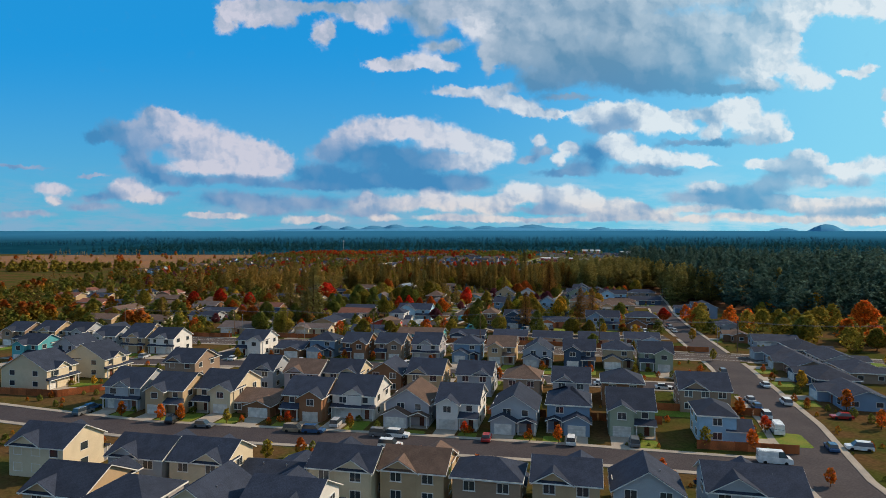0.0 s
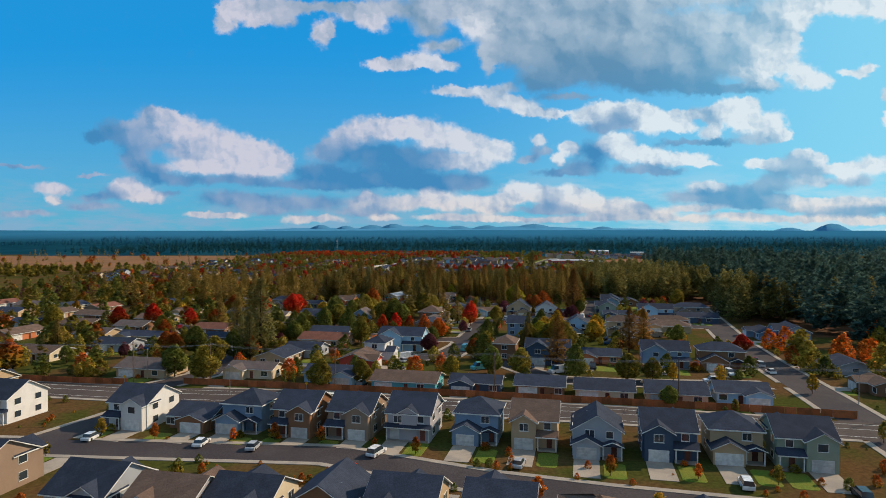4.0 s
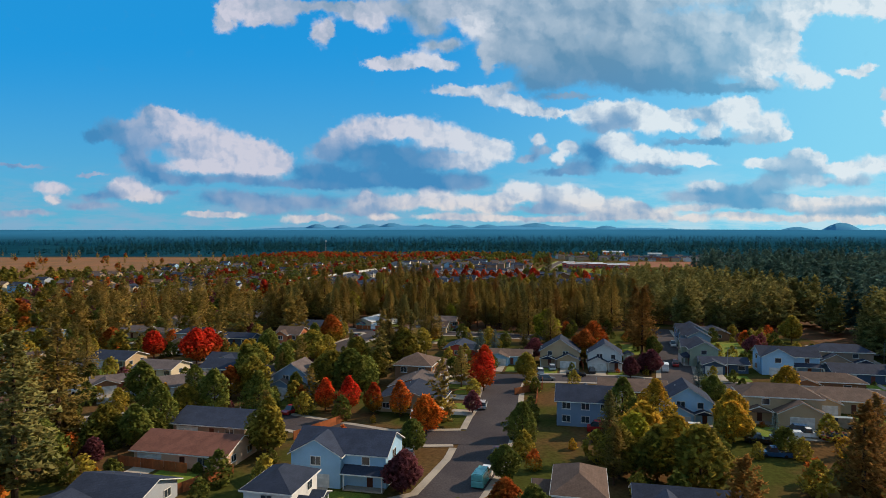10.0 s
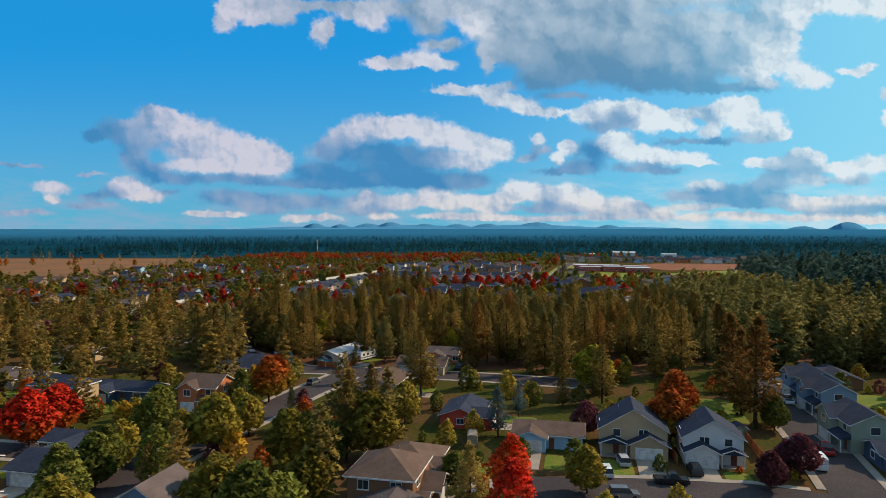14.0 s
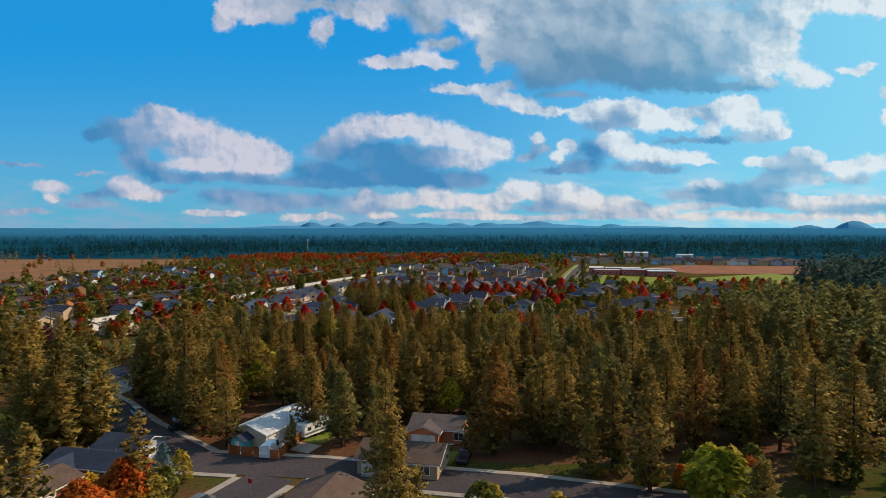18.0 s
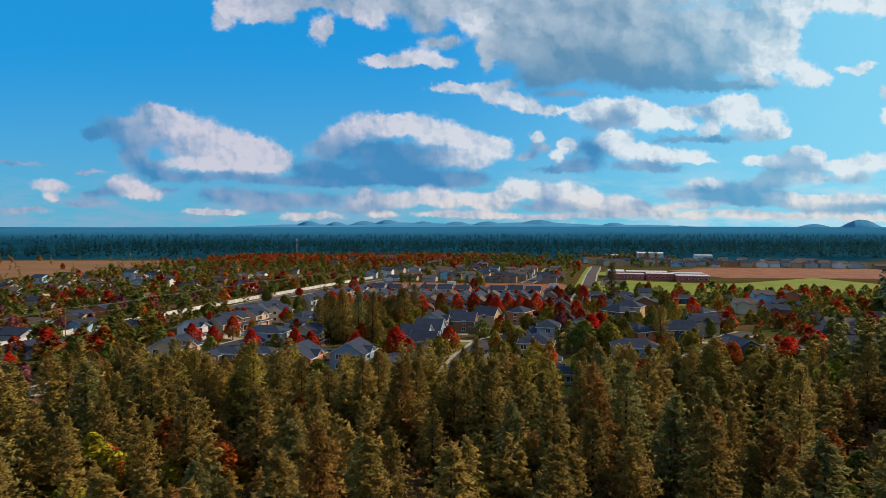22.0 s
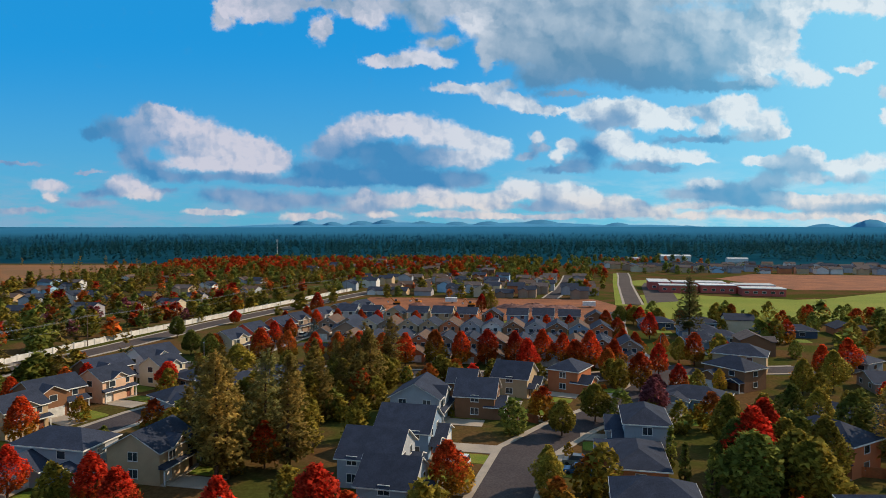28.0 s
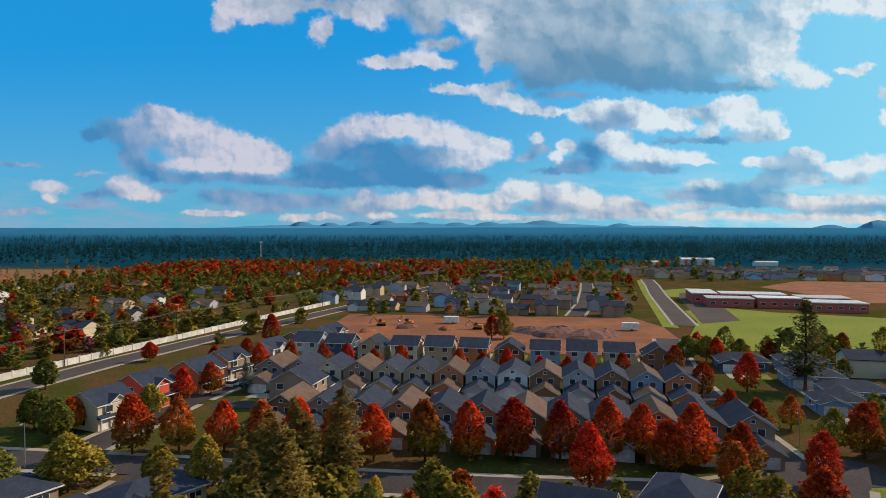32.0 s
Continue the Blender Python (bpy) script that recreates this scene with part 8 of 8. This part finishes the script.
# ---------------------------------------------------------------- the school and the building plot
def school():
    s = thing("school_building", pose(175, 985, 0, 0, 0, -14), "sprawling red brick school with white flat roofs beside the playing field", "school")
    for x0, x1, y0, y1, h in ((-28, -4, 0, 14, 4.6), (-18, 16, 16, 32, 5.8), (-2, 20, 1, 14, 5.2), (21.5, 47, -12, 4, 4.6), (20.5, 45, 6, 22, 5.4), (-34, -20, 17, 46, 5.6)):
        part("wall", Geo().box(x0, x1, y0, y1, 0, h), M["school_brick"], s)
        part("roof", Geo().box(x0 - 0.3, x1 + 0.3, y0 - 0.3, y1 + 0.3, h + 0.004, h + 0.5), M["whiteroof"], s, "white flat roof")
        n = int((x1 - x0) / 5)
        for i in range(n):
            x = x0 + (i + 0.5) * (x1 - x0) / n
            w = part("window", shared("school_window", lambda: Geo().box(-1.3, 1.3, -0.06, 0.03, 0, 1.5).mesh("window", M["trim"])), None, s, at=pose(x, y0, 1.6))
            part("pane", shared("school_pane", lambda: Geo().box(-1.15, 1.15, -0.09, -0.061, 0.12, 1.38).mesh("pane", M["pane"])), None, w, "dark window glass")


school()


def mound(x, y, w, h, seed, mat="dirt", label="heap of reddish earth"):
    rnd = random.Random(seed)
    g, k = Geo(), 14
    for ring, (r, z) in enumerate(((1.0, 0.0), (0.72, 0.5), (0.42, 0.85), (0.12, 1.0))):
        g.v += [(w * r * math.cos(i * 2 * math.pi / k) * rnd.uniform(0.85, 1.15), w * 0.6 * r * math.sin(i * 2 * math.pi / k) * rnd.uniform(0.85, 1.15), h * z * rnd.uniform(0.85, 1.1) if ring else -0.1) for i in range(k)]
    for j in range(3):
        g.f += [(j * k + i, j * k + (i + 1) % k, (j + 1) * k + (i + 1) % k, (j + 1) * k + i) for i in range(k)]
    g.f.append(tuple(range(3 * k, 4 * k)))
    tagged(part("earth_mound", g, M[mat], at=pose(x, y, 0.04, 0, 0, rnd.uniform(0, 180))), label, "earth mound")


M["dark_earth"] = material("dark_earth", (0.12, 0.06, 0.05), (0.2, 0.1, 0.08), scale=0.4, rough=0.95, fine=0.4, bump=0.8, bump_scale=2.0)
for i, (x, y, w, h) in enumerate(((48, 895, 14, 3.4), (58, 888, 12, 3.0), (38, 900, 10, 2.4), (66, 893, 10, 2.6), (-14, 912, 6, 1.8), (2, 906, 4, 1.4), (-30, 902, 5, 1.5), (20, 918, 6, 1.2))):
    mound(x, y, w, h, 60 + i, "dark_earth" if i < 5 else "dirt", "heap of dark earth on the bare plot" if i < 5 else "heap of reddish earth on the bare plot")


def excavator(x, y, turn):
    M.setdefault("digger", material("digger_orange", (0.62, 0.2, 0.02), scale=1.0, rough=0.5, fine=0.1, bump=0))
    e = thing("excavator", pose(x, y, 0.05, 0, 0, turn), "orange tracked excavator standing on the bare plot", "excavator")
    for s in (-1, 1):
        part("track", Geo().prism([(-1.9, 0.1), (-1.6, 0.0), (1.6, 0.0), (1.9, 0.1), (2.0, 0.5), (1.7, 0.85), (-1.7, 0.85), (-2.0, 0.5)], "x", s * 1.05 - 0.28, s * 1.05 + 0.28), M["rubber"], e)
    part("body", Geo().box(-1.3, 1.3, -2.0, 1.0, 0.95, 1.9), M["digger"], e)
    part("cab", Geo().prism([(-0.2, 1.9), (1.2, 1.9), (1.1, 3.0), (-0.1, 3.05)], "x", -1.2, -0.2), M["pane"], e, "glazed driver's cab")
    part("boom", Geo().prism([(1.0, 1.6), (3.2, 4.2), (3.6, 4.1), (1.3, 1.2)], "x", -0.05, 0.35), M["digger"], e)
    part("stick", Geo().prism([(3.1, 4.2), (5.0, 2.2), (4.7, 2.0), (3.2, 3.7)], "x", 0.0, 0.3), M["digger"], e)
    part("bucket", Geo().prism([(4.6, 2.1), (5.2, 2.1), (5.3, 1.3), (4.5, 1.1), (4.2, 1.6)], "x", -0.3, 0.6), M["metal"], e)


excavator(-26, 918, 100)
excavator(-14, 920, 70)
excavator(16, 908, 80)
for x, y, a in ((80, 905, 80), (5, 925, 85)):
    t = thing("site_trailer", pose(x, y, 0.05, 0, 0, a), "white box trailer parked on the bare plot", "trailer")
    part("box", Geo().box(-1.2, 1.2, -3.4, 3.4, 0.7, 3.2), M["trim"], t)
    part("drawbar", Geo().box(-0.06, 0.06, 3.4, 4.8, 0.55, 0.68), M["metal"], t)
    for s in (-1, 1):
        part("wheel", shared("wheel", None), None, t, at=pose(s * 1.05, -0.6, 0))
# sheds and a big white hall far off
for x, y, w, d, h in ((330, 1470, 40, 20, 7), (262, 1440, 20, 14, 5), (400, 1430, 26, 14, 5)):
    b = thing("hall", pose(x, y, rise(x, y), 0, 0, -10), "distant white metal hall with low roof", "hall")
    volume(b, -w / 2, w / 2, -d / 2, d / 2, h, "white", "whiteroof", "x", 0.18, trim=False)
mast = thing("radio_mast", pose(-250, 1500, rise(-250, 1500)), "slim white radio mast above the far trees", "mast")
part("pole", Geo().tube([(0, 0, 0), (0, 0, 31)], [0.6, 0.3], 8), M["trim"], mast)
part("antenna", Geo().box(-1.6, 1.6, -0.3, 0.3, 27, 30), M["trim"], mast)


# ---------------------------------------------------------------- the yard of the white-roofed house
def caravan(x, y, turn):
    c = thing("caravan", pose(x, y, 0.03, 0, 0, turn), "white travel caravan with grey stripe parked beside the white-roofed house", "caravan")
    side = [(-3.9, 0.6), (3.5, 0.6), (4.1, 1.5), (3.8, 2.9), (3.3, 3.1), (-3.7, 3.1), (-3.95, 2.9)]
    part("body", Geo().prism(side, "x", -1.2, 1.2), M["car_white"], c)
    for s in (-1, 1):
        part("stripe", Geo().box(s * 1.215 - 0.012, s * 1.215 + 0.012, -3.8, 3.6, 1.0, 1.35), M["car_grey"], c, "grey side stripe")
        for yy in (-2.6, -0.6, 1.8):
            part("window", Geo().box(s * 1.215 - 0.012, s * 1.215 + 0.012, yy - 0.5, yy + 0.5, 1.7, 2.4), M["pane"], c)
        for yy in (-0.5, 0.35):
            part("wheel", shared("wheel", None), None, c, at=pose(s * 1.0, yy, 0))
    part("roof_unit", Geo().box(-0.35, 0.35, -0.6, 0.4, 3.1, 3.38), M["trim"], c, "white cooling unit on the roof")
    part("drawbar", Geo().box(-0.08, 0.08, 3.6, 5.0, 0.5, 0.66), M["metal"], c)


def garden_shed(x, y, turn, wall, label):
    s = thing("garden_shed", pose(x, y, 0, 0, 0, turn), label, "shed")
    volume(s, -1.5, 1.5, -1.3, 1.3, 1.9, wall, "slate", "y", 0.5, trim=False)
    part("door", Geo().box(-0.45, 0.45, -1.36, -1.303, 0.05, 1.75), M["trim"], s, "white plank door")


def stop_sign(x, y, turn):
    M.setdefault("sign_red", material("sign_red", (0.5, 0.02, 0.02), scale=2.0, rough=0.5, fine=0.05, bump=0))
    p = thing("road_sign", pose(x, y, 0, 0, 0, turn), "red octagonal road sign on a metal post", "road sign")
    part("post", Geo().box(-0.04, 0.04, -0.04, 0.04, -0.1, 2.6), M["metal"], p)
    part("sign_plate", Geo().prism([(0.42 * math.cos(math.pi * (i + 0.5) / 4), 2.35 + 0.42 * math.sin(math.pi * (i + 0.5) / 4)) for i in range(8)], "y", -0.07, -0.045), M["sign_red"], p)


def canopy_tent(x, y, turn):
    t = thing("canopy_tent", pose(x, y, 0, 0, 0, turn), "beige pointed canopy tent standing in a garden", "tent")
    M.setdefault("canvas", material("beige_canvas", (0.62, 0.42, 0.24), scale=0.8, rough=0.9, fine=0.1, bump=0.1))
    g = Geo()
    rim = [(2.4 * sx, 2.4 * sy, 2.3) for sx, sy in ((-1, -1), (1, -1), (1, 1), (-1, 1))]
    mid = [(1.0 * sx, 1.0 * sy, 2.9) for sx, sy in ((-1, -1), (1, -1), (1, 1), (-1, 1))]
    g.v = rim + mid + [(0, 0, 3.9)] + [(px, py, 2.05) for px, py, pz in rim]
    g.f = [(i, (i + 1) % 4, 4 + (i + 1) % 4, 4 + i) for i in range(4)] + [(4 + i, 4 + (i + 1) % 4, 8) for i in range(4)] + [(9 + i, 9 + (i + 1) % 4, (i + 1) % 4, i) for i in range(4)]
    part("canopy", g, M["canvas"], t)
    for sx in (-1, 1):
        for sy in (-1, 1):
            part("leg", Geo().box(2.3 * sx - 0.04, 2.3 * sx + 0.04, 2.3 * sy - 0.04, 2.3 * sy + 0.04, -0.05, 2.25), M["metal"], t)


caravan(-25.5, 490.5, -32)
garden_shed(-37.6, 482.3, -20, "teal", "small blue-green garden shed behind the red fence")
garden_shed(60, 412, -12, "sage", "small grey-green garden shed at the wood's edge")
stop_sign(-29.2, 460.5, -15)
canopy_tent(-3.3, 717.8, 20)
